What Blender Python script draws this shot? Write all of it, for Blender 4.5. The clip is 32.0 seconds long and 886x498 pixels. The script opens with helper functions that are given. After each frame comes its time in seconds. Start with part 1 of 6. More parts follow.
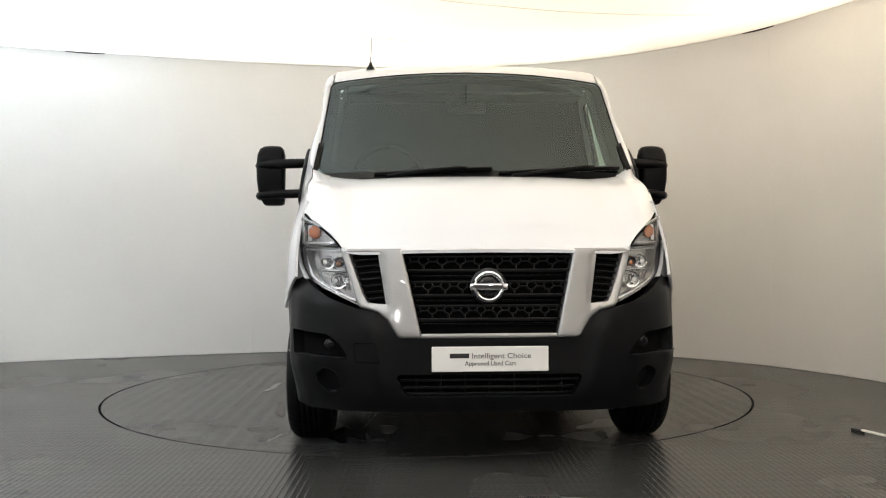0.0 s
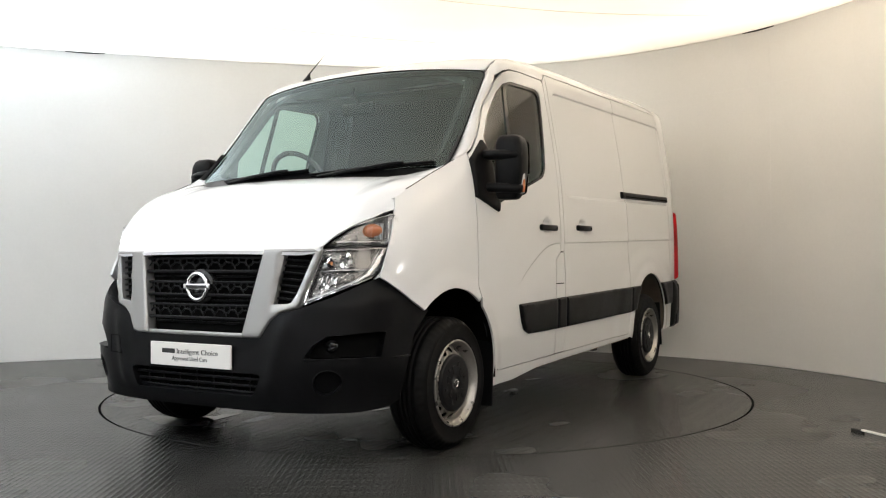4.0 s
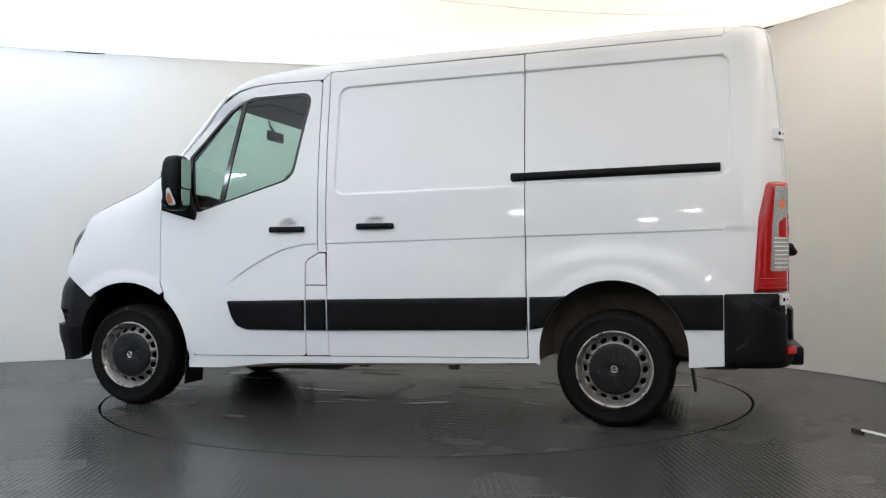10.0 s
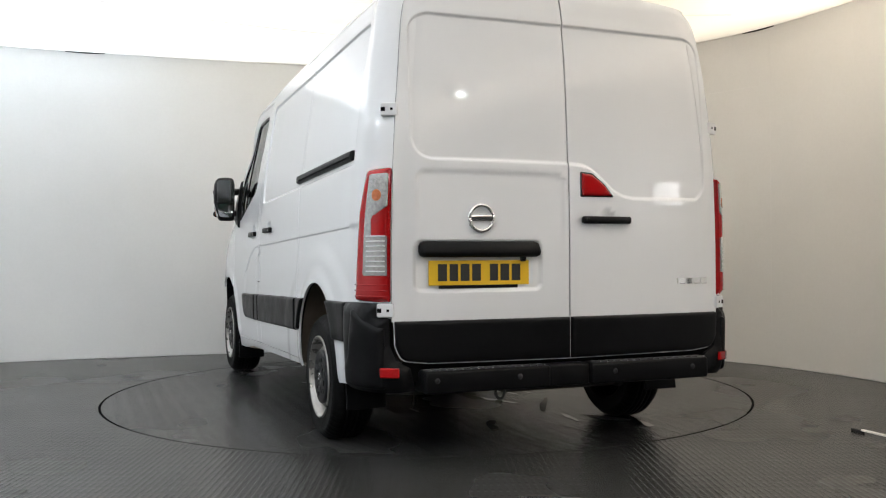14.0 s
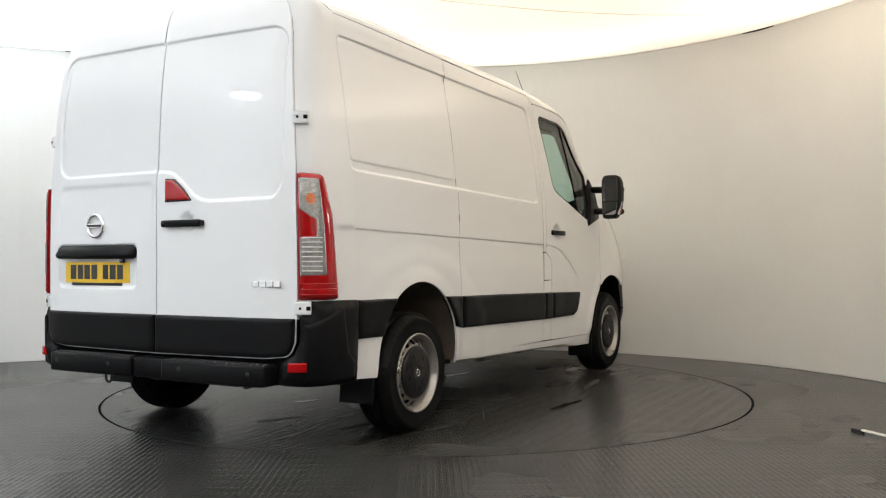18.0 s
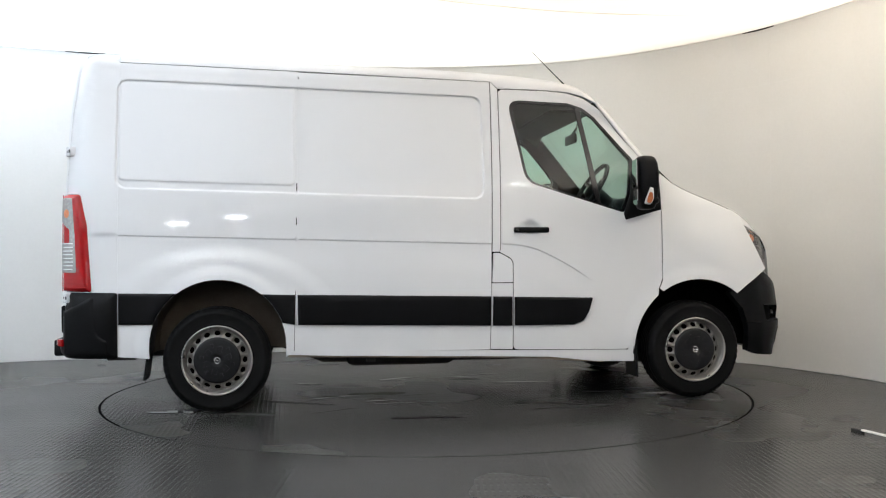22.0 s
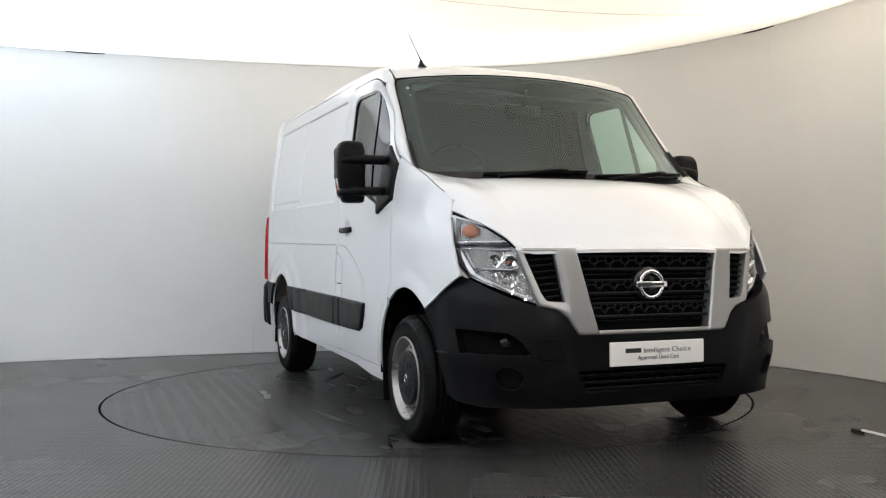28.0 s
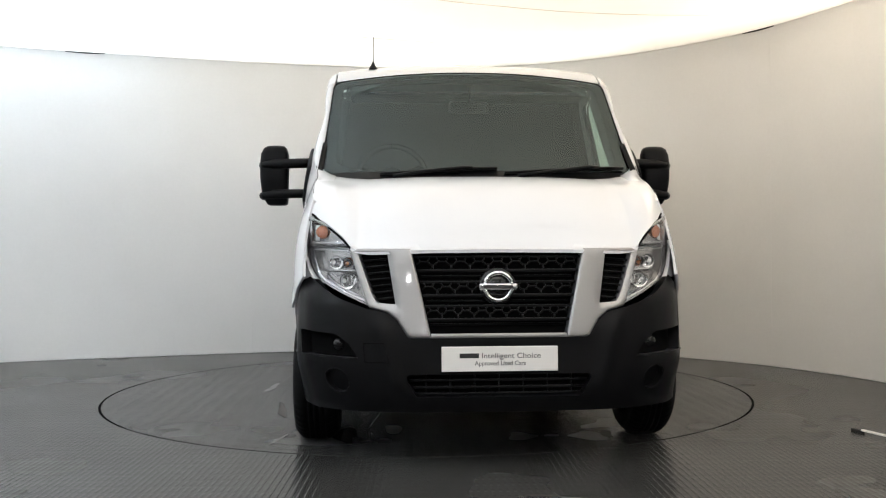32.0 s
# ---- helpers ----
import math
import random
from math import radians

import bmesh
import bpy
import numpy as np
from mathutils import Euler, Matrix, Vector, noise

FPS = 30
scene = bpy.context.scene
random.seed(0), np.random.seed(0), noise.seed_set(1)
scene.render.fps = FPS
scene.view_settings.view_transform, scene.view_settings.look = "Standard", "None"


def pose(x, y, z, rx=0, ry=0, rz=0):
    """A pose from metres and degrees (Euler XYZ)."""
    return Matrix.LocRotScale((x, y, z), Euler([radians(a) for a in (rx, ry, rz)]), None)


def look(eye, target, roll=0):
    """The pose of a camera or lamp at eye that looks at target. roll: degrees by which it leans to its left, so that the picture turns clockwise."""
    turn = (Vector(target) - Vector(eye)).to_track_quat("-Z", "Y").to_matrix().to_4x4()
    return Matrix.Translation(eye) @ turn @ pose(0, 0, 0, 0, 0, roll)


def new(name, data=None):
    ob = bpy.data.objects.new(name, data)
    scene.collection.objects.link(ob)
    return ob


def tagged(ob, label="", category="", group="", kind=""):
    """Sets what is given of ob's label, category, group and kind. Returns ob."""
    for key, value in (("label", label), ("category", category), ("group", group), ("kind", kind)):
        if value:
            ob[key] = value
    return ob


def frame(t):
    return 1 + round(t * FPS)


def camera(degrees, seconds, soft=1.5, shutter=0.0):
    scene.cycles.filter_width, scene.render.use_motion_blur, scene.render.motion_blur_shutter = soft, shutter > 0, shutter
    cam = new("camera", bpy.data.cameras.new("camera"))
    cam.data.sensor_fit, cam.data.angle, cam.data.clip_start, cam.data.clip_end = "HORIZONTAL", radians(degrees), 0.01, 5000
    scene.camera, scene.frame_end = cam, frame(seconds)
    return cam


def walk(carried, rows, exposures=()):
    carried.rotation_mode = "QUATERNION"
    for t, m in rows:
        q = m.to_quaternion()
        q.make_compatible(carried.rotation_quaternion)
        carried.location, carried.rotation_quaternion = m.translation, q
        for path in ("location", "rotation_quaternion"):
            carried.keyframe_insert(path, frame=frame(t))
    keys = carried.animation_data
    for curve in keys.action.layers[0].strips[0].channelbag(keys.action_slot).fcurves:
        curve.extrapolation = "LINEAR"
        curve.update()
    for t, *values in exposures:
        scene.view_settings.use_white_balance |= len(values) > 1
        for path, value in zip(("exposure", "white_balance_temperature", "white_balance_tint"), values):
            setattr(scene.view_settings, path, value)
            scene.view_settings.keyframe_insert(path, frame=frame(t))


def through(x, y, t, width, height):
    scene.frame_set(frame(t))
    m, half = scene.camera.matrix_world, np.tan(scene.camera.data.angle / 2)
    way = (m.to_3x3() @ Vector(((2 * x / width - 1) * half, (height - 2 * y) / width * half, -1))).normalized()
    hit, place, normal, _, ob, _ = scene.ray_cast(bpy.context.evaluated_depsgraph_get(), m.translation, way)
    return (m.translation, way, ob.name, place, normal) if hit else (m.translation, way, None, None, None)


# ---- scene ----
cam = camera(52.5, 32.0, soft=1.15)
EYE = pose(0, -6.4944, 0.9436, 90.594, 0.277, -0.865)
walk(cam, [(0.0, EYE), (32.0, EYE)], [(0.0, 0.53, 6450, 10), (2.0, 0.51, 6450, 10), (4.0, 0.53, 6400, 10), (7.0, 0.55, 6050, 10), (8.0, 0.53, 5950, 10), (10.0, 0.49, 5900, 10), (12.0, 0.37, 5950, 10), (13.0, 0.31, 6050, 10),
                                             (16.0, 0.51, 6400, 10), (18.0, 0.57, 6400, 10), (20.0, 0.65, 6150, 10), (22.0, 0.65, 5950, 10), (24.0, 0.49, 5950, 10), (27.0, 0.41, 6000, 10), (29.0, 0.45, 6050, 10), (32.0, 0.49, 6150, 10)])

# ---- world and lights ----
world = bpy.data.worlds.new("world")
scene.world = world
world.use_nodes = True
world.node_tree.nodes["Background"].inputs[0].default_value = (0.05, 0.05, 0.05, 1)
world.node_tree.nodes["Background"].inputs[1].default_value = 0.1

WARM, NEUTRAL, COOL = (1.0, 0.85, 0.66), (1.0, 0.96, 0.91), (0.84, 0.93, 1.0)


def area_lamp(name, eye, target, size, watts, colour):
    data = bpy.data.lights.new(name, "AREA")
    data.shape, data.size, data.size_y, data.energy, data.color = "RECTANGLE", size[0], size[1], watts, colour
    ob = new(name, data)
    ob.matrix_world = look(eye, target)
    return ob


# ---- plan of the room: the curved wall, as a closed loop seen from above ----
WALL_TOP, CEILING = 2.93, 2.93
PLAN = [(-5.75, -0.4), (-5.0, 1.25), (-3.97, 1.88), (-2.75, 2.30), (-1.5, 2.66), (-0.2, 2.86), (1.0, 2.72), (1.8, 2.37), (2.4, 1.88), (2.85, 1.36),
        (3.17, 0.76), (3.39, 0.15), (3.60, -0.9), (3.72, -2.4), (3.7, -4.4), (3.3, -6.6), (1.8, -8.2), (-0.6, -8.6), (-3.4, -8.0), (-5.3, -6.0), (-6.0, -3.0)]


def spline(points, per=8, closed=False):
    """A Catmull-Rom curve through points of any dimension."""
    pts = [np.array(p, float) for p in points]
    n, out = len(pts), []
    for i in range(n if closed else n - 1):
        if closed:
            a, b, c, d = pts[i - 1], pts[i], pts[(i + 1) % n], pts[(i + 2) % n]
        else:
            a, b, c, d = pts[max(i - 1, 0)], pts[i], pts[i + 1], pts[min(i + 2, n - 1)]
        for k in range(per):
            t = k / per
            out.append(0.5 * (2 * b + (c - a) * t + (2 * a - 5 * b + 4 * c - d) * t * t + (3 * b - a - 3 * c + d) * t ** 3))
    if not closed:
        out.append(pts[-1])
    return np.array(out)


LOOP = spline(PLAN, 8, True)


def outset(loop, d):
    """A closed loop, moved outwards by d."""
    t = np.roll(loop, -1, 0) - np.roll(loop, 1, 0)
    t /= np.linalg.norm(t, axis=1)[:, None]
    return loop + d * np.stack([-t[:, 1], t[:, 0]], 1)


# lamps above the stretched ceiling, along the wall
COVE, COVE_Z = outset(LOOP, -0.55), WALL_TOP + 0.5
COVE_WATTS = 9.2
for i in range(0, 8 * 17, 8):
    a, b = COVE[i], COVE[(i + 8) % len(COVE)]
    m, span = (a + b) / 2, float(np.linalg.norm(b - a))
    lamp = area_lamp("tube_light", (m[0], m[1], COVE_Z), (m[0], m[1], 0), (span * 0.98, 0.5), COVE_WATTS * span * (1.5 if m[0] < -2.2 else 0.85 if m[0] < 1.6 else 0.30 if m[1] > 0.3 else 1.25), COOL if m[0] < -2.6 else (1.0, 0.94, 0.82) if m[0] < 1.6 else WARM)
    lamp.matrix_world = Matrix.Translation((m[0], m[1], COVE_Z)) @ Matrix.Rotation(math.atan2(b[1] - a[1], b[0] - a[0]), 4, "Z")

for cx, cy, size, watts, colour in ((-3.0, -0.2, (4.4, 4.2), 92, (0.97, 0.98, 1.0)), (1.1, -0.2, (4.0, 4.2), 54, (1.0, 0.84, 0.64)), (-2.9, -4.8, (5.0, 5.6), 235, (0.93, 0.965, 1.0)), (1.7, -4.8, (3.8, 5.6), 95, (1.0, 0.94, 0.87))):
    area_lamp("tube_light", (cx, cy, WALL_TOP + 0.62), (cx, cy, 0), size, watts, colour)

# lamp panels under the ceiling, on the camera's side
# the last one is an added cool fill from the left, no known source
PANELS = [(-1.45, -6.8, 0.20, 0.16, 0.9, NEUTRAL), (0.95, -6.2, 0.20, 0.16, 0.9, NEUTRAL), (2.68, -5.4, 0.20, 0.16, 0.6, NEUTRAL), (-4.6, -3.6, 0.4, 0.4, 1.6, COOL)]
PANEL_WATTS, PANEL_Z = 34, 2.86
for px, py, sx, sy, k, colour in PANELS:
    area_lamp("panel_and_fill_light", (px, py, PANEL_Z + 0.035), (px, py, 0), (sx, sy), PANEL_WATTS * k, colour)


# the lit panel on the light stand beside the camera
STAND, PANEL_AT, PANEL_AIM = (2.66, -2.90), (2.64, -2.89, 1.42), (-0.26, -2.11, 1.25)
area_lamp("stand_light_lamp", PANEL_AT, PANEL_AIM, (0.24, 0.20), 0.16, NEUTRAL).data.spread = radians(40)


# ---- materials ----
def material(name, colour, rough=0.5, metal=0.0, coat=0.0, vary=0.06, scale=6.0, fine=120.0, bump=0.0, bump_scale=200.0, spec=0.5, rough_vary=0.05):
    m = bpy.data.materials.new(name)
    m.use_nodes = True
    nt = m.node_tree
    b = nt.nodes["Principled BSDF"]
    b.inputs["Roughness"].default_value, b.inputs["Metallic"].default_value = rough, metal
    b.inputs["Coat Weight"].default_value, b.inputs["Coat Roughness"].default_value = coat, 0.03
    b.inputs["Specular IOR Level"].default_value = spec
    geo = nt.nodes.new("ShaderNodeTexCoord")
    n1, n2 = nt.nodes.new("ShaderNodeTexNoise"), nt.nodes.new("ShaderNodeTexNoise")
    n1.inputs["Scale"].default_value, n2.inputs["Scale"].default_value = scale, fine
    n1.inputs["Detail"].default_value = 5
    for n in (n1, n2):
        nt.links.new(geo.outputs["Object"], n.inputs["Vector"])
    add = nt.nodes.new("ShaderNodeMath")
    add.operation = "MULTIPLY_ADD"
    add.inputs[1].default_value = 0.35
    nt.links.new(n2.outputs["Fac"], add.inputs[0])
    nt.links.new(n1.outputs["Fac"], add.inputs[2])
    ramp = nt.nodes.new("ShaderNodeMapRange")
    ramp.inputs["From Min"].default_value, ramp.inputs["From Max"].default_value = 0.35, 1.0
    ramp.inputs["To Min"].default_value, ramp.inputs["To Max"].default_value = 1 - vary, 1 + vary
    nt.links.new(add.outputs[0], ramp.inputs["Value"])
    mix = nt.nodes.new("ShaderNodeVectorMath")
    mix.operation = "SCALE"
    mix.inputs[0].default_value = colour
    nt.links.new(ramp.outputs["Result"], mix.inputs["Scale"])
    nt.links.new(mix.outputs["Vector"], b.inputs["Base Color"])
    if rough_vary:
        rr = nt.nodes.new("ShaderNodeMapRange")
        rr.inputs["From Min"].default_value, rr.inputs["From Max"].default_value = 0.3, 0.7
        rr.inputs["To Min"].default_value, rr.inputs["To Max"].default_value = max(rough - rough_vary, 0.0), rough + rough_vary
        nt.links.new(n1.outputs["Fac"], rr.inputs["Value"])
        nt.links.new(rr.outputs["Result"], b.inputs["Roughness"])
    if bump:
        nb, bp = nt.nodes.new("ShaderNodeTexNoise"), nt.nodes.new("ShaderNodeBump")
        nb.inputs["Scale"].default_value = bump_scale
        nt.links.new(geo.outputs["Object"], nb.inputs["Vector"])
        nt.links.new(nb.outputs["Fac"], bp.inputs["Height"])
        bp.inputs["Strength"].default_value, bp.inputs["Distance"].default_value = bump, 0.002
        nt.links.new(bp.outputs["Normal"], b.inputs["Normal"])
    return m


def glass_material(name, colour, sheen=(1.0, 1.0, 1.0), base=0.065):
    """Thin tinted pane: clear straight through, with a gloss that grows at low angles."""
    m = bpy.data.materials.new(name)
    m.use_nodes = True
    nt = m.node_tree
    nt.nodes.remove(nt.nodes["Principled BSDF"])
    clear, gloss, mix, lw, power, fac = (nt.nodes.new(k) for k in ("ShaderNodeBsdfTransparent", "ShaderNodeBsdfGlossy", "ShaderNodeMixShader", "ShaderNodeLayerWeight", "ShaderNodeMath", "ShaderNodeMath"))
    clear.inputs["Color"].default_value = (*colour, 1)
    gloss.inputs["Color"].default_value, gloss.inputs["Roughness"].default_value = (*sheen, 1), 0.0
    lw.inputs["Blend"].default_value = 0.5
    power.operation, power.inputs[1].default_value = "POWER", 5.0
    fac.operation, fac.inputs[1].default_value, fac.inputs[2].default_value = "MULTIPLY_ADD", 0.85, base
    nt.links.new(lw.outputs["Facing"], power.inputs[0])
    nt.links.new(power.outputs[0], fac.inputs[0])
    nt.links.new(fac.outputs[0], mix.inputs[0])
    nt.links.new(clear.outputs[0], mix.inputs[1])
    nt.links.new(gloss.outputs[0], mix.inputs[2])
    nt.links.new(mix.outputs[0], nt.nodes["Material Output"].inputs["Surface"])
    return m


M_PAINT = material("white_paint", (0.715, 0.722, 0.735), 0.35, coat=0.85, vary=0.008, scale=2.0, rough_vary=0.0)
M_WALL = material("wall_paint", (0.74, 0.735, 0.72), 0.6, vary=0.045, scale=1.1, fine=40, bump=0.1, bump_scale=60)


SHADE_SPOT = (-0.80, 1.05)


def fabric_material(name, colour, through):
    """Thin stretched fabric that lets part of the light through."""
    m = bpy.data.materials.new(name)
    m.use_nodes = True
    nt = m.node_tree
    nt.nodes.remove(nt.nodes["Principled BSDF"])
    d, t, mix, n, co = (nt.nodes.new(k) for k in ("ShaderNodeBsdfDiffuse", "ShaderNodeBsdfTranslucent", "ShaderNodeMixShader", "ShaderNodeTexNoise", "ShaderNodeTexCoord"))
    n.inputs["Scale"].default_value, n.inputs["Detail"].default_value = 0.9, 5
    r = nt.nodes.new("ShaderNodeMapRange")
    r.inputs["To Min"].default_value, r.inputs["To Max"].default_value = 0.88, 1.1
    sc = nt.nodes.new("ShaderNodeVectorMath")
    sc.operation = "SCALE"
    sc.inputs[0].default_value = colour
    nt.links.new(co.outputs["Object"], n.inputs["Vector"])
    nt.links.new(n.outputs["Fac"], r.inputs["Value"])
    nt.links.new(r.outputs["Result"], sc.inputs["Scale"])
    # a soft grey spot: shade from above the fabric, put into its colour
    dist, spot, sc2 = nt.nodes.new("ShaderNodeVectorMath"), nt.nodes.new("ShaderNodeMapRange"), nt.nodes.new("ShaderNodeVectorMath")
    dist.operation, sc2.operation = "DISTANCE", "SCALE"
    dist.inputs[1].default_value = (SHADE_SPOT[0], SHADE_SPOT[1], WALL_TOP)
    for key, val in zip(("From Min", "From Max", "To Min", "To Max"), (0.05, 0.24, 0.88, 1.0)):
        spot.inputs[key].default_value = val
    nt.links.new(co.outputs["Object"], dist.inputs[0])
    nt.links.new(dist.outputs["Value"], spot.inputs["Value"])
    nt.links.new(spot.outputs["Result"], sc2.inputs["Scale"])
    nt.links.new(sc.outputs["Vector"], sc2.inputs[0])
    for b in (d, t):
        nt.links.new(sc2.outputs["Vector"], b.inputs["Color"])
    mix.inputs[0].default_value = through
    nt.links.new(d.outputs[0], mix.inputs[1])
    nt.links.new(t.outputs[0], mix.inputs[2])
    nt.links.new(mix.outputs[0], nt.nodes["Material Output"].inputs["Surface"])
    return m


M_CEIL = fabric_material("ceiling_fabric", (0.82, 0.81, 0.79), 0.5)
M_BLACK = material("black_plastic", (0.0055, 0.0055, 0.006), 0.37, spec=0.11, vary=0.2, scale=9, bump=0.12, bump_scale=700)
M_DARK = material("matt_black", (0.004, 0.004, 0.004), 0.9, spec=0.04, vary=0.2)
M_GLOSSBLACK = material("gloss_black", (0.012, 0.012, 0.013), 0.12, vary=0.1)
M_RUBBER = material("tyre_rubber", (0.006, 0.006, 0.006), 0.55, spec=0.09, vary=0.25, scale=14, bump=0.3, bump_scale=300)
M_SILVER = material("silver_paint", (0.34, 0.335, 0.33), 0.36, metal=0.6, coat=0.6, vary=0.03)
M_MIRROR = material("mirror_glass", (0.50, 0.52, 0.53), 0.02, metal=1.0, vary=0.01, rough_vary=0.0)
M_CHROME = material("chrome", (0.85, 0.85, 0.86), 0.06, metal=1.0, vary=0.01, rough_vary=0.02)
M_RIM = material("wheel_rim", (0.33, 0.315, 0.295), 0.35, metal=0.7, vary=0.25, scale=14, rough_vary=0.12)
M_STEEL = material("wheel_steel", (0.21, 0.20, 0.185), 0.42, metal=0.7, vary=0.25, scale=14, rough_vary=0.12)
M_GREY = material("grey_trim", (0.022, 0.023, 0.024), 0.6, spec=0.25, vary=0.12)
M_CLOTH = material("seat_cloth", (0.045, 0.045, 0.05), 0.9, vary=0.2, fine=400)
M_LINING = material("roof_lining", (0.14, 0.145, 0.15), 0.9, vary=0.06)
M_GLASS = glass_material("window_glass", (0.66, 0.84, 0.76), base=0.034)
M_SCREEN = glass_material("windscreen_glass", (0.66, 0.78, 0.75), (0.80, 0.95, 0.96), 0.078)
M_CLEAR = glass_material("clear_lens", (0.97, 0.97, 0.97))
M_HUB = material("hub_plastic", (0.010, 0.010, 0.011), 0.42, spec=0.22, vary=0.2)
M_RED = material("red_lens", (0.34, 0.004, 0.005), 0.12, coat=0.35, spec=0.3, vary=0.10)
M_ORANGE = material("orange_bulb", (0.46, 0.15, 0.06), 0.2, vary=0.25, scale=60)
M_MESH = material("grille_mesh", (0.007, 0.007, 0.0075), 0.45, spec=0.15, vary=0.1)
M_ARCH = material("arch_lining", (0.11, 0.088, 0.066), 0.85, vary=0.4, scale=6)
M_LAMPFRAME = material("lamp_frame", (0.50, 0.50, 0.51), 0.12, metal=0.95, vary=0.02)
M_FACET = material("lamp_facets", (0.34, 0.33, 0.325), 0.18, metal=0.95, vary=0.2, scale=60, bump=1.0, bump_scale=55)
M_WHITELENS = material("white_lens", (0.62, 0.62, 0.62), 0.12, coat=1.0, vary=0.1, scale=40)
M_TAILCLEAR = material("tail_clear", (0.36, 0.35, 0.34), 0.15, metal=0.5, coat=1.0, vary=0.35, scale=70, bump=0.8, bump_scale=120)
M_PLATEWHITE = material("plate_white", (0.82, 0.80, 0.77), 0.35, vary=0.02)
M_PLATEYELLOW = material("plate_yellow", (0.72, 0.45, 0.02), 0.32, vary=0.03)
M_PRINT = material("print_black", (0.02, 0.02, 0.02), 0.5)
M_UNDER = material("underbody", (0.035, 0.032, 0.030), 0.8, vary=0.35, scale=8)
M_SEAL = material("seam_sealer", (0.27, 0.22, 0.17), 0.75, vary=0.5, scale=9)
M_BACK = material("dark_backing", (0.05, 0.05, 0.052), 0.85, vary=0.2, scale=2)
M_TUBE = bpy.data.materials.new("lit_tube")
M_TUBE.use_nodes = True
M_TUBE.node_tree.nodes["Principled BSDF"].inputs["Emission Color"].default_value = (1.0, 0.97, 0.92, 1)
M_TUBE.node_tree.nodes["Principled BSDF"].inputs["Emission Strength"].default_value = 80.0
M_TRIM = material("cab_trim", (0.055, 0.057, 0.06), 0.7, vary=0.1)
M_BOWL = material("lamp_silver", (0.82, 0.82, 0.83), 0.25, metal=0.55, vary=0.02)
M_DARKCHROME = material("dark_chrome", (0.30, 0.30, 0.31), 0.12, metal=1.0, vary=0.05)


def floor_material(name, seed):
    """Dark grey vinyl with rows of small raised ribs, scuffs and a worn gloss."""
    m = bpy.data.materials.new(name)
    m.use_nodes = True
    nt = m.node_tree
    b = nt.nodes["Principled BSDF"]
    co = nt.nodes.new("ShaderNodeTexCoord")
    mp = nt.nodes.new("ShaderNodeMapping")
    mp.inputs["Location"].default_value = (seed, seed * 0.7, 0)
    nt.links.new(co.outputs["Object"], mp.inputs["Vector"])

    def noise_of(scale, detail=4, rough=0.55):
        n = nt.nodes.new("ShaderNodeTexNoise")
        n.inputs["Scale"].default_value, n.inputs["Detail"].default_value, n.inputs["Roughness"].default_value = scale, detail, rough
        nt.links.new(mp.outputs["Vector"], n.inputs["Vector"])
        return n.outputs["Fac"]

    def ranged(v, a, b2, c, d):
        r = nt.nodes.new("ShaderNodeMapRange")
        for key, val in zip(("From Min", "From Max", "To Min", "To Max"), (a, b2, c, d)):
            r.inputs[key].default_value = val
        nt.links.new(v, r.inputs["Value"])
        return r.outputs["Result"]

    def times(a, b2, op="MULTIPLY"):
        k = nt.nodes.new("ShaderNodeMath")
        k.operation = op
        for i, v in enumerate((a, b2)):
            if isinstance(v, float):
                k.inputs[i].default_value = v
            else:
                nt.links.new(v, k.inputs[i])
        return k.outputs[0]

    big, mid, fine = noise_of(0.7, 3), noise_of(2.6, 3, 0.45), noise_of(160, 2)
    shade = times(times(ranged(big, 0.3, 0.7, 0.82, 1.16), ranged(mid, 0.3, 0.7, 0.84, 1.18)), ranged(fine, 0.3, 0.7, 0.9, 1.1))
    sc = nt.nodes.new("ShaderNodeVectorMath")
    sc.operation = "SCALE"
    sc.inputs[0].default_value = (0.040, 0.0395, 0.038)
    nt.links.new(shade, sc.inputs["Scale"])
    nt.links.new(sc.outputs["Vector"], b.inputs["Base Color"])
    rough = ranged(big, 0.3, 0.7, 0.22, 0.30)
    nt.links.new(rough, b.inputs["Roughness"])
    b.inputs["Specular IOR Level"].default_value = 0.17
    # ribs: rows of short raised dashes, 3 cm apart
    wx, wy = nt.nodes.new("ShaderNodeTexWave"), nt.nodes.new("ShaderNodeTexWave")
    wx.bands_direction, wy.bands_direction = "X", "Y"
    for w, k in ((wx, 10.5), (wy, 3.1)):
        w.inputs["Scale"].default_value = k
        nt.links.new(mp.outputs["Vector"], w.inputs["Vector"])
    ribs = times(ranged(wx.outputs["Fac"], 0.45, 0.8, 0.0, 1.0), ranged(wy.outputs["Fac"], 0.15, 0.4, 0.25, 1.0))
    bump = nt.nodes.new("ShaderNodeBump")
    bump.inputs["Strength"].default_value, bump.inputs["Distance"].default_value = 0.7, 0.0015
    nt.links.new(ribs, bump.inputs["Height"])
    nt.links.new(bump.outputs["Normal"], b.inputs["Normal"])
    return m


M_SEAM = material("seam_thread", (0.62, 0.57, 0.50), 0.8)
M_SCUFF = material("pale_scuff", (0.075, 0.072, 0.066), 0.5, vary=0.4, scale=25)
M_DIRT = material("brown_dirt", (0.020, 0.017, 0.014), 0.5, vary=0.4, scale=18)
M_WET = material("damp_mark", (0.016, 0.016, 0.016), 0.07, vary=0.2, scale=12, rough_vary=0.05)
M_FLOOR = floor_material("floor_vinyl", 0.0)
M_TABLE = floor_material("turntable_vinyl", 3.3)


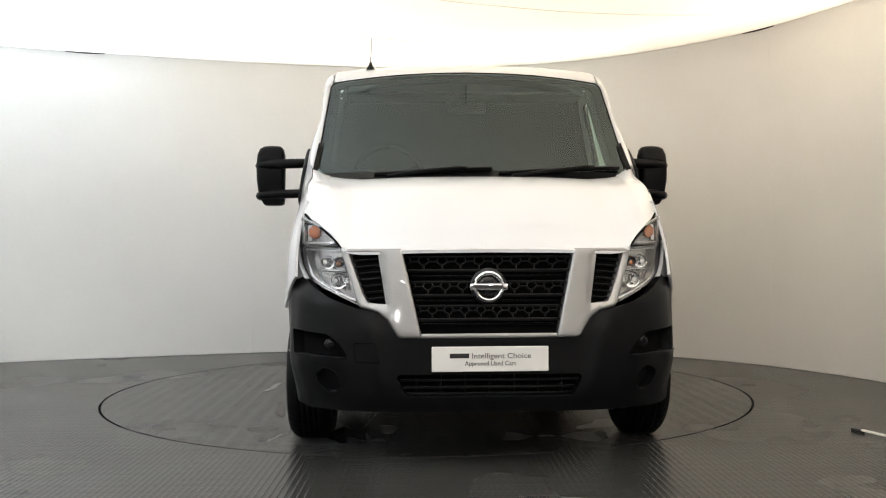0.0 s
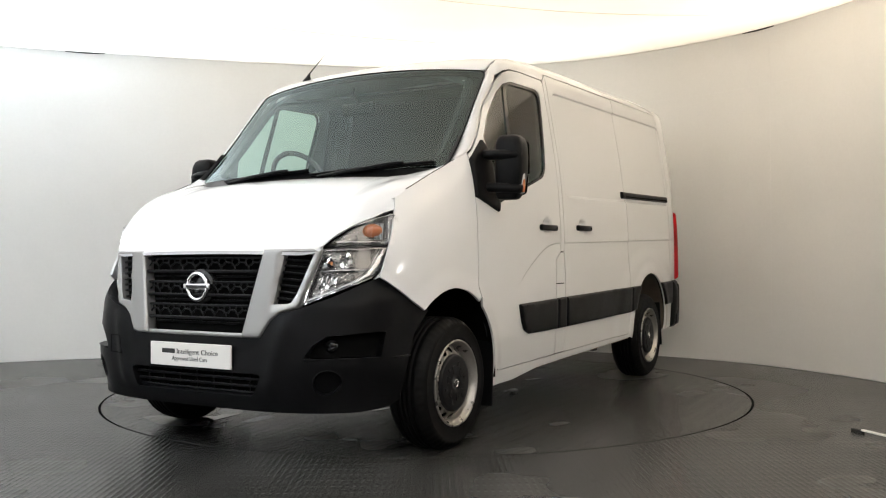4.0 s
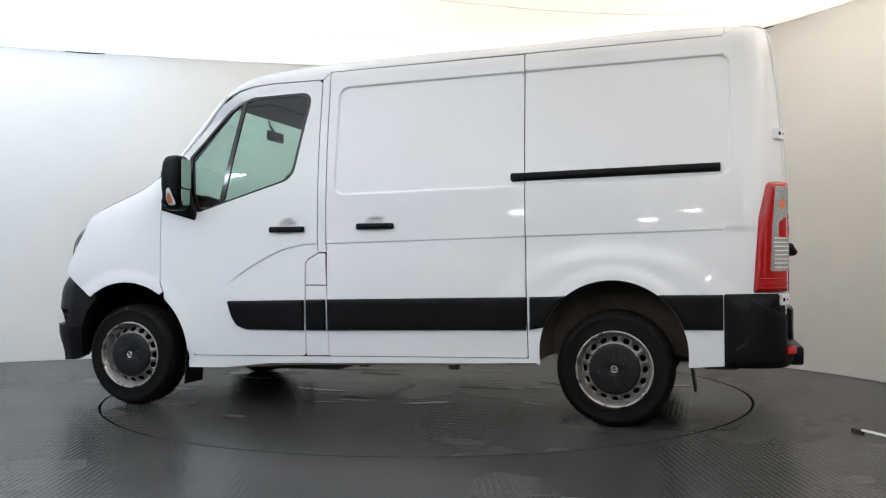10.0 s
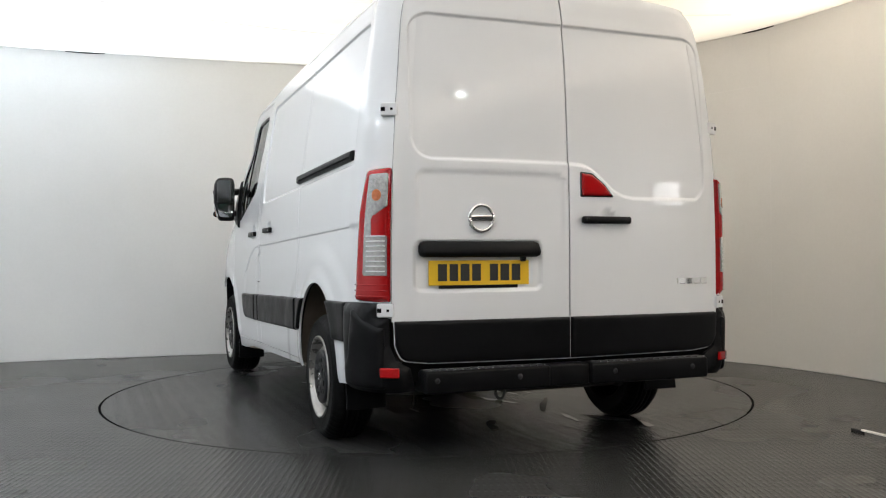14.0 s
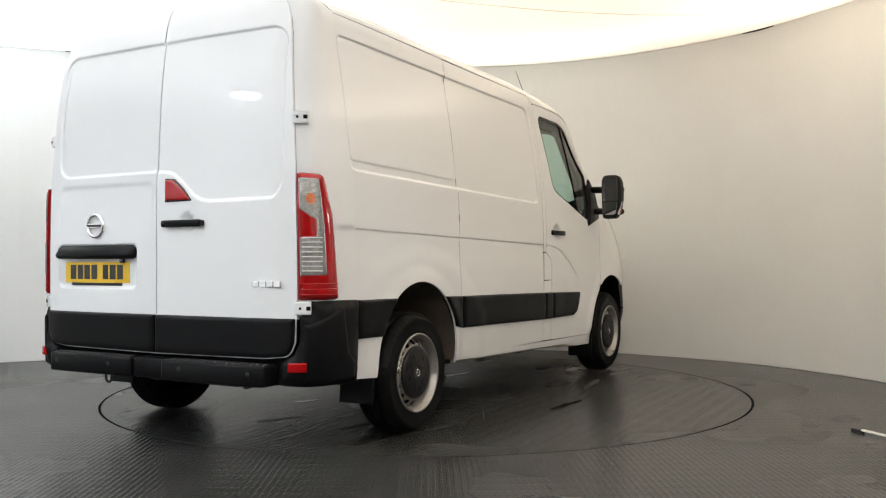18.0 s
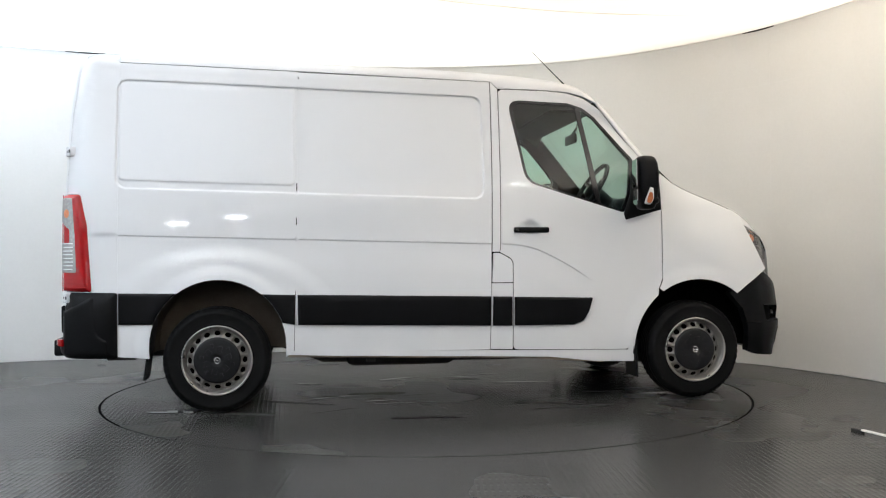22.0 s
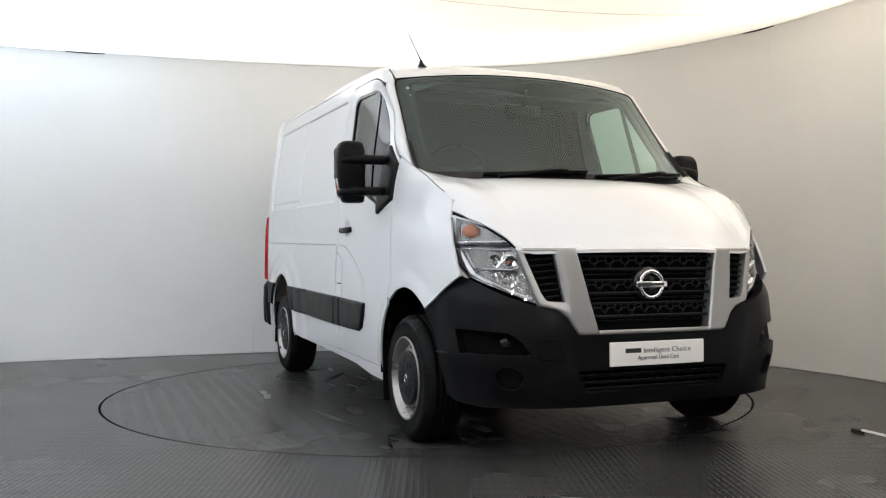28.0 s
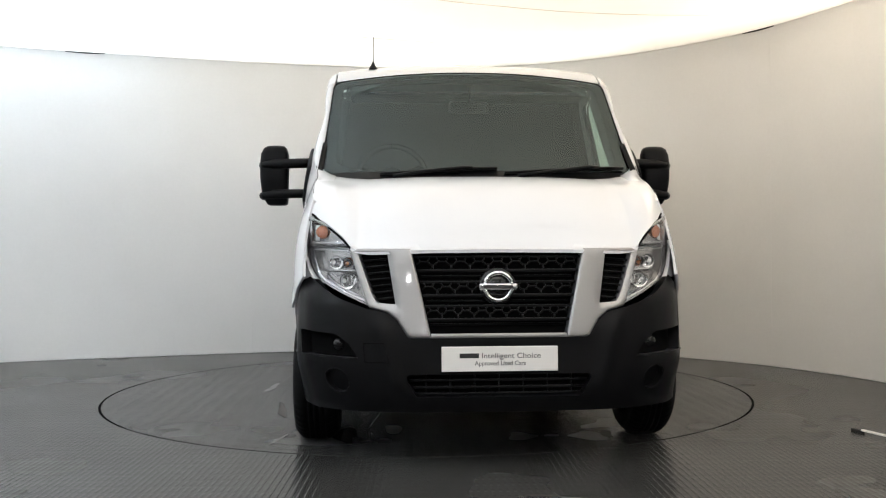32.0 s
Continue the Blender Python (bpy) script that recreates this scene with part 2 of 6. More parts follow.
# ---- mesh helpers ----
def mesh_object(name, verts, faces, mat, parent=None, label="", smooth=True, normals=None, at=None):
    me = bpy.data.meshes.new(name)
    me.from_pydata([tuple(v) for v in verts], [], faces)
    me.materials.append(mat)
    me.polygons.foreach_set("use_smooth", [smooth] * len(me.polygons))
    me.update()
    if normals is not None:
        me.normals_split_custom_set_from_vertices([tuple(n) for n in normals])
    ob = new(name, me)
    if parent is not None:
        ob.parent = parent
        if parent.name == "van":
            ob.location = OFFSET
    if at is not None:
        ob.location = Vector(ob.location) + Vector(at)
    if label:
        ob["label"] = label
    return ob


def part(name, bm, mat, parent, label="", smooth=False, at=None):
    """Links a bmesh as one mesh object under a thing or a part."""
    me = bpy.data.meshes.new(name)
    bmesh.ops.recalc_face_normals(bm, faces=bm.faces)
    bm.to_mesh(me)
    bm.free()
    me.materials.append(mat)
    me.polygons.foreach_set("use_smooth", [smooth] * len(me.polygons))
    ob = new(name, me)
    if parent is not None:
        ob.parent = parent
        if parent.name == "van":
            ob.location = OFFSET
    if at is not None:
        ob.location = Vector(ob.location) + Vector(at)
    if label:
        ob["label"] = label
    return ob


def box(bm, lo, hi, bevel=0.0, m=None):
    """A box between two corners, with rounded edges."""
    lo, hi = Vector(lo), Vector(hi)
    made = bmesh.ops.create_cube(bm, size=1.0, matrix=Matrix.Translation((lo + hi) / 2) @ Matrix.Diagonal((*(hi - lo), 1)))
    vs = made["verts"]
    if bevel:
        es = list({e for v in vs for e in v.link_edges})
        out = bmesh.ops.bevel(bm, geom=es, offset=bevel, segments=2, affect="EDGES", profile=0.5)
        vs = list({v for f in out["faces"] for v in f.verts} | {v for v in vs if v.is_valid})
    if m is not None:
        bmesh.ops.transform(bm, matrix=m, verts=vs)
    return vs


def boxed(name, lo, hi, mat, parent, bevel=0.004, label="", m=None):
    bm = bmesh.new()
    box(bm, lo, hi, bevel, m)
    return part(name, bm, mat, parent, label)


def lathe(profile, n=48, axis="y"):
    """Verts and faces of a profile of (radius, along) turned about an axis."""
    vs, fs, k = [], [], len(profile)
    for i in range(n):
        a = 2 * math.pi * i / n
        for r, h in profile:
            vs.append((r * math.cos(a), h, r * math.sin(a)) if axis == "y" else ((r * math.cos(a), r * math.sin(a), h) if axis == "z" else (h, r * math.cos(a), r * math.sin(a))))
    for i in range(n):
        j = (i + 1) % n
        for p in range(k - 1):
            fs.append((i * k + p, j * k + p, j * k + p + 1, i * k + p + 1))
    return vs, fs


def tube(path, r, n=8, taper=None):
    """Verts and faces of a round bar along a path."""
    path = [Vector(p) for p in path]
    vs, fs, up = [], [], Vector((0, 0, 1))
    for i, p in enumerate(path):
        t = (path[min(i + 1, len(path) - 1)] - path[max(i - 1, 0)]).normalized()
        a = t.cross(up if abs(t.dot(up)) < 0.95 else Vector((1, 0, 0))).normalized()
        b = t.cross(a)
        rr = r if taper is None else r + (taper - r) * i / (len(path) - 1)
        for k in range(n):
            g = 2 * math.pi * k / n
            vs.append(p + rr * (math.cos(g) * a + math.sin(g) * b))
    for i in range(len(path) - 1):
        for k in range(n):
            fs.append((i * n + k, i * n + (k + 1) % n, (i + 1) * n + (k + 1) % n, (i + 1) * n + k))
    fs += [tuple(range(n))[::-1], tuple(range((len(path) - 1) * n, len(path) * n))]
    return vs, fs


# ---- panels: outlines in two coordinates, laid on a curved surface ----
from mathutils.geometry import delaunay_2d_cdt


def rounded(corners, seg=6):
    """An outline from corners (u, v, radius)."""
    out, n = [], len(corners)
    for i, c in enumerate(corners):
        p, r = np.array(c[:2], float), (c[2] if len(c) > 2 else 0)
        a, b = np.array(corners[i - 1][:2], float), np.array(corners[(i + 1) % n][:2], float)
        if r <= 0:
            out.append(tuple(p))
            continue
        da, db = a - p, b - p
        la, lb = np.linalg.norm(da), np.linalg.norm(db)
        da, db = da / la, db / lb
        ang = math.acos(max(-1, min(1, float(da @ db))))
        d = min(r / math.tan(ang / 2), 0.49 * la, 0.49 * lb)
        for k in range(seg + 1):
            t = k / seg
            out.append(tuple((1 - t) ** 2 * (p + d * da) + 2 * t * (1 - t) * p + t * t * (p + d * db)))
    return out


def inside(pts, loop):
    x, y = pts[:, 0], pts[:, 1]
    res = np.zeros(len(pts), bool)
    lp = np.array(loop)
    for (x1, y1), (x2, y2) in zip(lp, np.roll(lp, -1, 0)):
        if y1 != y2:
            c = ((y1 > y) != (y2 > y)) & (x < (x2 - x1) * (y - y1) / (y2 - y1) + x1)
            res ^= c
    return res


def gap_to(pts, loop):
    """The distance of points from an outline."""
    best = np.full(len(pts), 1e9)
    lp = np.array(loop)
    for a, b in zip(lp, np.roll(lp, -1, 0)):
        d = b - a
        l2 = float(d @ d)
        t = np.clip(((pts - a) @ d) / l2, 0, 1) if l2 > 0 else np.zeros(len(pts))
        best = np.minimum(best, np.hypot(*(pts - a - t[:, None] * d).T))
    return best


def dense(loop, step):
    out, lp = [], np.array(loop)
    for a, b in zip(lp, np.roll(lp, -1, 0)):
        n = max(1, int(math.ceil(np.linalg.norm(b - a) / step)))
        out += [tuple(a + (b - a) * k / n) for k in range(n)]
    return [p for i, p in enumerate(out) if np.hypot(p[0] - out[i - 1][0], p[1] - out[i - 1][1]) > 1e-4]


def panel(name, outline, surface, parent, mat, facing, step=0.03, holes=(), depth=0.012, puff=0.0, round_off=0.012, label="", lift=0.0, closed=False, lines=()):
    """A sheet with the given outline on surface(u, v) -> x, y, z (arrays), its edges turned in by depth.
    puff: it swells by so much above the surface, with its edge rounded over round_off. facing: a vector on its outer side."""
    loops = [dense(outline, step)] + [dense(h, step) for h in holes]
    pts, edges = [], []
    for lp in loops:
        s = len(pts)
        pts += lp
        edges += [(s + i, s + (i + 1) % len(lp)) for i in range(len(lp))]
    o = np.array(loops[0])
    gu, gv = np.meshgrid(np.arange(o[:, 0].min(), o[:, 0].max(), step), np.arange(o[:, 1].min(), o[:, 1].max(), step))
    g = np.stack([gu.ravel(), gv.ravel()], 1) + step * 0.37
    keep = inside(g, loops[0]) & (gap_to(g, loops[0]) > 0.4 * step)
    for h in loops[1:]:
        keep &= ~inside(g, h) & (gap_to(g, h) > 0.4 * step)
    g = g[keep]
    if lines:
        # close rows of points along pressed lines
        rows = []
        for line in lines:
            q = np.array(line, float)
            run = np.concatenate([[0], np.cumsum(np.hypot(*np.diff(q, axis=0).T))])
            at = np.arange(0, run[-1], 0.016)
            p = np.stack([np.interp(at, run, q[:, 0]), np.interp(at, run, q[:, 1])], 1)
            t = np.gradient(p, axis=0)
            t /= np.linalg.norm(t, axis=1)[:, None] + 1e-9
            far = np.min(np.hypot(g[:, None, 0] - p[None, :, 0], g[:, None, 1] - p[None, :, 1]), axis=1) if len(g) else np.zeros(0)
            g = g[far > 0.018]
            for k in (-0.0125, -0.0065, 0.0, 0.0065, 0.0125):
                rows.append(p + k * np.stack([-t[:, 1], t[:, 0]], 1))
        rows = np.concatenate(rows)
        ok = inside(rows, loops[0]) & (gap_to(rows, loops[0]) > 0.004)
        for h in loops[1:]:
            ok &= ~inside(rows, h) & (gap_to(rows, h) > 0.004)
        g = np.concatenate([g, rows[ok]])
    if puff:
        # a row of points just inside the edge, so that it turns over roundly
        ring = []
        for i, p in enumerate(loops[0]):
            a, b = np.array(loops[0][i - 1]), np.array(loops[0][(i + 1) % len(loops[0])])
            t = (b - a) / (np.linalg.norm(b - a) + 1e-9)
            for k in (0.25, 0.6, 1.0):
                for sgn in (1, -1):
                    ring.append(np.array(p) + sgn * k * round_off * np.array([-t[1], t[0]]))
        ring = np.array(ring)
        ring = ring[inside(ring, loops[0])]
        dd = gap_to(ring, loops[0])
        ring = ring[dd > 0.15 * round_off]
        if len(g):
            g = g[gap_to(g, loops[0]) > 1.15 * round_off]
        g = np.concatenate([g, ring]) if len(g) else ring
    allp = [Vector(p) for p in pts] + [Vector(p) for p in g]
    vs2, _, fs2, *_ = delaunay_2d_cdt(allp, edges, [], 0, 1e-6)
    uv = np.array([(v.x, v.y) for v in vs2])
    tri = np.array([f for f in fs2])
    cen = uv[tri].mean(1)
    ok = inside(cen, loops[0])
    for h in loops[1:]:
        ok &= ~inside(cen, h)
    tri = tri[ok]
    used = np.unique(tri)
    remap = -np.ones(len(uv), int)
    remap[used] = np.arange(len(used))
    uv, tri = uv[used], remap[tri]
    P = np.stack(surface(uv[:, 0], uv[:, 1]), 1)
    e = 0.002
    du = np.stack(surface(uv[:, 0] + e, uv[:, 1]), 1) - np.stack(surface(uv[:, 0] - e, uv[:, 1]), 1)
    dv = np.stack(surface(uv[:, 0], uv[:, 1] + e), 1) - np.stack(surface(uv[:, 0], uv[:, 1] - e), 1)
    N = np.cross(du, dv)
    N /= np.linalg.norm(N, axis=1)[:, None] + 1e-12
    if (N @ np.array(facing, float)).mean() < 0:
        N = -N
    if lift:
        P = P + N * lift
    base = P
    if puff:
        d = gap_to(uv, loops[0])
        for h in loops[1:]:
            d = np.minimum(d, gap_to(uv, h))
        q = np.clip(d / round_off, 0, 1)
        P = P + N * (puff * np.sqrt(np.maximum(0, 1 - (1 - q) ** 2)))[:, None]
    a, b, c = P[tri[:, 0]], P[tri[:, 1]], P[tri[:, 2]]
    fn = np.cross(b - a, c - a)
    flip = (fn * N[tri[:, 0]]).sum(1) < 0
    tri[flip] = tri[flip][:, ::-1]
    # edges turned in
    cnt = {}
    for t in tri:
        for i in range(3):
            k = (int(t[i]), int(t[(i + 1) % 3]))
            cnt[k] = 1
    rim = [k for k in cnt if (k[1], k[0]) not in cnt]
    V, F = [tuple(p) for p in P], [tuple(int(i) for i in t) for t in tri]
    NN = [tuple(n) for n in N]
    if depth:
        for i, j in rim:
            s = len(V)
            q = [P[i], P[j], base[j] - N[j] * depth, base[i] - N[i] * depth]
            fnm = np.cross(q[2] - q[1], q[0] - q[1])
            fnm = fnm / (np.linalg.norm(fnm) + 1e-12)
            V += [tuple(x) for x in q]
            NN += [tuple(-fnm)] * 4
            F.append((s + 1, s, s + 3, s + 2))
    if closed:
        k = len(V)
        V += [tuple(x) for x in base - N * depth]
        NN += [tuple(-n) for n in N]
        F += [tuple(k + int(i) for i in t[::-1]) for t in tri]
    me_normals = None if puff else NN
    return mesh_object(name, V, F, mat, parent, label, True, me_normals)


def loft(name, curves, mat, parent, label="", facing=None, thick=0.0):
    """A sheet through curves of equal length."""
    A = np.array(curves, float)
    m, n = A.shape[:2]
    V = A.reshape(-1, 3)
    F = [(i * n + j, i * n + j + 1, (i + 1) * n + j + 1, (i + 1) * n + j) for i in range(m - 1) for j in range(n - 1)]
    if facing is not None:
        f = F[len(F) // 2]
        nn = np.cross(V[f[1]] - V[f[0]], V[f[3]] - V[f[0]])
        if nn @ np.array(facing, float) < 0:
            F = [q[::-1] for q in F]
    ob = mesh_object(name, V, F, mat, parent, label)
    if thick:
        md = ob.modifiers.new("thickness", "SOLIDIFY")
        md.thickness, md.offset = thick, -1
    return ob


# ---- the room ----
def gateway(p):
    """True where the wall behind the camera stands open to the hall."""
    return p[1] < -7.0 and -3.6 < p[0] < 1.95


GATE_TOP = 2.45


def band(name, inner, outer, z0, z1, mat, label, built=lambda p: True):
    """A wall between two closed loops, along the stretches that are built."""
    n, V, F = len(inner), [], []
    for a, b in zip(inner, outer):
        V += [(a[0], a[1], z0), (a[0], a[1], z1), (b[0], b[1], z1), (b[0], b[1], z0)]
    on = [built((inner[i] + inner[(i + 1) % n]) / 2) for i in range(n)]
    for i in range(n):
        j = (i + 1) % n
        if on[i] != on[i - 1]:
            F.append((4 * i, 4 * i + 1, 4 * i + 2, 4 * i + 3))
        if not on[i]:
            continue
        for k in range(4):
            F.append((4 * i + k, 4 * i + (k + 1) % 4, 4 * j + (k + 1) % 4, 4 * j + k))
    bm = bmesh.new()
    vs = [bm.verts.new(v) for v in V]
    for f in F:
        bm.faces.new([vs[i] for i in f])
    for v in [v for v in vs if not v.link_faces]:
        bm.verts.remove(v)
    ob = part(name, bm, mat, None, smooth=False)
    for p in ob.data.polygons:
        p.use_smooth = abs(p.normal.z) < 0.5
    return tagged(ob, label, "wall", kind="structure")


wall = band("wall_curved", LOOP, outset(LOOP, 0.09), -0.02, WALL_TOP, M_WALL, "smooth curved off-white studio wall round the turntable", lambda p: not gateway(p))
band("wall_lintel", LOOP, outset(LOOP, 0.09), GATE_TOP, WALL_TOP - 0.001, M_WALL, "off-white lintel over the wide opening to the hall", gateway)
band("wall_outer", LOOP, outset(LOOP, 0.09), WALL_TOP + 0.012, WALL_TOP + 0.7, M_WALL, "plain upper wall above the stretched ceiling")


def add_boards(wall):
    """Boards of 2.4 by 1.2 m on the wall's face, with fine joints."""
    seg = np.linalg.norm(np.roll(LOOP, -1, 0) - LOOP, axis=1)
    run = np.concatenate([[0], np.cumsum(seg)])
    total, face = run[-1], outset(LOOP, -0.002)
    fx = lambda s: (np.interp(s % total, run, np.append(face[:, 0], face[0, 0])), np.interp(s % total, run, np.append(face[:, 1], face[0, 1])))
    bx = lambda s: (np.interp(s % total, run, np.append(LOOP[:, 0], LOOP[0, 0])), np.interp(s % total, run, np.append(LOOP[:, 1], LOOP[0, 1])))
    n = 13
    w = total / n
    for i in range(n):
        for z0, z1 in ((0.004, 1.2192), (1.2200, 2.4390), (2.4400, WALL_TOP - 0.002)):
            ss = np.linspace(i * w + 0.0004, (i + 1) * w - 0.0004, 26)
            if any(gateway(fx(t)) for t in ss):
                continue
            V, F = [], []
            for t in ss:
                a, b = fx(t), bx(t)
                V += [(b[0], b[1], z0), (a[0], a[1], z0), (a[0], a[1], z1), (b[0], b[1], z1)]
            for k in range(len(ss) - 1):
                for q in range(3):
                    F.append((4 * k + q, 4 * k + 4 + q, 4 * k + 5 + q, 4 * k + 1 + q))
            F += [(0, 1, 2, 3), (4 * len(ss) - 1, 4 * len(ss) - 2, 4 * len(ss) - 3, 4 * len(ss) - 4)]
            bm = bmesh.new()
            vs = [bm.verts.new(v) for v in V]
            for f in F:
                bm.faces.new([vs[q] for q in f])
            mid = np.mean([v[:2] for v in V], axis=0)
            # unseen boards right behind the camera are darkened to dim reflections and light there
            part("board", bm, M_BACK if mid[0] > 0.5 and mid[1] < -4.0 else M_WALL, wall)


bm = bmesh.new()
ring = outset(LOOP, 0.05)
bm.faces.new([bm.verts.new((p[0], p[1], WALL_TOP + 0.006)) for p in ring])
bmesh.ops.triangulate(bm, faces=bm.faces)
tagged(part("ceiling", bm, M_CEIL, None), "stretched pale fabric ceiling lit from above along the wall", "ceiling", kind="structure")
bm = bmesh.new()
bm.faces.new([bm.verts.new((p[0], p[1], WALL_TOP + 0.7)) for p in outset(LOOP, 0.08)])
tagged(part("roof_slab", bm, M_WALL, None), "plain slab above the lamps", "ceiling", kind="structure")

add_boards(wall)


# ---- the dim hall behind the camera, through the opening ----
def add_hall():
    x0, x1, y0, y1, top = -9.5, 6.0, -19.0, -8.25, 3.25
    for name, lo, hi, label in (("wall_hall_back", (x0, y0 - 0.1, 0), (x1, y0, top), "dark wall at the far end of the hall"), ("wall_hall_side", (x0 - 0.1, y0 - 0.1, 0), (x0, y1, top), "dark side wall of the hall"),
                                ("wall_hall_side", (x1, y0 - 0.1, 0), (x1 + 0.1, y1, top), "dark side wall of the hall")):
        tagged(boxed(name, lo, hi, M_BACK, None, 0.0), label, "wall", kind="structure")
    for name, a, b in (("wall_hall_front", x0, -5.2), ("wall_hall_front", 3.2, x1)):
        tagged(boxed(name, (a, y1, 0), (b, y1 + 0.1, top), M_BACK, None, 0.0), "dark wall beside the opening of the hall", "wall", kind="structure")
    tagged(boxed("ceiling_hall", (x0, y0, top), (x1, y1 - 0.4, top + 0.1), M_BACK, None, 0.0), "dark ceiling of the hall", "ceiling", kind="structure")
    tagged(boxed("floor_hall", (x0, y0, -0.1), (x1, y1 - 0.62, -0.004), M_BACK, None, 0.0), "dark floor of the hall", "floor", kind="structure")
    for lx, ly, turn in ((-6.2, -13.2, 20), (-4.4, -12.0, 20), (-2.9, -14.6, 20), (-1.6, -12.2, 20), (0.2, -14.8, 20), (1.9, -12.6, 20), (-4.8, -17.0, 20), (-0.9, -17.4, 20)):
        m = pose(lx, ly, top - 0.14, 0, 0, turn)
        hl = tagged(new("hall_light"), "short bright fluorescent lamp under the hall's ceiling", "ceiling light", "hall lamps")
        hl.matrix_world = m
        boxed("housing", (-0.30, -0.09, 0.05), (0.30, 0.09, 0.10), M_GREY, hl)
        boxed("stem", (-0.02, -0.02, 0.10), (0.02, 0.02, 0.14), M_GREY, hl, 0.0)
        boxed("diffuser", (-0.24, -0.07, 0.0), (0.24, 0.07, 0.05), M_TUBE, hl, 0.01)


add_hall()

RING, DISC = 2.224, (-0.0135, 0.0)
bm = bmesh.new()
big = [bm.verts.new((p[0], p[1], 0)) for p in outset(LOOP, 0.15)]
hole = [bm.verts.new((DISC[0] + RING * math.cos(2 * math.pi * i / 160), DISC[1] + RING * math.sin(2 * math.pi * i / 160), 0)) for i in range(160)]
low = [bm.verts.new((v.co.x, v.co.y, -0.06)) for v in hole]
e1 = [bm.edges.new((big[i], big[i - 1])) for i in range(len(big))]
e2 = [bm.edges.new((hole[i], hole[i - 1])) for i in range(160)]
bmesh.ops.triangle_fill(bm, edges=e1 + e2, use_beauty=True)
for i in range(160):
    bm.faces.new((hole[i], hole[i - 1], low[i - 1], low[i]))
bm.faces.new(low)
for f in bm.faces:
    f.material_index = 1 if min(v.co.z for v in f.verts) < -0.01 else 0
floor_ob = tagged(part("floor", bm, M_FLOOR, None), "dark grey ribbed vinyl floor with scuffs", "floor", kind="structure")
floor_ob.data.materials.append(M_DARK)

# the turning disc, a finger's breadth of gap round it
bm = bmesh.new()
R2 = RING - 0.016
vs, fs = lathe([(0.001, 0.0), (0.7, 0.0), (1.4, 0.0), (R2, 0.0), (R2, -0.004)], 160, "z")
edge = lathe([(R2, -0.0045), (R2 + 0.004, -0.008), (R2 + 0.004, -0.05)], 160, "z")
turntable = tagged(mesh_object("turntable", vs, fs, M_TABLE, None, smooth=False), "round turntable disc of dark scuffed ribbed vinyl", "turntable")
mesh_object("edge_ring", *edge, M_DARK, turntable)


# ---- the van: x ahead, y to its left, z up, from the middle of its wheelbase ----
OFFSET = Vector((0.1333, 0.2001, 0.0))
van = tagged(new("van"), "white panel van with black bumpers and side mouldings on the turntable", "van")
AX_F, AX_R = 1.546, -1.569


def curve(xs, ys):
    """A smooth function through the given points."""
    xs, ys = np.array(xs, float), np.array(ys, float)
    m = np.gradient(ys, xs)

    def f(x):
        x = np.clip(x, xs[0], xs[-1])
        i = np.clip(np.searchsorted(xs, x) - 1, 0, len(xs) - 2)
        h = xs[i + 1] - xs[i]
        t = (x - xs[i]) / h
        return (2 * t ** 3 - 3 * t ** 2 + 1) * ys[i] + (t ** 3 - 2 * t ** 2 + t) * h * m[i] + (-2 * t ** 3 + 3 * t ** 2) * ys[i + 1] + (t ** 3 - t ** 2) * h * m[i + 1]
    return f


def ease(a, b, x):
    t = np.clip((x - a) / (b - a), 0, 1)
    return t * t * (3 - 2 * t)


W0 = curve([0.2, 0.35, 0.5, 0.8, 1.1, 1.4, 1.6, 1.8, 1.98, 2.06, 2.12, 2.16, 2.185, 2.205], [0.935, 0.955, 0.966, 0.972, 0.969, 0.952, 0.930, 0.900, 0.870, 0.857, 0.843, 0.824, 0.80, 0.765])
ZTOP = curve([-2.45, -2.2, -1.0, 0.2, 0.5, 0.69, 0.825, 0.89, 0.95, 1.05], [2.205, 2.222, 2.203, 2.172, 2.150, 2.118, 2.070, 2.022, 1.968, 1.86])
HOODEDGE = curve([1.2, 1.318, 1.44, 1.6, 1.74, 1.9, 2.1, 2.3], [1.56, 1.50, 1.44, 1.37, 1.315, 1.24, 1.12, 1.0])
SWAGE = curve([-2.4, -1.5, -0.7, 0.0, 0.22, 0.305, 0.45, 0.569, 0.7, 0.828], [1.096, 1.0747, 1.0558, 1.0392, 1.034, 1.030, 1.000, 0.947, 0.875, 0.790])
TILT = 0.0225


def box_sdf(u, v, u0, u1, v0, v1, r):
    cu, cv = (u0 + u1) / 2, (v0 + v1) / 2
    qx, qy = np.abs(u - cu) - (u1 - u0) / 2 + r, np.abs(v - cv) - (v1 - v0) / 2 + r
    return np.hypot(np.maximum(qx, 0), np.maximum(qy, 0)) + np.minimum(np.maximum(qx, qy), 0) - r


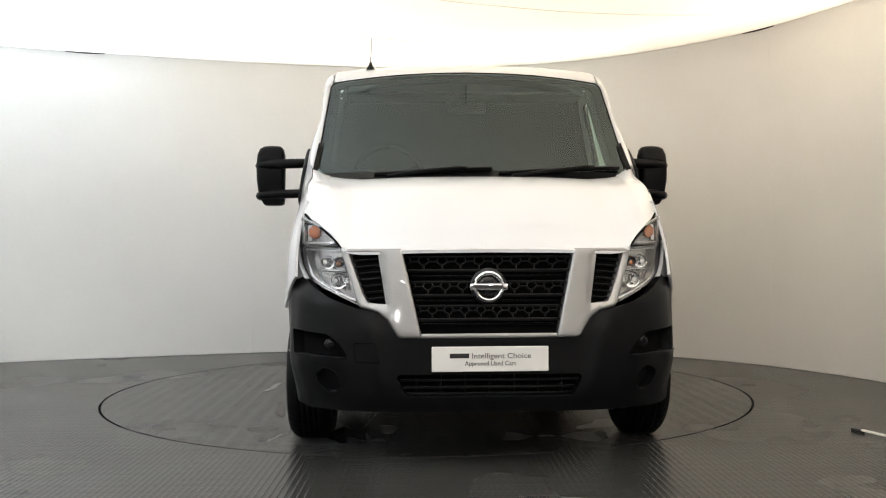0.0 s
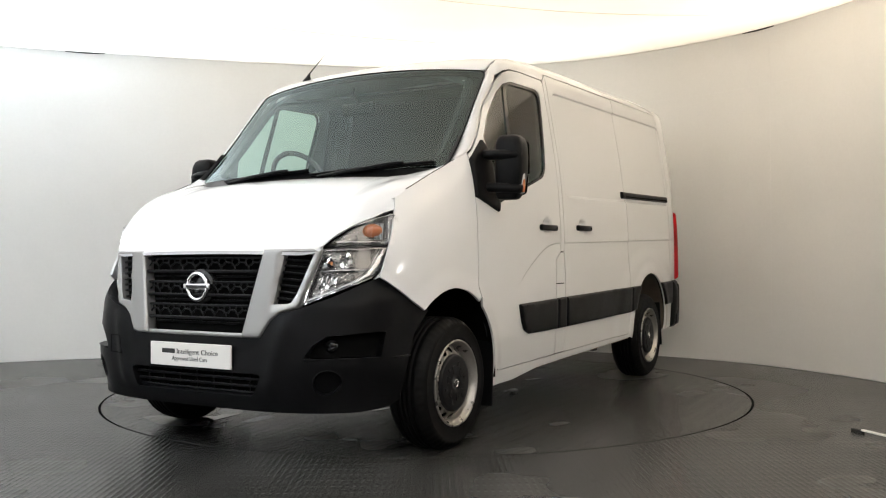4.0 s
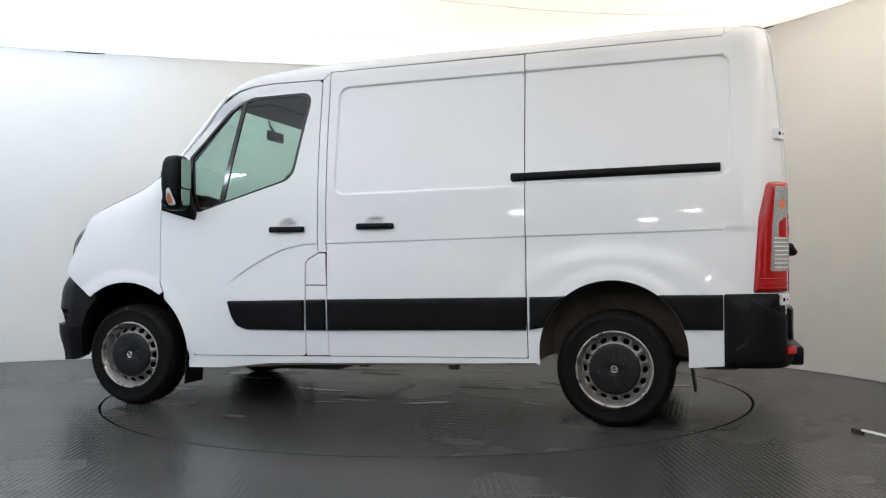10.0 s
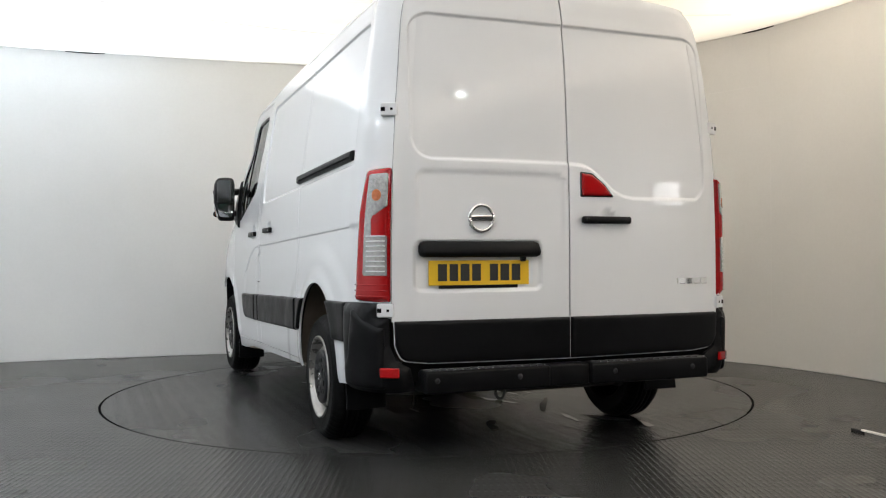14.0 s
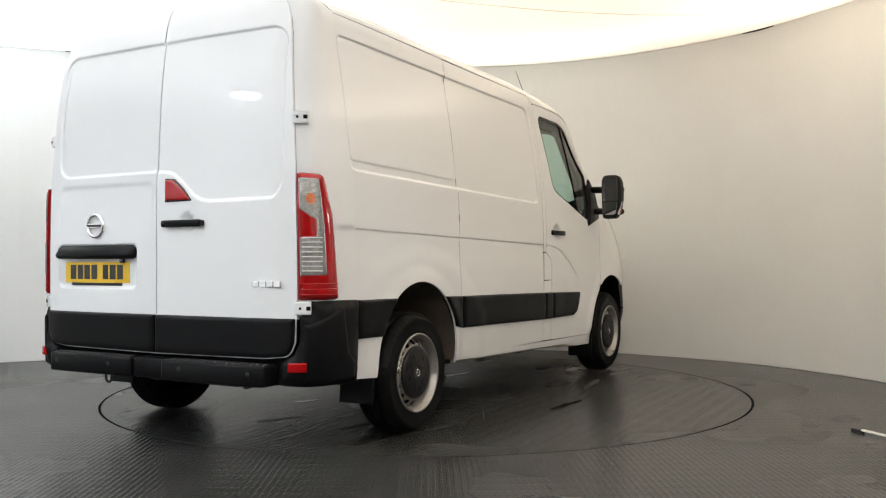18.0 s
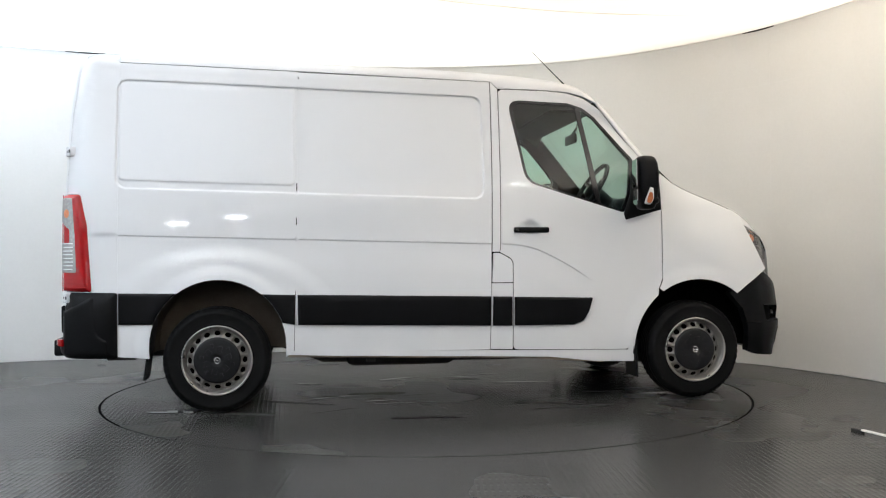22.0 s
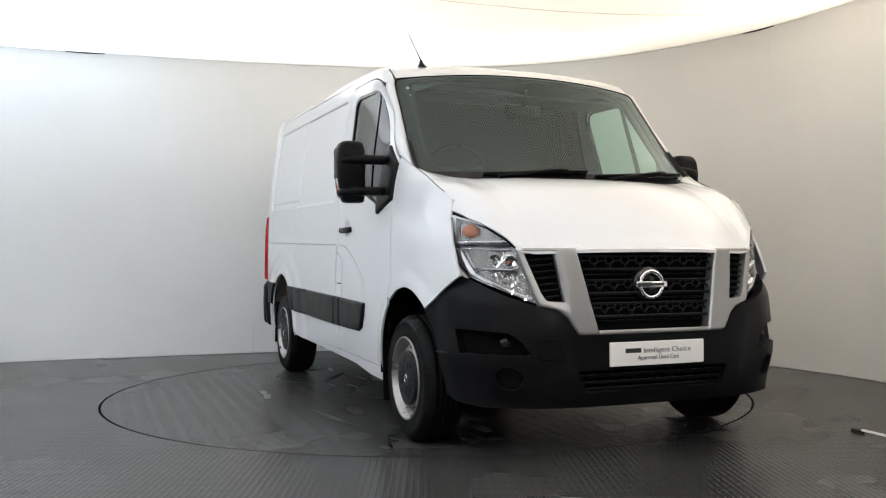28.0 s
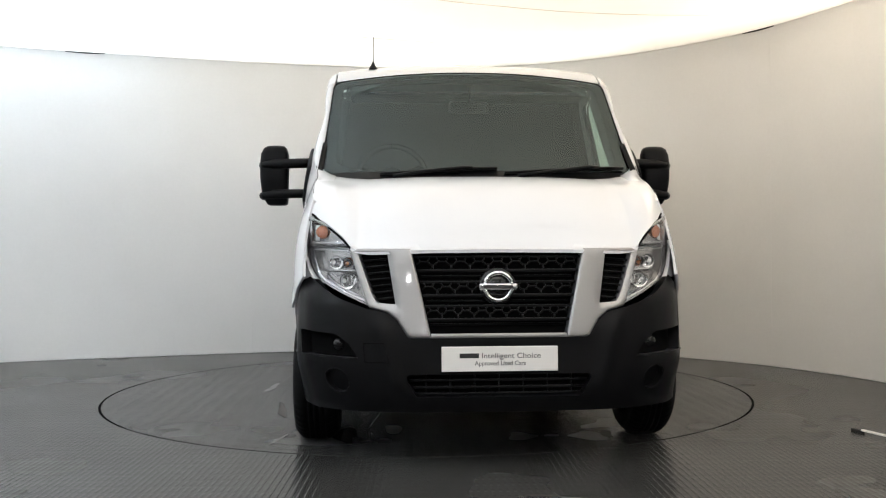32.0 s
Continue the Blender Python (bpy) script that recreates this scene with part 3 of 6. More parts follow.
def width(x, z, left):
    """Half the body's width at x and height z, with its pressings."""
    x, z = np.asarray(x, float), np.asarray(z, float)
    low = (2.205 - ZTOP(x)) * ease(1.3, 2.0, z)
    y = W0(z + low) + 0.045 * ease(0.4, 0.93, x) * ease(2.03, 2.205, z + low)
    # the front wing draws in towards the bonnet and the nose
    k = np.clip((z - (HOODEDGE(x) - 0.42)) / 0.42, 0, 1.15) ** 2
    y = y - 0.085 * k * ease(1.15, 1.6, x)
    y = y - 0.075 * np.clip((x - 1.72) / 0.36, 0, 2) ** 2 * 0.8
    y = y - 0.010 * ease(-2.0, -2.5, x)
    # pressed field above the belt line
    zz = z + TILT * x
    if left:
        d = box_sdf(x, zz, -2.19, 0.105, 1.335, 2.002, 0.06)
    else:
        d = box_sdf(x, zz, -2.165, 0.105, 1.330, 2.002, 0.06)
        y = y + 0.0055 * ease(0.0065, -0.0065, box_sdf(x, zz, -2.150, -1.10, 1.378, 2.05, 0.03)) * ease(2.0, 1.97, zz)
    y = y - 0.012 * ease(0.0065, -0.0065, d)
    # swage line
    s = z - SWAGE(x)
    amt = 0.0055 * ease(0.84, 0.70, x) * ease(-2.35, -2.2, x)
    y = y - amt * ease(0.004, -0.004, s) * ease(-0.20, -0.03, s)
    # lips of the wheel arches
    for ax, az, rr in ((1.572, 0.345, 0.452), (-1.56, 0.411, 0.408)):
        r = np.hypot(x - ax, z - az)
        y = y + 0.010 * ease(rr + 0.10, rr + 0.012, r) * ease(0.3, 0.4, z)
    r = np.hypot((x + 1.56) / 1.3, z - 0.40)
    y = y + 0.009 * ease(0.64, 0.53, r)
    # cups behind the door handles
    for hx, hz in ((0.415, 1.128),) + (((-0.165, 1.140),) if left else ()):
        r = np.hypot((x - hx) / 0.075, (z - hz - 0.012) / 0.052)
        y = y - 0.020 * ease(1.0, 0.35, r)
    return y


def pressed(left):
    """The lines of the pressings on a flank, in x and z."""
    def frame_line(u0, u1, v0, v1, r):
        q = rounded([(u0, v0, r), (u1, v0, r), (u1, v1, r), (u0, v1, r)])
        return [(x, z - TILT * x) for x, z in dense(q + [q[0]], 0.02)]
    out = [frame_line(-2.19, 0.105, 1.335, 2.002, 0.06)] if left else [frame_line(-2.165, 0.105, 1.330, 2.002, 0.06), frame_line(-2.150, -1.10, 1.378, 2.05, 0.03)]
    return out + [[(x, float(SWAGE(x))) for x in np.arange(-2.3, 0.84, 0.02)]]


def flank(sign, add=0.0):
    return lambda x, z: (np.asarray(x, float), sign * (width(x, z, sign > 0) + add), np.asarray(z, float))


# nose, seen from above: outline by its length from the middle
NOSE = spline([(2.335, 0.0), (2.334, 0.2), (2.326, 0.38), (2.303, 0.52), (2.262, 0.64), (2.205, 0.735), (2.125, 0.82), (2.015, 0.893), (1.90, 0.945), (1.79, 0.972), (1.68, 0.985)], 6)
NOSE_S = np.concatenate([[0], np.cumsum(np.linalg.norm(np.diff(NOSE, axis=0), axis=1))])
BULGE = curve([0.2, 0.26, 0.32, 0.42, 0.52, 0.60, 0.68, 0.8, 1.0, 1.2], [-0.09, -0.055, -0.026, -0.012, -0.006, 0.0, 0.0, 0.0, 0.0, -0.01])


def s_of(y):
    return float(np.interp(abs(y), NOSE[:, 1], NOSE_S)) * (1 if y >= 0 else -1)


def nose(add=0.0, bulge=1.0):
    def f(s, z):
        a = np.abs(s)
        x, y = np.interp(a, NOSE_S, NOSE[:, 0]), np.interp(a, NOSE_S, NOSE[:, 1])
        e = 0.02
        tx = np.interp(a + e, NOSE_S, NOSE[:, 0]) - np.interp(np.maximum(a - e, 0), NOSE_S, NOSE[:, 0])
        ty = np.interp(a + e, NOSE_S, NOSE[:, 1]) - np.interp(np.maximum(a - e, 0), NOSE_S, NOSE[:, 1])
        l = np.hypot(tx, ty)
        nx, ny = ty / l, -tx / l
        rake = -0.13 * (z - 0.74)
        fade = ease(1.02, 0.45, a)
        ridge = np.exp(-((a - 0.50 - 0.22 * (z - 0.52)) / 0.045) ** 2) * ease(0.30, 0.40, z) * ease(0.72, 0.62, z)
        cheek = np.exp(-((a - 0.74) / 0.20) ** 2) * ease(0.28, 0.50, z) * ease(0.89, 0.72, z)
        off = add + bulge * BULGE(z) * fade + (0.014 * ridge + 0.040 * cheek if bulge == 1.0 else 0.0)
        tuck = (0.040 * ease(0.50, 0.26, z) * ease(0.6, 1.0, a) + 0.008 * ease(1.08, 1.2, a) - 0.026 * ease(0.70, 0.92, a) * ease(1.14, 0.98, a) * ease(0.875, 0.76, z)) if bulge == 1.0 else 0.0
        return x + rake + off * nx, np.sign(s + 1e-9) * (y + off * ny - tuck), z + 0 * s
    return f


def on_nose(pts):
    return [(s_of(p[0]), *p[1:]) for p in pts]


# rear corner, from the flank round to the doors
CORNER = spline([(-2.15, 0.972), (-2.25, 0.970), (-2.33, 0.958), (-2.40, 0.930), (-2.448, 0.886), (-2.474, 0.838), (-2.480, 0.80), (-2.482, 0.74)], 6)
CORNER_S = np.concatenate([[0], np.cumsum(np.linalg.norm(np.diff(CORNER, axis=0), axis=1))])
LEAN = curve([0.3, 0.9, 1.3, 1.6, 1.9, 2.1, 2.15, 2.2, 2.25, 2.28], [0.0, 0.0, 0.002, 0.014, 0.038, 0.070, 0.082, 0.100, 0.134, 0.17])


def corner(sign, add=0.0):
    def f(s, z):
        x, y = np.interp(s, CORNER_S, CORNER[:, 0]), np.interp(s, CORNER_S, CORNER[:, 1])
        t = ease(0.0, 0.3, s)
        e = 0.01
        tx = np.interp(s + e, CORNER_S, CORNER[:, 0]) - np.interp(s - e, CORNER_S, CORNER[:, 0])
        ty = np.interp(s + e, CORNER_S, CORNER[:, 1]) - np.interp(s - e, CORNER_S, CORNER[:, 1])
        l = np.hypot(tx, ty)
        nx, ny = ty / l, -tx / l
        xs = np.maximum(x, -2.35)
        flat = width(xs, z, sign > 0) + 0.010 * ease(-2.0, -2.5, xs)
        return x + LEAN(z) * t + add * nx, sign * (y + (flat - 0.972) * (1 - 0.35 * t) + add * ny), z + 0 * s
    return f


def c_of(y):
    return float(np.interp(-y, -CORNER[:, 1], CORNER_S))


def door_edge(z):
    """Where the back doors end, from the middle."""
    return np.interp(z, [0.665, 1.0, 1.33, 1.6, 1.89, 2.03, 2.10, 2.16, 2.25], [0.866, 0.866, 0.858, 0.841, 0.814, 0.797, 0.782, 0.758, 0.72])


def rear(add=0.0):
    """The back doors, with their pressed fields."""
    def f(y, z):
        y, z = np.asarray(y, float), np.asarray(z, float)
        x = -2.508 + 0.02 * (np.abs(y) / 0.8) ** 3 + LEAN(z) + 0.011 * ease(0.86, 1.0, np.abs(y) / door_edge(z))
        dl = box_sdf(y, z, -0.10, 0.775, 1.388, 2.048, 0.10)
        zlow = np.interp(-y, [0.0, 0.04, 0.08, 0.118, 0.16, 0.205, 0.248, 0.30, 0.353, 0.5, 0.8], [1.385, 1.384, 1.380, 1.367, 1.338, 1.300, 1.262, 1.238, 1.229, 1.229, 1.232])
        dr = np.maximum(box_sdf(y, z, -0.785, 0.15, 1.225, 2.048, 0.09), np.where(y > 0.0, 1.388 - z, (zlow - z) * 0.85))
        x = x + 0.010 * ease(0.008, -0.008, np.minimum(dl, dr))
        sub = box_sdf(y, z, 0.03, 0.752, 0.80, 1.335, 0.05)
        x = x + 0.006 * ease(0.014, -0.014, sub) * ease(0.95, 1.2, z)
        pl = box_sdf(y, z, 0.15, 0.765, 0.80, 1.02, 0.03)
        x = x + 0.014 * ease(0.012, -0.012, pl)
        r = np.hypot((y + 0.205) / 0.06, (z - 1.125) / 0.055)
        x = x + 0.016 * ease(1.0, 0.4, r)
        return x - add, y, z
    return f


# windscreen
SCREEN_X = curve([1.30, 1.357, 1.427, 1.496, 1.577, 1.688, 1.803, 1.894, 2.04, 2.12], [1.692, 1.637, 1.567, 1.493, 1.415, 1.319, 1.223, 1.145, 1.02, 0.945])


def screen(u, w):
    z = 1.355 + (2.050 - 0.046 * u * u - 1.355) * w
    return SCREEN_X(z) - 0.14 * np.abs(u) ** 2.2, u * (0.868 - 0.055 * w), z


def zroof(x, y):
    x, y = np.asarray(x, float), np.asarray(y, float)
    ye = 0.766 + 0.045 * ease(0.4, 0.96, x)
    crown = curve([-2.5, -2.3, -1.2, 0.0, 0.5, 0.8, 0.95, 1.0], [2.248, 2.270, 2.268, 2.236, 2.198, 2.130, 2.072, 2.05])(x)
    edge = ZTOP(x)
    s = np.clip(np.abs(y) / ye, 0, 1.1)
    return edge + (crown - edge) * (1 - s ** 2.6)


DROP = curve([0.0, 0.02, 0.05, 0.10, 0.18, 0.30, 0.45, 0.60, 0.75], [0.972, 0.998, 1.032, 1.090, 1.165, 1.245, 1.312, 1.352, 1.370])


def hood_front(y):
    return np.interp(np.abs(y), NOSE[:, 1], NOSE[:, 0]) - 0.022


def zhood(x, y):
    x, y = np.asarray(x, float), np.asarray(y, float)
    d = np.maximum(hood_front(y) - x, 0)
    # the shoulder over the lamps fades towards the windscreen
    front = np.interp(np.abs(y), [0, 0.3, 0.58, 0.64, 0.70, 0.76, 0.82, 0.87, 0.90], [0.012, 0.010, 0.003, 0.012, 0.048, 0.076, 0.086, 0.093, 0.096])
    back = np.interp(np.abs(y), [0, 0.3, 0.6, 0.70, 0.76, 0.82, 0.87, 0.90], [0.012, 0.010, 0.002, 0.012, 0.026, 0.040, 0.056, 0.066])
    k = ease(0.12, 0.50, d)
    return DROP(d) + front * (1 - k) + back * k


ARCH_F = [(1.572 + 0.452 * math.cos(a), 0.345 + 0.452 * math.sin(a)) for a in np.linspace(math.radians(52), math.radians(178), 22)]
ARCH_R = [(-1.56 + 0.408 * math.cos(a), 0.411 + 0.408 * math.sin(a)) for a in np.linspace(0, math.pi, 26)]
DOOR = [(1.312, 1.488), (1.274, 1.512), (1.156, 1.645), (1.053, 1.772), (0.915, 1.936), (0.80, 2.010), (0.70, 2.040), (0.55, 2.053), (0.25, 2.056, 0.012), (0.2275, 2.042, 0.01),
        (0.215, 1.0), (0.205, 0.985, 0.02), (0.297, 0.935, 0.06), (0.297, 0.352, 0.03), (1.085, 0.337, 0.05), (1.125, 0.50), (1.17, 0.60), (1.235, 0.692), (1.29, 0.745, 0.03), (1.312, 0.80, 0.03)]
WINDOW = [(0.70, 1.975), (0.281, 1.987, 0.075), (0.387, 1.440, 0.13), (1.055, 1.238, 0.03), (1.105, 1.36), (1.135, 1.60, 0.02), (1.00, 1.76), (0.885, 1.885), (0.80, 1.945)]
SLIDE = [(0.170, 2.104, 0.01), (-1.050, 2.132, 0.01), (-1.084, 0.377, 0.01), (0.141, 0.355, 0.01)]


def add_flank(sign):
    left = sign > 0
    out = (0, sign, 0)
    S = flank(sign)
    window = rounded(WINDOW)
    door = rounded(DOOR)
    door_ob = panel("front_door", door, S, van, M_PAINT, out, 0.02, [window], lines=pressed(left))
    wing = [(1.318, 1.496), (1.318, 0.79), (1.294, 0.738)] + [p for p in ARCH_F[::-1] if p[0] > 0][2:] + [(2.098, 0.862), (2.06, 0.94), (1.985, 1.09), (1.956, 1.155), (1.925, 1.228), (1.85, 1.266), (1.74, 1.312), (1.60, 1.367), (1.52, 1.398), (1.44, 1.436)]
    wing = [p for p in wing if not (p[0] < 1.29 and p[1] < 0.73)]
    panel("front_wing", wing, S, van, M_PAINT, out, 0.025)
    # inward lip of the wing under the bonnet
    lip = []
    for x in np.linspace(1.36, 1.93, 20):
        zz = float(np.interp(x, [1.318, 1.44, 1.52, 1.60, 1.74, 1.85, 1.925], [1.496, 1.436, 1.398, 1.367, 1.312, 1.266, 1.228]))
        y = float(width(x, zz, left))
        k = float(ease(1.80, 1.66, x)) * float(ease(1.37, 1.43, x))
        top = float(zhood(x, y - 0.10)) + 0.003
        lip.append([(x, sign * (y - 0.002), zz), (x, sign * (y - 0.04), (zz - 0.012) * (1 - k) + k * (0.55 * zz + 0.45 * top + 0.004)), (x, sign * (y - 0.10), (zz - 0.016) * (1 - k) + k * top)])
    loft("wing_lip", lip, M_PAINT, van, facing=(0, 0, 1), thick=0.004)
    mesh_object("bonnet_seam", *tube([(r[0][0], r[0][1] - sign * 0.003, r[0][2] + 0.003) for r in lip[:-3]], 0.0018, 6), M_DARK, van)
    # sill with the front of the arch
    foot = [(1.285, 0.738), (1.228, 0.688), (1.163, 0.598), (1.118, 0.498), (1.078, 0.333), (0.297, 0.346), (0.138, 0.350), (-1.088, 0.372), (-1.155, 0.372), (-1.155, 0.350), (-0.76, 0.334), (0.16, 0.310), (0.55, 0.298), (0.72, 0.278), (0.86, 0.262), (1.12, 0.256)]
    arcs = sorted([p for p in ARCH_F if p[0] < 1.31], key=lambda p: p[1])
    panel("sill", foot + arcs, S, van, M_PAINT, out, 0.025)
    # pillar behind the door, with the flap
    panel("door_pillar", [(0.222, 2.056), (0.176, 2.104), (0.158, 0.985), (0.203, 0.985), (0.209, 1.0)], S, van, M_PAINT, out, 0.03)
    panel("flap", rounded([(0.165, 0.977, 0.005), (0.205, 0.977), (0.291, 0.930, 0.05), (0.291, 0.787, 0.005), (0.155, 0.787, 0.005)]), S, van, M_PAINT, out, 0.03)
    panel("pillar_foot", [(0.291, 0.781), (0.152, 0.781), (0.146, 0.358), (0.291, 0.354)], S, van, M_PAINT, out, 0.03)
    rear_arch = [(-1.155, 0.336)] + ARCH_R + [(-1.965, 0.345)]
    quarter_front = -1.091
    if left:
        slide = panel("sliding_door", rounded(SLIDE), S, van, M_PAINT, out, 0.02, lines=pressed(left))
    else:
        slide = panel("side_panel", rounded([(0.170, 2.104, 0.005), (-1.068, 2.130), (-1.1015, 0.365), (0.141, 0.355)]), S, van, M_PAINT, out, 0.02, lines=pressed(left))
        quarter_front = -1.105
    if not left:
        panel("welded_joint", [(-1.05, 2.128), (-1.085, 2.128), (-1.118, 0.745), (-1.085, 0.745)], flank(sign, -0.0035), van, M_PAINT, out, 0.03, depth=0.0)
    qt = [(-1.056 if left else -1.0715, 2.134), (quarter_front, 0.37)] + rear_arch + [(-2.158, 0.36), (-2.158, 2.158)]
    panel("rear_quarter", qt, S, van, M_PAINT, out, 0.022, lines=pressed(left))
    # roof rail and shoulder
    sh = [(0.93, 1.962), (0.90, 1.980), (0.80, 2.022), (0.70, 2.048), (0.55, 2.060), (0.28, 2.063), (0.226, 2.062), (0.176, 2.109), (-1.05, 2.140), (-2.158, 2.163)]
    top = [(x, float(ZTOP(x))) for x in np.linspace(-2.158, 0.93, 40)]
    panel("cant_rail", sh + top, S, van, M_PAINT, out, 0.02, depth=0.008)
    # A-pillar, from the windscreen's edge to the door
    A, B = [], []
    for k in np.linspace(0, 1, 18):
        A.append([float(c) for c in screen(np.float64(1.0), np.float64(0.13 + 0.87 * k))])
        zz = 1.455 + k * (1.975 - 1.455)
        xx = float(np.interp(zz, [1.455, 1.496, 1.518, 1.650, 1.777, 1.942, 1.975], [1.40, 1.318, 1.281, 1.163, 1.060, 0.922, 0.900]))
        B.append([xx, float(width(xx, zz, left)), zz])
    A, B = np.array(A), np.array(B)
    C1, C2 = A * 0.66 + B * 0.34 + [0.010, 0.010, 0.006], A * 0.33 + B * 0.67 + [0.006, 0.008, 0.004]
    rows = [r * np.array([1, sign, 1]) for r in (A, C1, C2, B)]
    loft("a_pillar", rows, M_PAINT, van, facing=(0.5, sign, 0.3), thick=0.01)
    # dark shell behind the gaps
    inner = [(1.90, 0.75), (1.93, 1.10), (1.60, 1.33), (1.32, 1.44), (1.0, 1.80), (0.86, 1.955), (0.6, 2.04), (0.2, 2.12), (-2.16, 2.15), (-2.16, 0.37)]
    inner += [(-1.97, 0.37)] + ARCH_R[::-1] + [(-1.14, 0.37), (1.10, 0.29)] + [p for p in sorted(ARCH_F, key=lambda p: -p[0])][::-1]
    panel("inner_shell", inner, flank(sign, -0.016), van, M_DARK, out, 0.05, [rounded([(p[0] * 1.0, p[1], *p[2:]) for p in WINDOW])], depth=0.0)
    # window frame and panes
    panel("window_seal", [(p[0], p[1]) for p in window], flank(sign, -0.004), door_ob, M_GLOSSBLACK, out, 0.03,
          [[tuple(np.array([0.715, 1.62]) + (np.array(p) - [0.715, 1.62]) * [0.945, 0.955]) for p in window]], depth=0.012)
    div = lambda z: 0.762 + (1.955 - z) * 0.172
    glassloop = [tuple(np.array([0.715, 1.62]) + (np.array(p) - [0.715, 1.62]) * [0.955, 0.965]) for p in window]
    pane = panel("window_pane", glassloop, flank(sign, -0.012), door_ob, M_GLASS, out, 0.05, depth=0.0)
    pane.visible_shadow = False
    bar = [(div(1.965) + 0.016, 1.965), (div(1.965) - 0.012, 1.965), (div(1.31) - 0.016, 1.325), (div(1.29) + 0.02, 1.305)]
    panel("window_bar", bar, flank(sign, -0.006), door_ob, M_GLOSSBLACK, out, 0.03, depth=0.012)
    return door_ob, slide


DOORS = {s: add_flank(s) for s in (1, -1)}


# D-pillars with the lamps, and the back doors
def add_rear(sign):
    out = (-0.5, sign, 0)
    C = corner(sign)
    e = float(CORNER_S[-1])
    s0, s1 = 0.012, c_of(0.80)
    sl0, sl1 = 0.148, c_of(0.868)
    lamp = [(sl0 + 0.075, 1.338, 0.03), (sl1 - 0.0, 1.345, 0.015), (sl1, 0.752, 0.01), (sl0, 0.752, 0.015), (sl0 + 0.03, 1.15)]
    panel("rear_pillar", [(0.0, 0.36), (0.0, 2.16), (0.06, 2.19), (0.16, 2.205), (0.26, 2.205), (s1, 2.20), (s1, 0.68), (0.05, 0.68), (0.05, 0.36)], C, van, M_PAINT, out, 0.022, [rounded(lamp)], lines=[[(0.0, 1.384), (0.02, 1.386), (0.034, 1.40), (0.04, 1.43), (0.04, 2.0), (0.034, 2.03), (0.02, 2.05), (0.0, 2.051)] if sign > 0 else [(0.0, 1.379), (0.008, 1.39), (0.015, 1.42), (0.015, 2.0), (0.008, 2.04), (0.0, 2.051)]])
    lm = panel("tail_lamp", rounded(lamp), corner(sign, -0.002), van, M_RED, out, 0.02, depth=0.02, puff=0.034, round_off=0.036, label="red and clear tail lamp")
    L = sl1 - sl0
    so, si, sm = sl0 + 0.44 * L, sl1 - 0.008, sl0 + 0.62 * L
    clear = [(so + 0.02, 1.315, 0.015), (si, 1.318, 0.008), (si, 1.175, 0.004), (sm, 1.12, 0.01), (sm, 1.045, 0.006), (si, 1.042, 0.004), (si, 0.868, 0.006), (so - 0.01, 0.866, 0.012), (so, 1.10)]
    panel("clear_lens", rounded(clear), corner(sign, 0.0310), lm, M_TAILCLEAR, out, 0.02, depth=0.004, puff=0.002, round_off=0.006)
    for z in np.arange(0.885, 1.04, 0.022):
        panel("lens_rib", [(so + 0.012, z), (si - 0.008, z), (si - 0.008, z + 0.006), (so + 0.012, z + 0.006)], corner(sign, 0.0332), lm, M_WHITELENS, out, 0.03, depth=0.002, puff=0.002, round_off=0.003)
    for z in (0.775, 0.80, 0.825):
        panel("lens_rib", [(sl0 + 0.02, z), (si, z), (si, z + 0.006), (sl0 + 0.02, z + 0.006)], corner(sign, 0.0316), lm, M_RED, out, 0.03, depth=0.002, puff=0.002, round_off=0.003)
    panel("lens_edge", [(si + 0.001, 1.335), (sl1 - 0.002, 1.338), (sl1 - 0.002, 0.757), (si + 0.001, 0.757)], corner(sign, 0.0270), lm, M_RED, out, 0.03, depth=0.004)
    panel("bulb", [(0.5 * (sm + si) - 0.012 + 0.020 * math.cos(a), 1.222 + 0.026 * math.sin(a)) for a in np.linspace(0, 2 * math.pi, 15)[:-1]], corner(sign, 0.0345), lm, M_ORANGE, out, 0.02, depth=0.002)


for s in (1, -1):
    add_rear(s)
R = rear()
REAR_L = [rounded([(-0.1, 1.388), (0.775, 1.388, 0.1), (0.775, 2.048, 0.1), (-0.1, 2.048)]), rounded([(0.15, 0.80, 0.03), (0.765, 0.80, 0.03), (0.765, 1.02, 0.03), (0.15, 1.02, 0.03)])]
REAR_R = [rounded([(-0.012, 1.385), (-0.08, 1.380), (-0.118, 1.367), (-0.16, 1.338), (-0.248, 1.262), (-0.30, 1.238), (-0.353, 1.229), (-0.785, 1.229, 0.09), (-0.785, 2.048, 0.09), (0.1, 2.048), (0.1, 1.388)])]
REAR_L, REAR_R = [[q + [q[0]] for q in loops] for loops in (REAR_L, REAR_R)]
LEAF = [(y, float(zroof(-2.34, y)) - 0.010) for y in (0.0035, 0.15, 0.30, 0.42, 0.52, 0.60)] + [(0.68, 2.218), (0.725, 2.195), (0.758, 2.16), (0.782, 2.10), (0.797, 2.03), (0.814, 1.89), (0.841, 1.6), (0.858, 1.33), (0.866, 1.0), (0.866, 0.665), (0.0035, 0.665)]
RD_L = panel("rear_door", LEAF, R, van, M_PAINT, (-1, 0, 0), 0.02, depth=0.02, lines=REAR_L)
RD_R = panel("rear_door", [(-a, b) for a, b in LEAF], R, van, M_PAINT, (-1, 0, 0), 0.02, depth=0.02, lines=REAR_R)


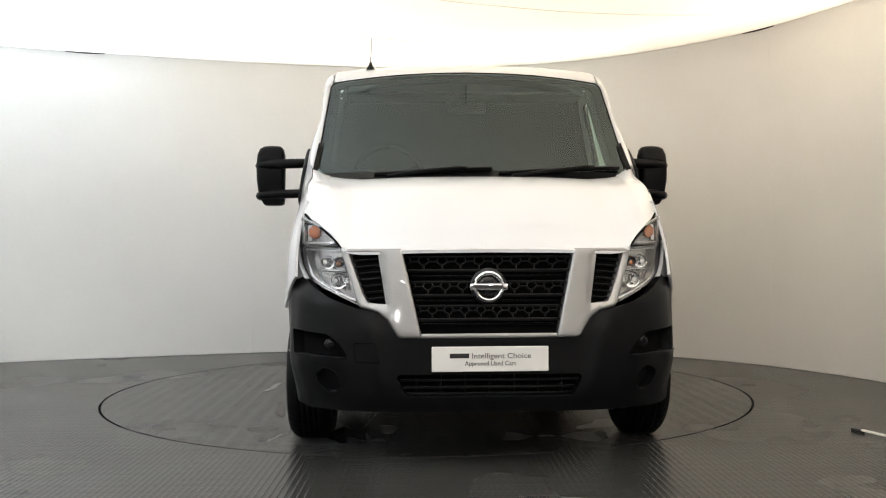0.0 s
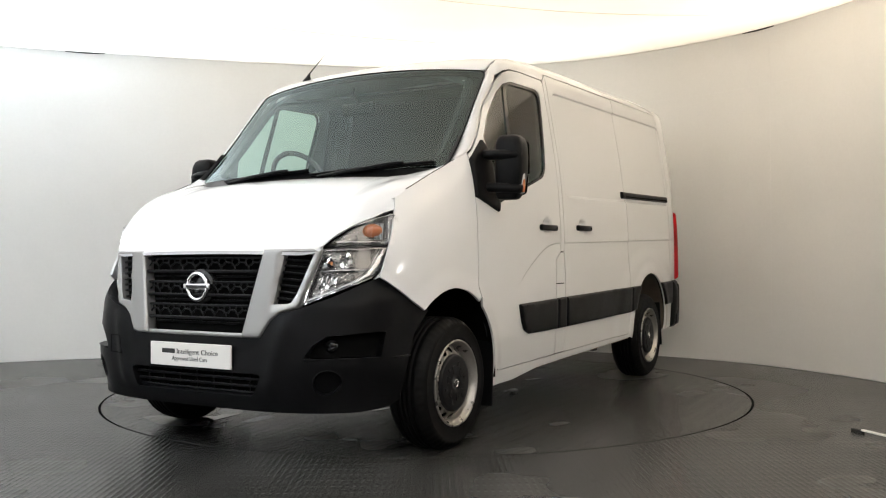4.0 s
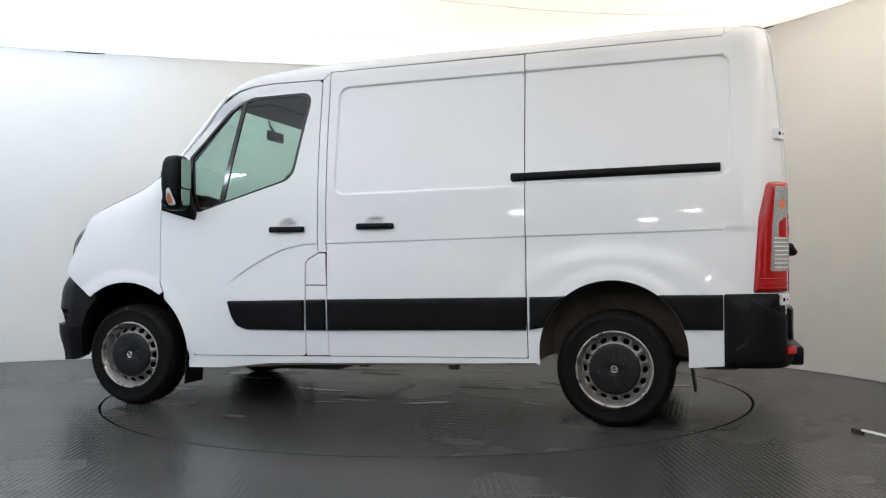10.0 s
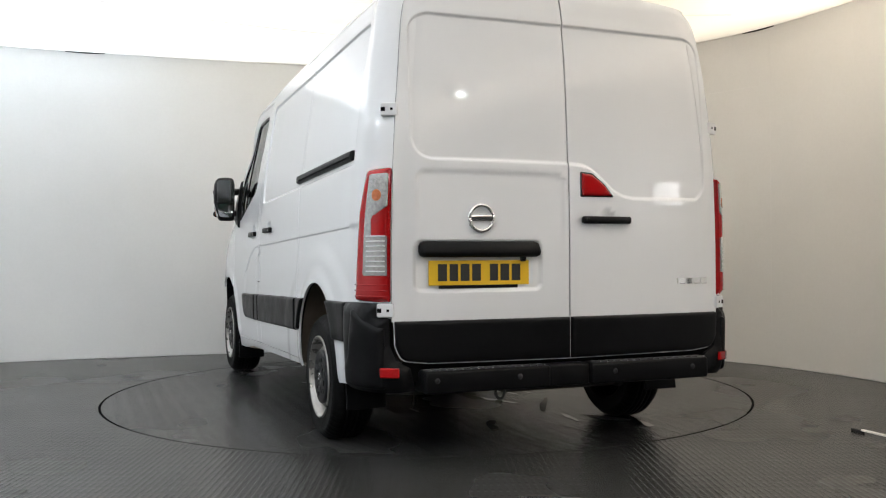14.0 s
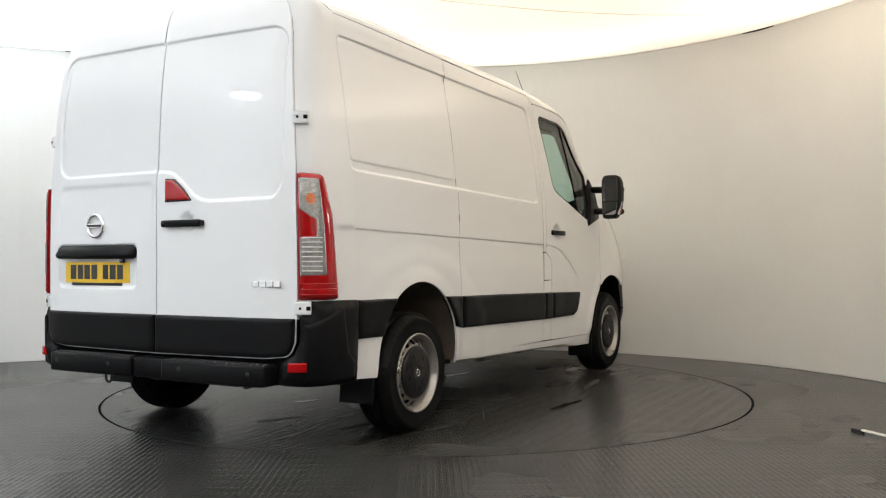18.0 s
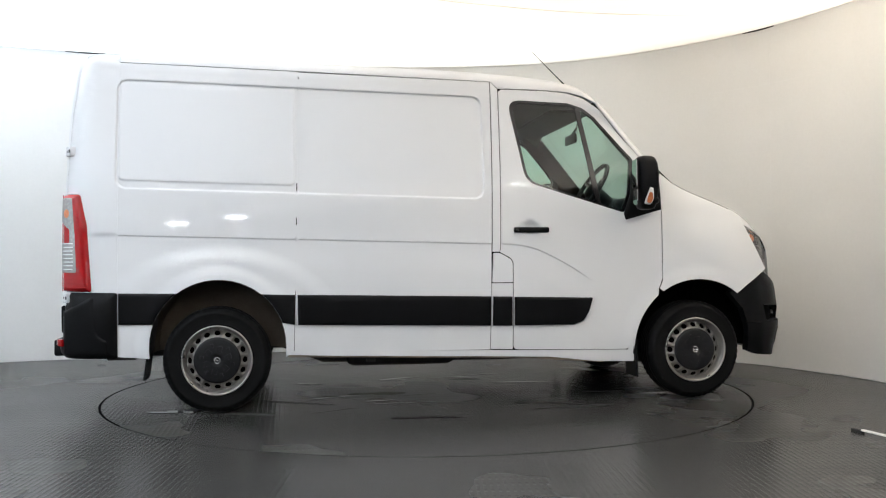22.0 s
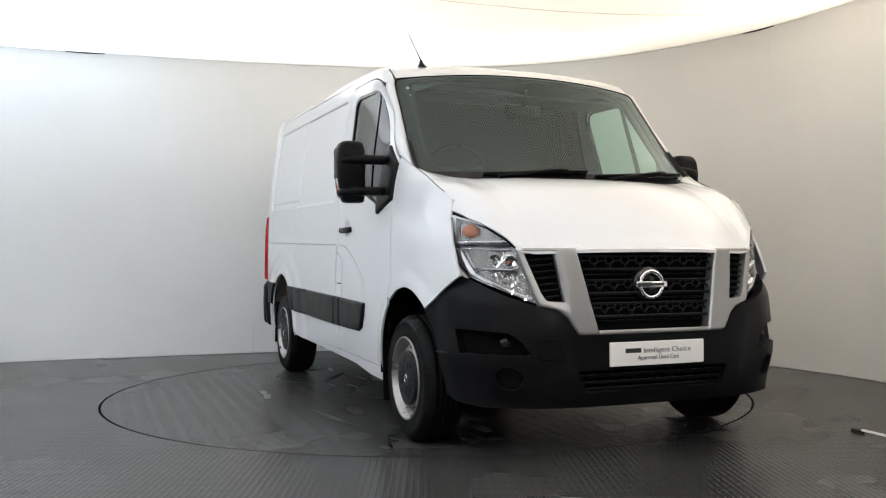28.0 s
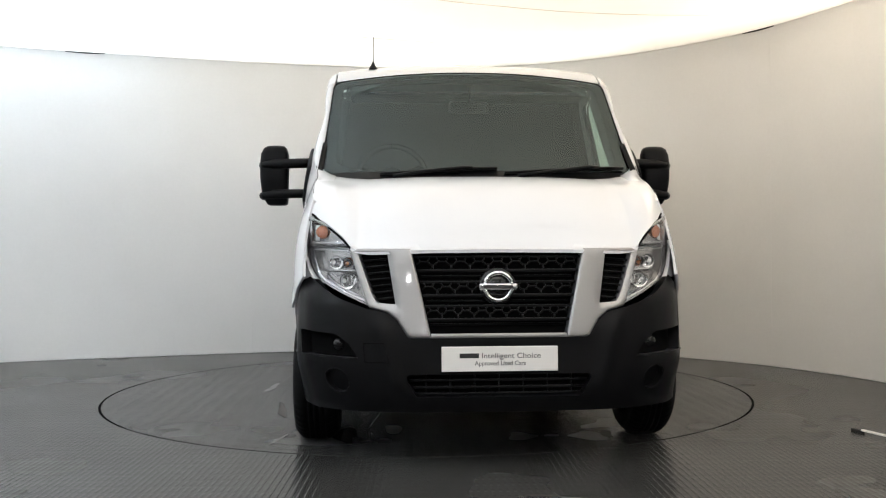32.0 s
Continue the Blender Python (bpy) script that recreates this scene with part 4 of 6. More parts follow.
# the dark joint between each back door and its pillar
for sg in (1, -1):
    ins, outs = [], []
    grid = np.linspace(0.2, float(CORNER_S[-1]), 200)
    for z in np.linspace(0.67, 2.09, 40):
        yy = np.abs(corner(sg)(grid, np.full(200, z))[1])
        ins.append((float(np.interp(-(float(door_edge(z)) - 0.02), -yy, grid)), z))
        outs.append((float(np.interp(-(float(door_edge(z)) - 0.0005), -yy, grid)), z))
    panel("door_seal", outs + ins[::-1], corner(sg, 0.001), van, M_DARK, (-0.5, sg, 0), 0.03, depth=0.0)
panel("rear_frame", [(0.70, 2.08), (-0.70, 2.08), (-0.80, 1.6), (-0.82, 0.4), (0.82, 0.4), (0.80, 1.6)], lambda y, z: (-2.470 + LEAN(z), y, z), van, M_DARK, (-1, 0, 0), 0.06, depth=0.0)

# roof
roof_out = [(float(screen(np.float64(u), np.float64(1.0))[0]) - 0.012, 0.80 * u) for u in np.linspace(-1, 1, 21)]
roof_out += [(0.8, 0.797), (0.4, 0.767), (-2.2, 0.767), (-2.32, 0.74), (-2.348, 0.66), (-2.346, 0.5), (-2.342, 0.3), (-2.340, 0), (-2.342, -0.3), (-2.346, -0.5), (-2.348, -0.66), (-2.32, -0.74), (-2.2, -0.767), (0.4, -0.767), (0.8, -0.797)]
panel("roof", roof_out, lambda x, y: (x, y, zroof(x, y)), van, M_PAINT, (0, 0, 1), 0.04, depth=0.01)
for sg in (1, -1):
    top_s = np.linspace(0.0, c_of(0.80), 18)
    zt = np.interp(top_s, [0, 0.06, 0.16, 0.26, c_of(0.80)], [2.16, 2.19, 2.205, 2.205, 2.20])
    A = np.stack(corner(sg)(top_s, zt), 1)
    k = np.linspace(0, 1, 18)
    bx, by = np.interp(k, [0, 0.35, 0.7, 1], [-2.158, -2.26, -2.335, -2.355]), np.interp(k, [0, 0.35, 0.7, 1], [0.767, 0.765, 0.742, 0.66])
    B = np.stack([bx, sg * by, zroof(bx, by)], 1)
    A[0] = (-2.158, sg * float(width(-2.158, 2.163, sg > 0)), 2.163)
    swell = (0.6 * ease(0.0, 0.4, k))[:, None]
    mid = 0.5 * (A + B) + swell * np.array([-0.010, sg * 0.012, 0.012])
    q1, q3 = 0.25 * B + 0.75 * A + swell * np.array([-0.007, sg * 0.009, 0.008]), 0.75 * B + 0.25 * A + swell * np.array([-0.007, sg * 0.006, 0.008])
    loft("roof_corner", [A, q1, mid, q3, B], M_PAINT, van, facing=(-0.5, sg * 0.5, 1), thick=0.008)
# bonnet
hood_out = [(float(hood_front(y)) + 0.004, y) for y in np.linspace(-0.66, 0.66, 31)]
hood_out += [(2.193, 0.70), (2.128, 0.76), (2.041, 0.82), (1.945, 0.868)] + [(x, float(width(x, HOODEDGE(x), True)) - 0.004) for x in (1.915, 1.85, 1.74, 1.66, 1.59)]
hood_out += [(1.652 - 0.14 * abs(u) ** 2.2, 0.868 * u) for u in np.linspace(0.99, -0.99, 25)]
hood_out += [(x, 0.004 - float(width(x, HOODEDGE(x), False))) for x in (1.59, 1.66, 1.74, 1.85, 1.915)] + [(1.945, -0.868), (2.041, -0.82), (2.128, -0.76), (2.193, -0.70)]
panel("bonnet", hood_out, lambda x, y: (x, y, zhood(x, y)), van, M_PAINT, (0.2, 0, 1), 0.02, depth=0.015)

# windscreen: glass with a black printed border, and the scuttle under it
SCR = lambda u, w: screen(np.asarray(u, float), np.asarray(w, float))
low_edge = [(-1.0, 0.15), (-0.985, 0.10), (-0.93, 0.060), (-0.83, 0.032), (-0.6, 0.006), (0.0, 0.0), (0.6, 0.006), (0.83, 0.032), (0.93, 0.060), (0.985, 0.10), (1.0, 0.15)]
edge = low_edge + rounded([(1.0, 0.5), (1.0, 1.0, 0.06), (-1.0, 1.0, 0.06), (-1.0, 0.5)])
ws = panel("windscreen", edge, SCR, van, M_SCREEN, (1, 0, 1), 0.06, depth=0.0)
ws.visible_shadow = False
border_in = [(u * 0.915, w + 0.085) for u, w in low_edge] + rounded([(0.922, 0.5), (0.935, 0.955, 0.08), (-0.935, 0.955, 0.08), (-0.922, 0.5)])
panel("windscreen_border", edge, lambda u, w: tuple(a + b for a, b in zip(SCR(u, w), (-0.007, 0, -0.007))), ws, M_DARK, (1, 0, 1), 0.05, [border_in], depth=0.004)

seal_path = [tuple(float(c) for c in screen(np.float64(u), np.float64(w))) for u, w in dense(edge, 0.04)]
mesh_object("windscreen_seal", *tube(seal_path + seal_path[:1], 0.004, 8), M_DARK, ws)
side = [(2.193, 0.70), (2.128, 0.76), (2.041, 0.82), (1.955, 0.862)]
joint = [(float(hood_front(y)) - 0.002, y, float(zhood(float(hood_front(y)), y)) - 0.012) for y in np.linspace(0.0, 0.66, 24)] + [(x - 0.002, y, float(zhood(x, y)) - 0.010) for x, y in side]
joint = [(x, -y, z) for x, y, z in joint[:0:-1]] + joint
mesh_object("bonnet_joint", *tube(joint, 0.005, 8), M_DARK, van)

# front bumper, lamps, grille surround
BUMP_TOP = [(0.985, 0.70), (0.93, 0.800), (0.864, 0.862), (0.80, 0.826), (0.70, 0.765), (0.58, 0.718), (0.50, 0.700), (0.455, 0.665), (0.405, 0.588)]
bl = on_nose(BUMP_TOP)
bl[0] = (float(NOSE_S[-1]) - 0.115, 0.700)
lowb = [(-1.155, 0.60), (-1.13, 0.50), (-1.125, 0.40), (-1.135, 0.30), (-1.06, 0.276), (-0.90, 0.262), (-0.5, 0.255), (0, 0.255), (0.5, 0.255), (0.90, 0.262), (1.06, 0.276), (1.135, 0.30), (1.125, 0.40), (1.13, 0.50), (1.155, 0.60)]
bump_out = bl + [(-a, b) for a, b in bl[::-1]] + lowb
intake = rounded([(-0.425, 0.425, 0.02), (0.425, 0.425, 0.02), (0.375, 0.325, 0.03), (-0.375, 0.325, 0.03)])
fogslots = [rounded([(sg * s_of(y), z, r) for y, z, r in ((0.872, 0.616, 0.005), (0.835, 0.616, 0.02), (0.709, 0.604, 0.03), (0.66, 0.564, 0.03), (0.622, 0.502, 0.012), (0.768, 0.506, 0.02), (0.862, 0.505, 0.005))]) for sg in (1, -1)]
fogs = [[(sg * s_of(0.718) + 0.060 * math.cos(a), 0.396 + 0.056 * math.sin(a)) for a in np.linspace(0, 2 * math.pi, 25)[:-1]] for sg in (1, -1)]
bumper = panel("front_bumper", bump_out, nose(), van, M_BLACK, (1, 0, 0), 0.022, [intake] + fogslots + fogs, depth=0.055)
panel("intake_back", rounded([(-0.45, 0.45), (0.45, 0.45), (0.40, 0.30), (-0.40, 0.30)]), nose(-0.05), bumper, M_DARK, (1, 0, 0), 0.05, depth=0.0)
for sg in (1, -1):
    panel("slot_back", [(a, b) for a, b in fogslots[0 if sg > 0 else 1]], nose(-0.05), bumper, M_DARK, (1, 0, 0), 0.03, depth=0.0)
    panel("fog_cover", [(a, b) for a, b in fogs[0 if sg > 0 else 1]], nose(-0.03), bumper, M_BLACK, (1, 0, 0), 0.02, depth=0.0)

# grille: a dark well, its frame in silver
GT, GB = [(-0.395, 0.985), (0.395, 0.985)], [(0.310, 0.612), (-0.310, 0.612)]
grille = panel("grille", rounded([(-0.40, 0.99), (0.40, 0.99), (0.315, 0.607), (-0.315, 0.607)]), nose(-0.055, 0.3), van, M_DARK, (1, 0, 0), 0.05, depth=0.0, label="black grille of hexagonal mesh bars")
for sg in (1, -1):
    vent = rounded([(sg * s_of(0.498), 0.966, 0.005), (sg * s_of(0.632), 0.966, 0.01), (sg * s_of(0.568), 0.783, 0.03), (sg * s_of(0.545), 0.745, 0.02), (sg * s_of(0.462), 0.738, 0.005)])
    arm = [(sg * 0.392, 0.988), (sg * s_of(0.668), 0.990), (sg * s_of(0.660), 0.960), (sg * s_of(0.590), 0.740), (sg * s_of(0.578), 0.722), (sg * s_of(0.50), 0.702), (sg * s_of(0.455), 0.668), (sg * s_of(0.41), 0.596), (sg * s_of(0.39), 0.588), (sg * 0.305, 0.588), (sg * 0.308, 0.612)]
    panel("grille_arm", arm, nose(0.004, 0.5), grille, M_SILVER, (1, 0, 0), 0.02, [vent], depth=0.05, puff=0.010, round_off=0.012, label="silver grille arm")
    panel("side_vent", vent, nose(-0.03, 0.5), grille, M_DARK, (1, 0, 0), 0.04, depth=0.0)
panel("grille_strip", [(-0.305, 0.608), (0.305, 0.608), (0.305, 0.588), (-0.305, 0.588)], nose(0.006, 0.5), grille, M_SILVER, (1, 0, 0), 0.03, depth=0.03, puff=0.006, round_off=0.008)

for sg in (1, -1):
    HL = on_nose([(0.890, 1.152), (0.82, 1.122), (0.76, 1.084), (0.70, 1.035), (0.668, 0.987), (0.595, 0.742), (0.583, 0.728), (0.69, 0.775), (0.80, 0.828), (0.845, 0.858), (0.875, 0.905), (0.893, 0.96), (0.902, 1.06), (0.900, 1.12)])
    HL = [(sg * a, b) for a, b in HL]
    lamp = panel("headlamp", HL, nose(-0.06, 0.2), van, M_BOWL, (1, 0, 0), 0.03, depth=0.0, label="clear headlamp with an orange indicator")
    panel("lamp_side", [(sg * s_of(y), z) for y, z in ((0.880, 1.150), (0.895, 1.06), (0.892, 0.95), (0.880, 0.872), (0.918, 0.872), (0.925, 0.95), (0.925, 1.06), (0.912, 1.150))], nose(-0.028, 0.3), van, M_PAINT, (1, 0, 0), 0.03, depth=0.01)
    panel("wing_tip", [(sg * s_of(y), z) for y, z in ((0.848, 0.852), (0.876, 0.902), (0.894, 0.958), (0.903, 1.03), (0.925, 1.03), (0.935, 0.95), (0.935, 0.845))], nose(0.002, 0.35), van, M_PAINT, (1, 0, 0), 0.02, depth=0.03)
    lens = panel("lens", HL, nose(-0.006, 0.35), lamp, M_CLEAR, (1, 0, 0), 0.03, depth=0.0)
    lens.visible_shadow = False


# ---- wheels ----
def add_wheel(x, sign):
    y0, R, W = 0.862 * sign, 0.338, 0.101
    wheel = tagged(new("wheel"), "black tyre on a silver steel wheel with a dark hub cap")
    wheel.parent = van
    wheel.location = OFFSET + Vector((x, y0, 0.326))
    wheel.scale = (0.9645, 1.0, 0.9645)
    # tyre with grooves round it and notches across its shoulders
    prof = [(0.212, -W + 0.01), (0.219, -W - 0.002), (0.232, -W - 0.008), (0.236, -W - 0.006), (0.262, -W - 0.011), (0.290, -W - 0.006), (0.296, -W - 0.009), (0.312, -W + 0.002), (0.327, -W + 0.018), (R - 0.002, -W + 0.034)]
    for g in (-0.042, -0.014, 0.014, 0.042):
        prof += [(R, g - 0.007), (R - 0.008, g - 0.005), (R - 0.008, g + 0.005), (R, g + 0.007)]
    prof += [(r, -h) for r, h in prof[9::-1]]
    vs, fs = lathe(prof, 150)
    k = len(prof)
    out = []
    for i, v in enumerate(vs):
        p, a = i % k, i // k
        f = 1.0
        if p in (7, 8, 9, k - 8, k - 9, k - 10) and a % 3 == 0:
            f = 0.986
        out.append((v[0] * f, v[1], v[2] * f))
    tyre = mesh_object("tyre", out, fs, M_RUBBER, wheel)
    S = sign
    rim = [(0.214, S * (W - 0.004)), (0.222, S * (W + 0.004)), (0.221, S * (W + 0.011)), (0.214, S * (W + 0.012)), (0.208, S * (W + 0.004)), (0.206, S * (W - 0.010)), (0.201, S * (W - 0.013)), (0.198, S * (W - 0.036)), (0.192, S * (W - 0.046))]
    mesh_object("rim", *lathe(rim, 72), M_RIM, wheel)
    # dish with sixteen holes
    hgt = lambda r: W - 0.012 - 0.034 * float(ease(0.148, 0.192, r)) - 0.004 * float(ease(0.15, 0.12, r))
    vs, fs, n = [], [], 16
    for q in range(16):
        a0 = 2 * math.pi * q / 16
        for kk in range(n):
            g = 2 * math.pi * kk / n
            c, s = math.cos(g), math.sin(g)
            sq = 1 / max(abs(c), abs(s))
            for rad, ang in ((0.1575 + 0.0345 * s * sq, math.pi / 16 * c * sq), (0.1705 + 0.0150 * s, 0.118 * c), (0.1705 + 0.0142 * s, 0.113 * c)):
                deep = 0.0 if len(vs) % 3 < 2 else 0.005
                vs.append((rad * math.cos(a0 + ang), S * (hgt(rad) - deep), rad * math.sin(a0 + ang)))
        b = q * n * 3
        for kk in range(n):
            k2 = (kk + 1) % n
            fs += [(b + kk * 3, b + k2 * 3, b + k2 * 3 + 1, b + kk * 3 + 1), (b + kk * 3 + 1, b + k2 * 3 + 1, b + k2 * 3 + 2, b + kk * 3 + 2)]
    bm = bmesh.new()
    made = [bm.verts.new(p) for p in vs]
    for f in fs:
        bm.faces.new([made[q] for q in f])
    bmesh.ops.remove_doubles(bm, verts=bm.verts, dist=0.0015)
    part("wheel_dish", bm, M_STEEL, wheel, "", True)
    mesh_object("brake_drum", *lathe([(0.001, S * (W - 0.10)), (0.19, S * (W - 0.10)), (0.195, S * (W - 0.16))], 32), M_DARK, wheel)
    cap = [(0.146, S * (W - 0.026)), (0.147, S * (W - 0.008)), (0.143, S * (W - 0.001)), (0.130, S * (W + 0.002)), (0.09, S * (W + 0.001)), (0.05, S * (W + 0.004)), (0.026, S * (W + 0.004)), (0.024, S * (W + 0.001)), (0.001, S * (W + 0.001))]
    hub = mesh_object("hub_cap", *lathe(cap, 48), M_HUB, wheel, "dark plastic hub cap")
    for q in range(6):
        a = 2 * math.pi * q / 6 + 0.3
        m = Matrix.Rotation(-a, 4, "Y") @ Matrix.Translation((0.072, S * (W + 0.002), 0))
        bm = bmesh.new()
        box(bm, (-0.020, -0.003, -0.016), (0.020, 0.004, 0.016), 0.003, m)
        part("cap_boss", bm, M_HUB, hub)
        m = Matrix.Rotation(-a - math.pi / 6, 4, "Y") @ Matrix.Translation((0.098, S * (W + 0.002), 0))
        bm = bmesh.new()
        box(bm, (-0.012, -0.003, -0.008), (0.012, 0.003, 0.008), 0.002, m)
        part("cap_boss", bm, M_HUB, hub)
    path = [(0.0185 * math.cos(a), S * (W + 0.005), 0.0185 * math.sin(a)) for a in np.linspace(0, 2 * math.pi, 21)]
    mesh_object("cap_badge", *tube(path, 0.003, 6), M_CHROME, hub)
    bm = bmesh.new()
    box(bm, (-0.021, S * (W + 0.005) - 0.003, -0.004), (0.021, S * (W + 0.005) + 0.003, 0.004), 0.001)
    part("cap_badge_bar", bm, M_CHROME, hub)
    # balance weight clipped to the rim
    bm = bmesh.new()
    box(bm, (0.205, S * (W + 0.006) - 0.005, -0.014), (0.213, S * (W + 0.006) + 0.005, 0.014), 0.002, Matrix.Rotation(1.1 if x > 0 else 2.4, 4, "Y"))
    part("balance_weight", bm, M_DARKCHROME, wheel)
    return wheel


for x in (AX_F, AX_R):
    for s in (1, -1):
        add_wheel(x, s)

# underside
boxed("underbody", (-1.10, -0.84, 0.34), (1.08, 0.84, 0.42), M_UNDER, van, 0.02)
boxed("chassis", (-2.40, -0.50, 0.35), (2.1, 0.50, 0.43), M_UNDER, van, 0.02)


# ---- parts on the flanks ----
def bar_panel(name, pts, sign, mat, parent, puff, label="", lift=0.0, step=0.03, round_off=0.012, depth=0.012):
    return panel(name, pts, flank(sign, lift), parent, mat, (0, sign, 0), step, depth=depth, puff=puff, round_off=round_off, label=label)


def add_trim(sign):
    left = sign > 0
    my = -0.045 if left else 0.025
    door, slide = DOORS[sign]
    bar_panel("moulding", rounded([(0.832, 0.682, 0.01), (0.302, 0.694, 0.004), (0.302, 0.507, 0.004), (0.70, 0.506, 0.02), (0.765, 0.530, 0.05), (0.80, 0.585, 0.04)]), sign, M_BLACK, van, 0.020)
    bar_panel("moulding", rounded([(0.288, 0.695, 0.004), (0.160, 0.698, 0.004), (0.158, 0.509, 0.004), (0.288, 0.507, 0.004)]), sign, M_BLACK, van, 0.020)
    bar_panel("moulding", rounded([(0.149, 0.698, 0.004), (-1.083, 0.722, 0.004), (-1.080, 0.534, 0.004), (0.146, 0.509, 0.004)]), sign, M_BLACK, van, 0.020)
    a1 = [(-1.56 + 0.4085 * math.cos(a), 0.411 + 0.4085 * math.sin(a)) for a in np.linspace(math.radians(20), math.radians(53), 8)]
    bar_panel("moulding", [(-1.098, 0.722), (-1.098, 0.536)] + a1 + [(-1.30, 0.728)], sign, M_BLACK, van, 0.018)
    a2 = [(-1.56 + 0.4085 * math.cos(a), 0.411 + 0.4085 * math.sin(a)) for a in np.linspace(math.radians(127), math.radians(160), 8)]
    bar_panel("moulding", a2 + [(-2.145, 0.553), (-2.145, 0.742), (-1.83, 0.738)], sign, M_BLACK, van, 0.018)
    for x0, x1, z, parent in ((0.298, 0.534, 1.127, door),) + (((-0.283, -0.045, 1.139, slide),) if left else ()):
        y = 0.976 * sign
        bm = bmesh.new()
        box(bm, (x0, y - 0.012, z - 0.019), (x1, y + 0.014, z + 0.016), 0.009)
        h = part("door_handle", bm, M_BLACK, parent, "black door handle", True)
        bm = bmesh.new()
        box(bm, (x0 + 0.004, y - 0.035 * sign if left else y, z - 0.016), (x0 + 0.05, y if left else y + 0.035, z + 0.013), 0.004)
        part("handle_foot", bm, M_BLACK, h)
        vs, fs = lathe([(0.001, 0.0), (0.009, 0.0), (0.010, -0.004)], 14)
        lock = mesh_object("lock", [(v[0] + x0 + 0.022, sign * v[1] + y + 0.0155 * sign, v[2] + z - 0.002) for v in vs], fs, M_GLOSSBLACK, h)
    # corner plate of the mirror
    sail = panel("mirror_base", rounded([(1.314, 1.462), (1.30, 1.475), (1.175, 1.585, 0.02), (1.118, 1.52, 0.02), (1.098, 1.36), (1.05, 1.235), (1.062, 1.192, 0.01), (1.314, 1.262, 0.004)]), flank(sign, 0.001), van, M_BLACK, (0, sign, 0), 0.03, depth=0.012, puff=0.016, round_off=0.02, label="black mirror base")
    # mirror housing: rounded slices from foot to head
    rows, n = [], 28
    for z, hx, hy, cx, cy in ((1.252, 0.030, 0.050, 1.135, 1.105), (1.258, 0.050, 0.066, 1.135, 1.105), (1.275, 0.060, 0.074, 1.135, 1.108), (1.33, 0.070, 0.086, 1.135, 1.117), (1.40, 0.076, 0.092, 1.135, 1.122),
                              (1.48, 0.078, 0.094, 1.133, 1.122), (1.545, 0.074, 0.090, 1.13, 1.120), (1.578, 0.062, 0.078, 1.128, 1.117), (1.592, 0.045, 0.060, 1.126, 1.113), (1.597, 0.02, 0.03, 1.126, 1.113)):
        row = []
        for k in range(n + 1):
            a = 2 * math.pi * k / n
            c, s = math.cos(a), math.sin(a)
            e = 2 / 4.0
            row.append((cx + 0.86 * hx * math.copysign(abs(c) ** e, c), sign * (cy + my + 0.86 * hy * math.copysign(abs(s) ** e, s)), z))
        rows.append(row)
    cap = [[(1.126, sign * (1.113 + my), 1.598)] * (n + 1)]
    foot = [[(1.135, sign * (1.105 + my), 1.250)] * (n + 1)]
    mir = loft("mirror", foot + rows + cap, M_BLACK, van, "black door mirror on two arms", facing=(1, 0, 0))
    for z, r in ((1.488, 0.033), (1.315, 0.031)):
        path = [(1.19, sign * 0.935, z + 0.004), (1.198, sign * 0.985, z + 0.002), (1.196, sign * (1.05 + my), z), (1.186, sign * (1.12 + my), z - 0.004), (1.172, sign * (1.165 + my), z - 0.008), (1.15, sign * (1.18 + my), z - 0.01)]
        vs, fs = tube(path, r, 10)
        mesh_object("mirror_arm", [(v[0], v[1], z + (v[2] - z) * 0.85) for v in vs], fs, M_BLACK, mir)
    gl = [(sign * (y + my), z) for y, z in rounded([(1.055, 1.57, 0.03), (1.188, 1.57, 0.03), (1.188, 1.39, 0.01), (1.058, 1.39, 0.01)])]
    panel("mirror_glass", gl, lambda y, z: (1.0625 - 0.16 * (np.abs(y) - my - 1.055), y, z), mir, M_MIRROR, (-1, 0, 0), 0.05, depth=0.004)
    gl = [(sign * (y + my), z) for y, z in rounded([(1.058, 1.38, 0.01), (1.184, 1.38, 0.01), (1.172, 1.28, 0.03), (1.068, 1.28, 0.03)])]
    panel("mirror_glass", gl, lambda y, z: (1.0680 - 0.16 * (np.abs(y) - my - 1.058), y, z), mir, M_MIRROR, (-1, 0, 0), 0.05, depth=0.004)
    ind = [(x, z) for x, z in rounded([(1.155, 1.385, 0.01), (1.125, 1.40, 0.02), (1.10, 1.33, 0.02), (1.098, 1.285, 0.01), (1.14, 1.278, 0.02), (1.162, 1.32, 0.02)])]
    ymir = lambda x, z: (x, sign * (1.184 + my + 0.16 * np.clip(z - 1.34, -0.1, 0.06)), z)
    lens = panel("indicator", ind, ymir, mir, M_WHITELENS, (0, sign, 0), 0.02, depth=0.02, puff=0.010, round_off=0.014, label="clear side indicator")
    panel("bulb", [(x * 0.6 + 0.4 * 1.13, z * 0.6 + 0.4 * 1.305) for x, z in ind], lambda x, z: (x, sign * (1.1955 + my + 0.16 * np.clip(z - 1.34, -0.1, 0.06)), z), lens, M_ORANGE, (0, sign, 0), 0.02, depth=0.003)


for s in (1, -1):
    add_trim(s)

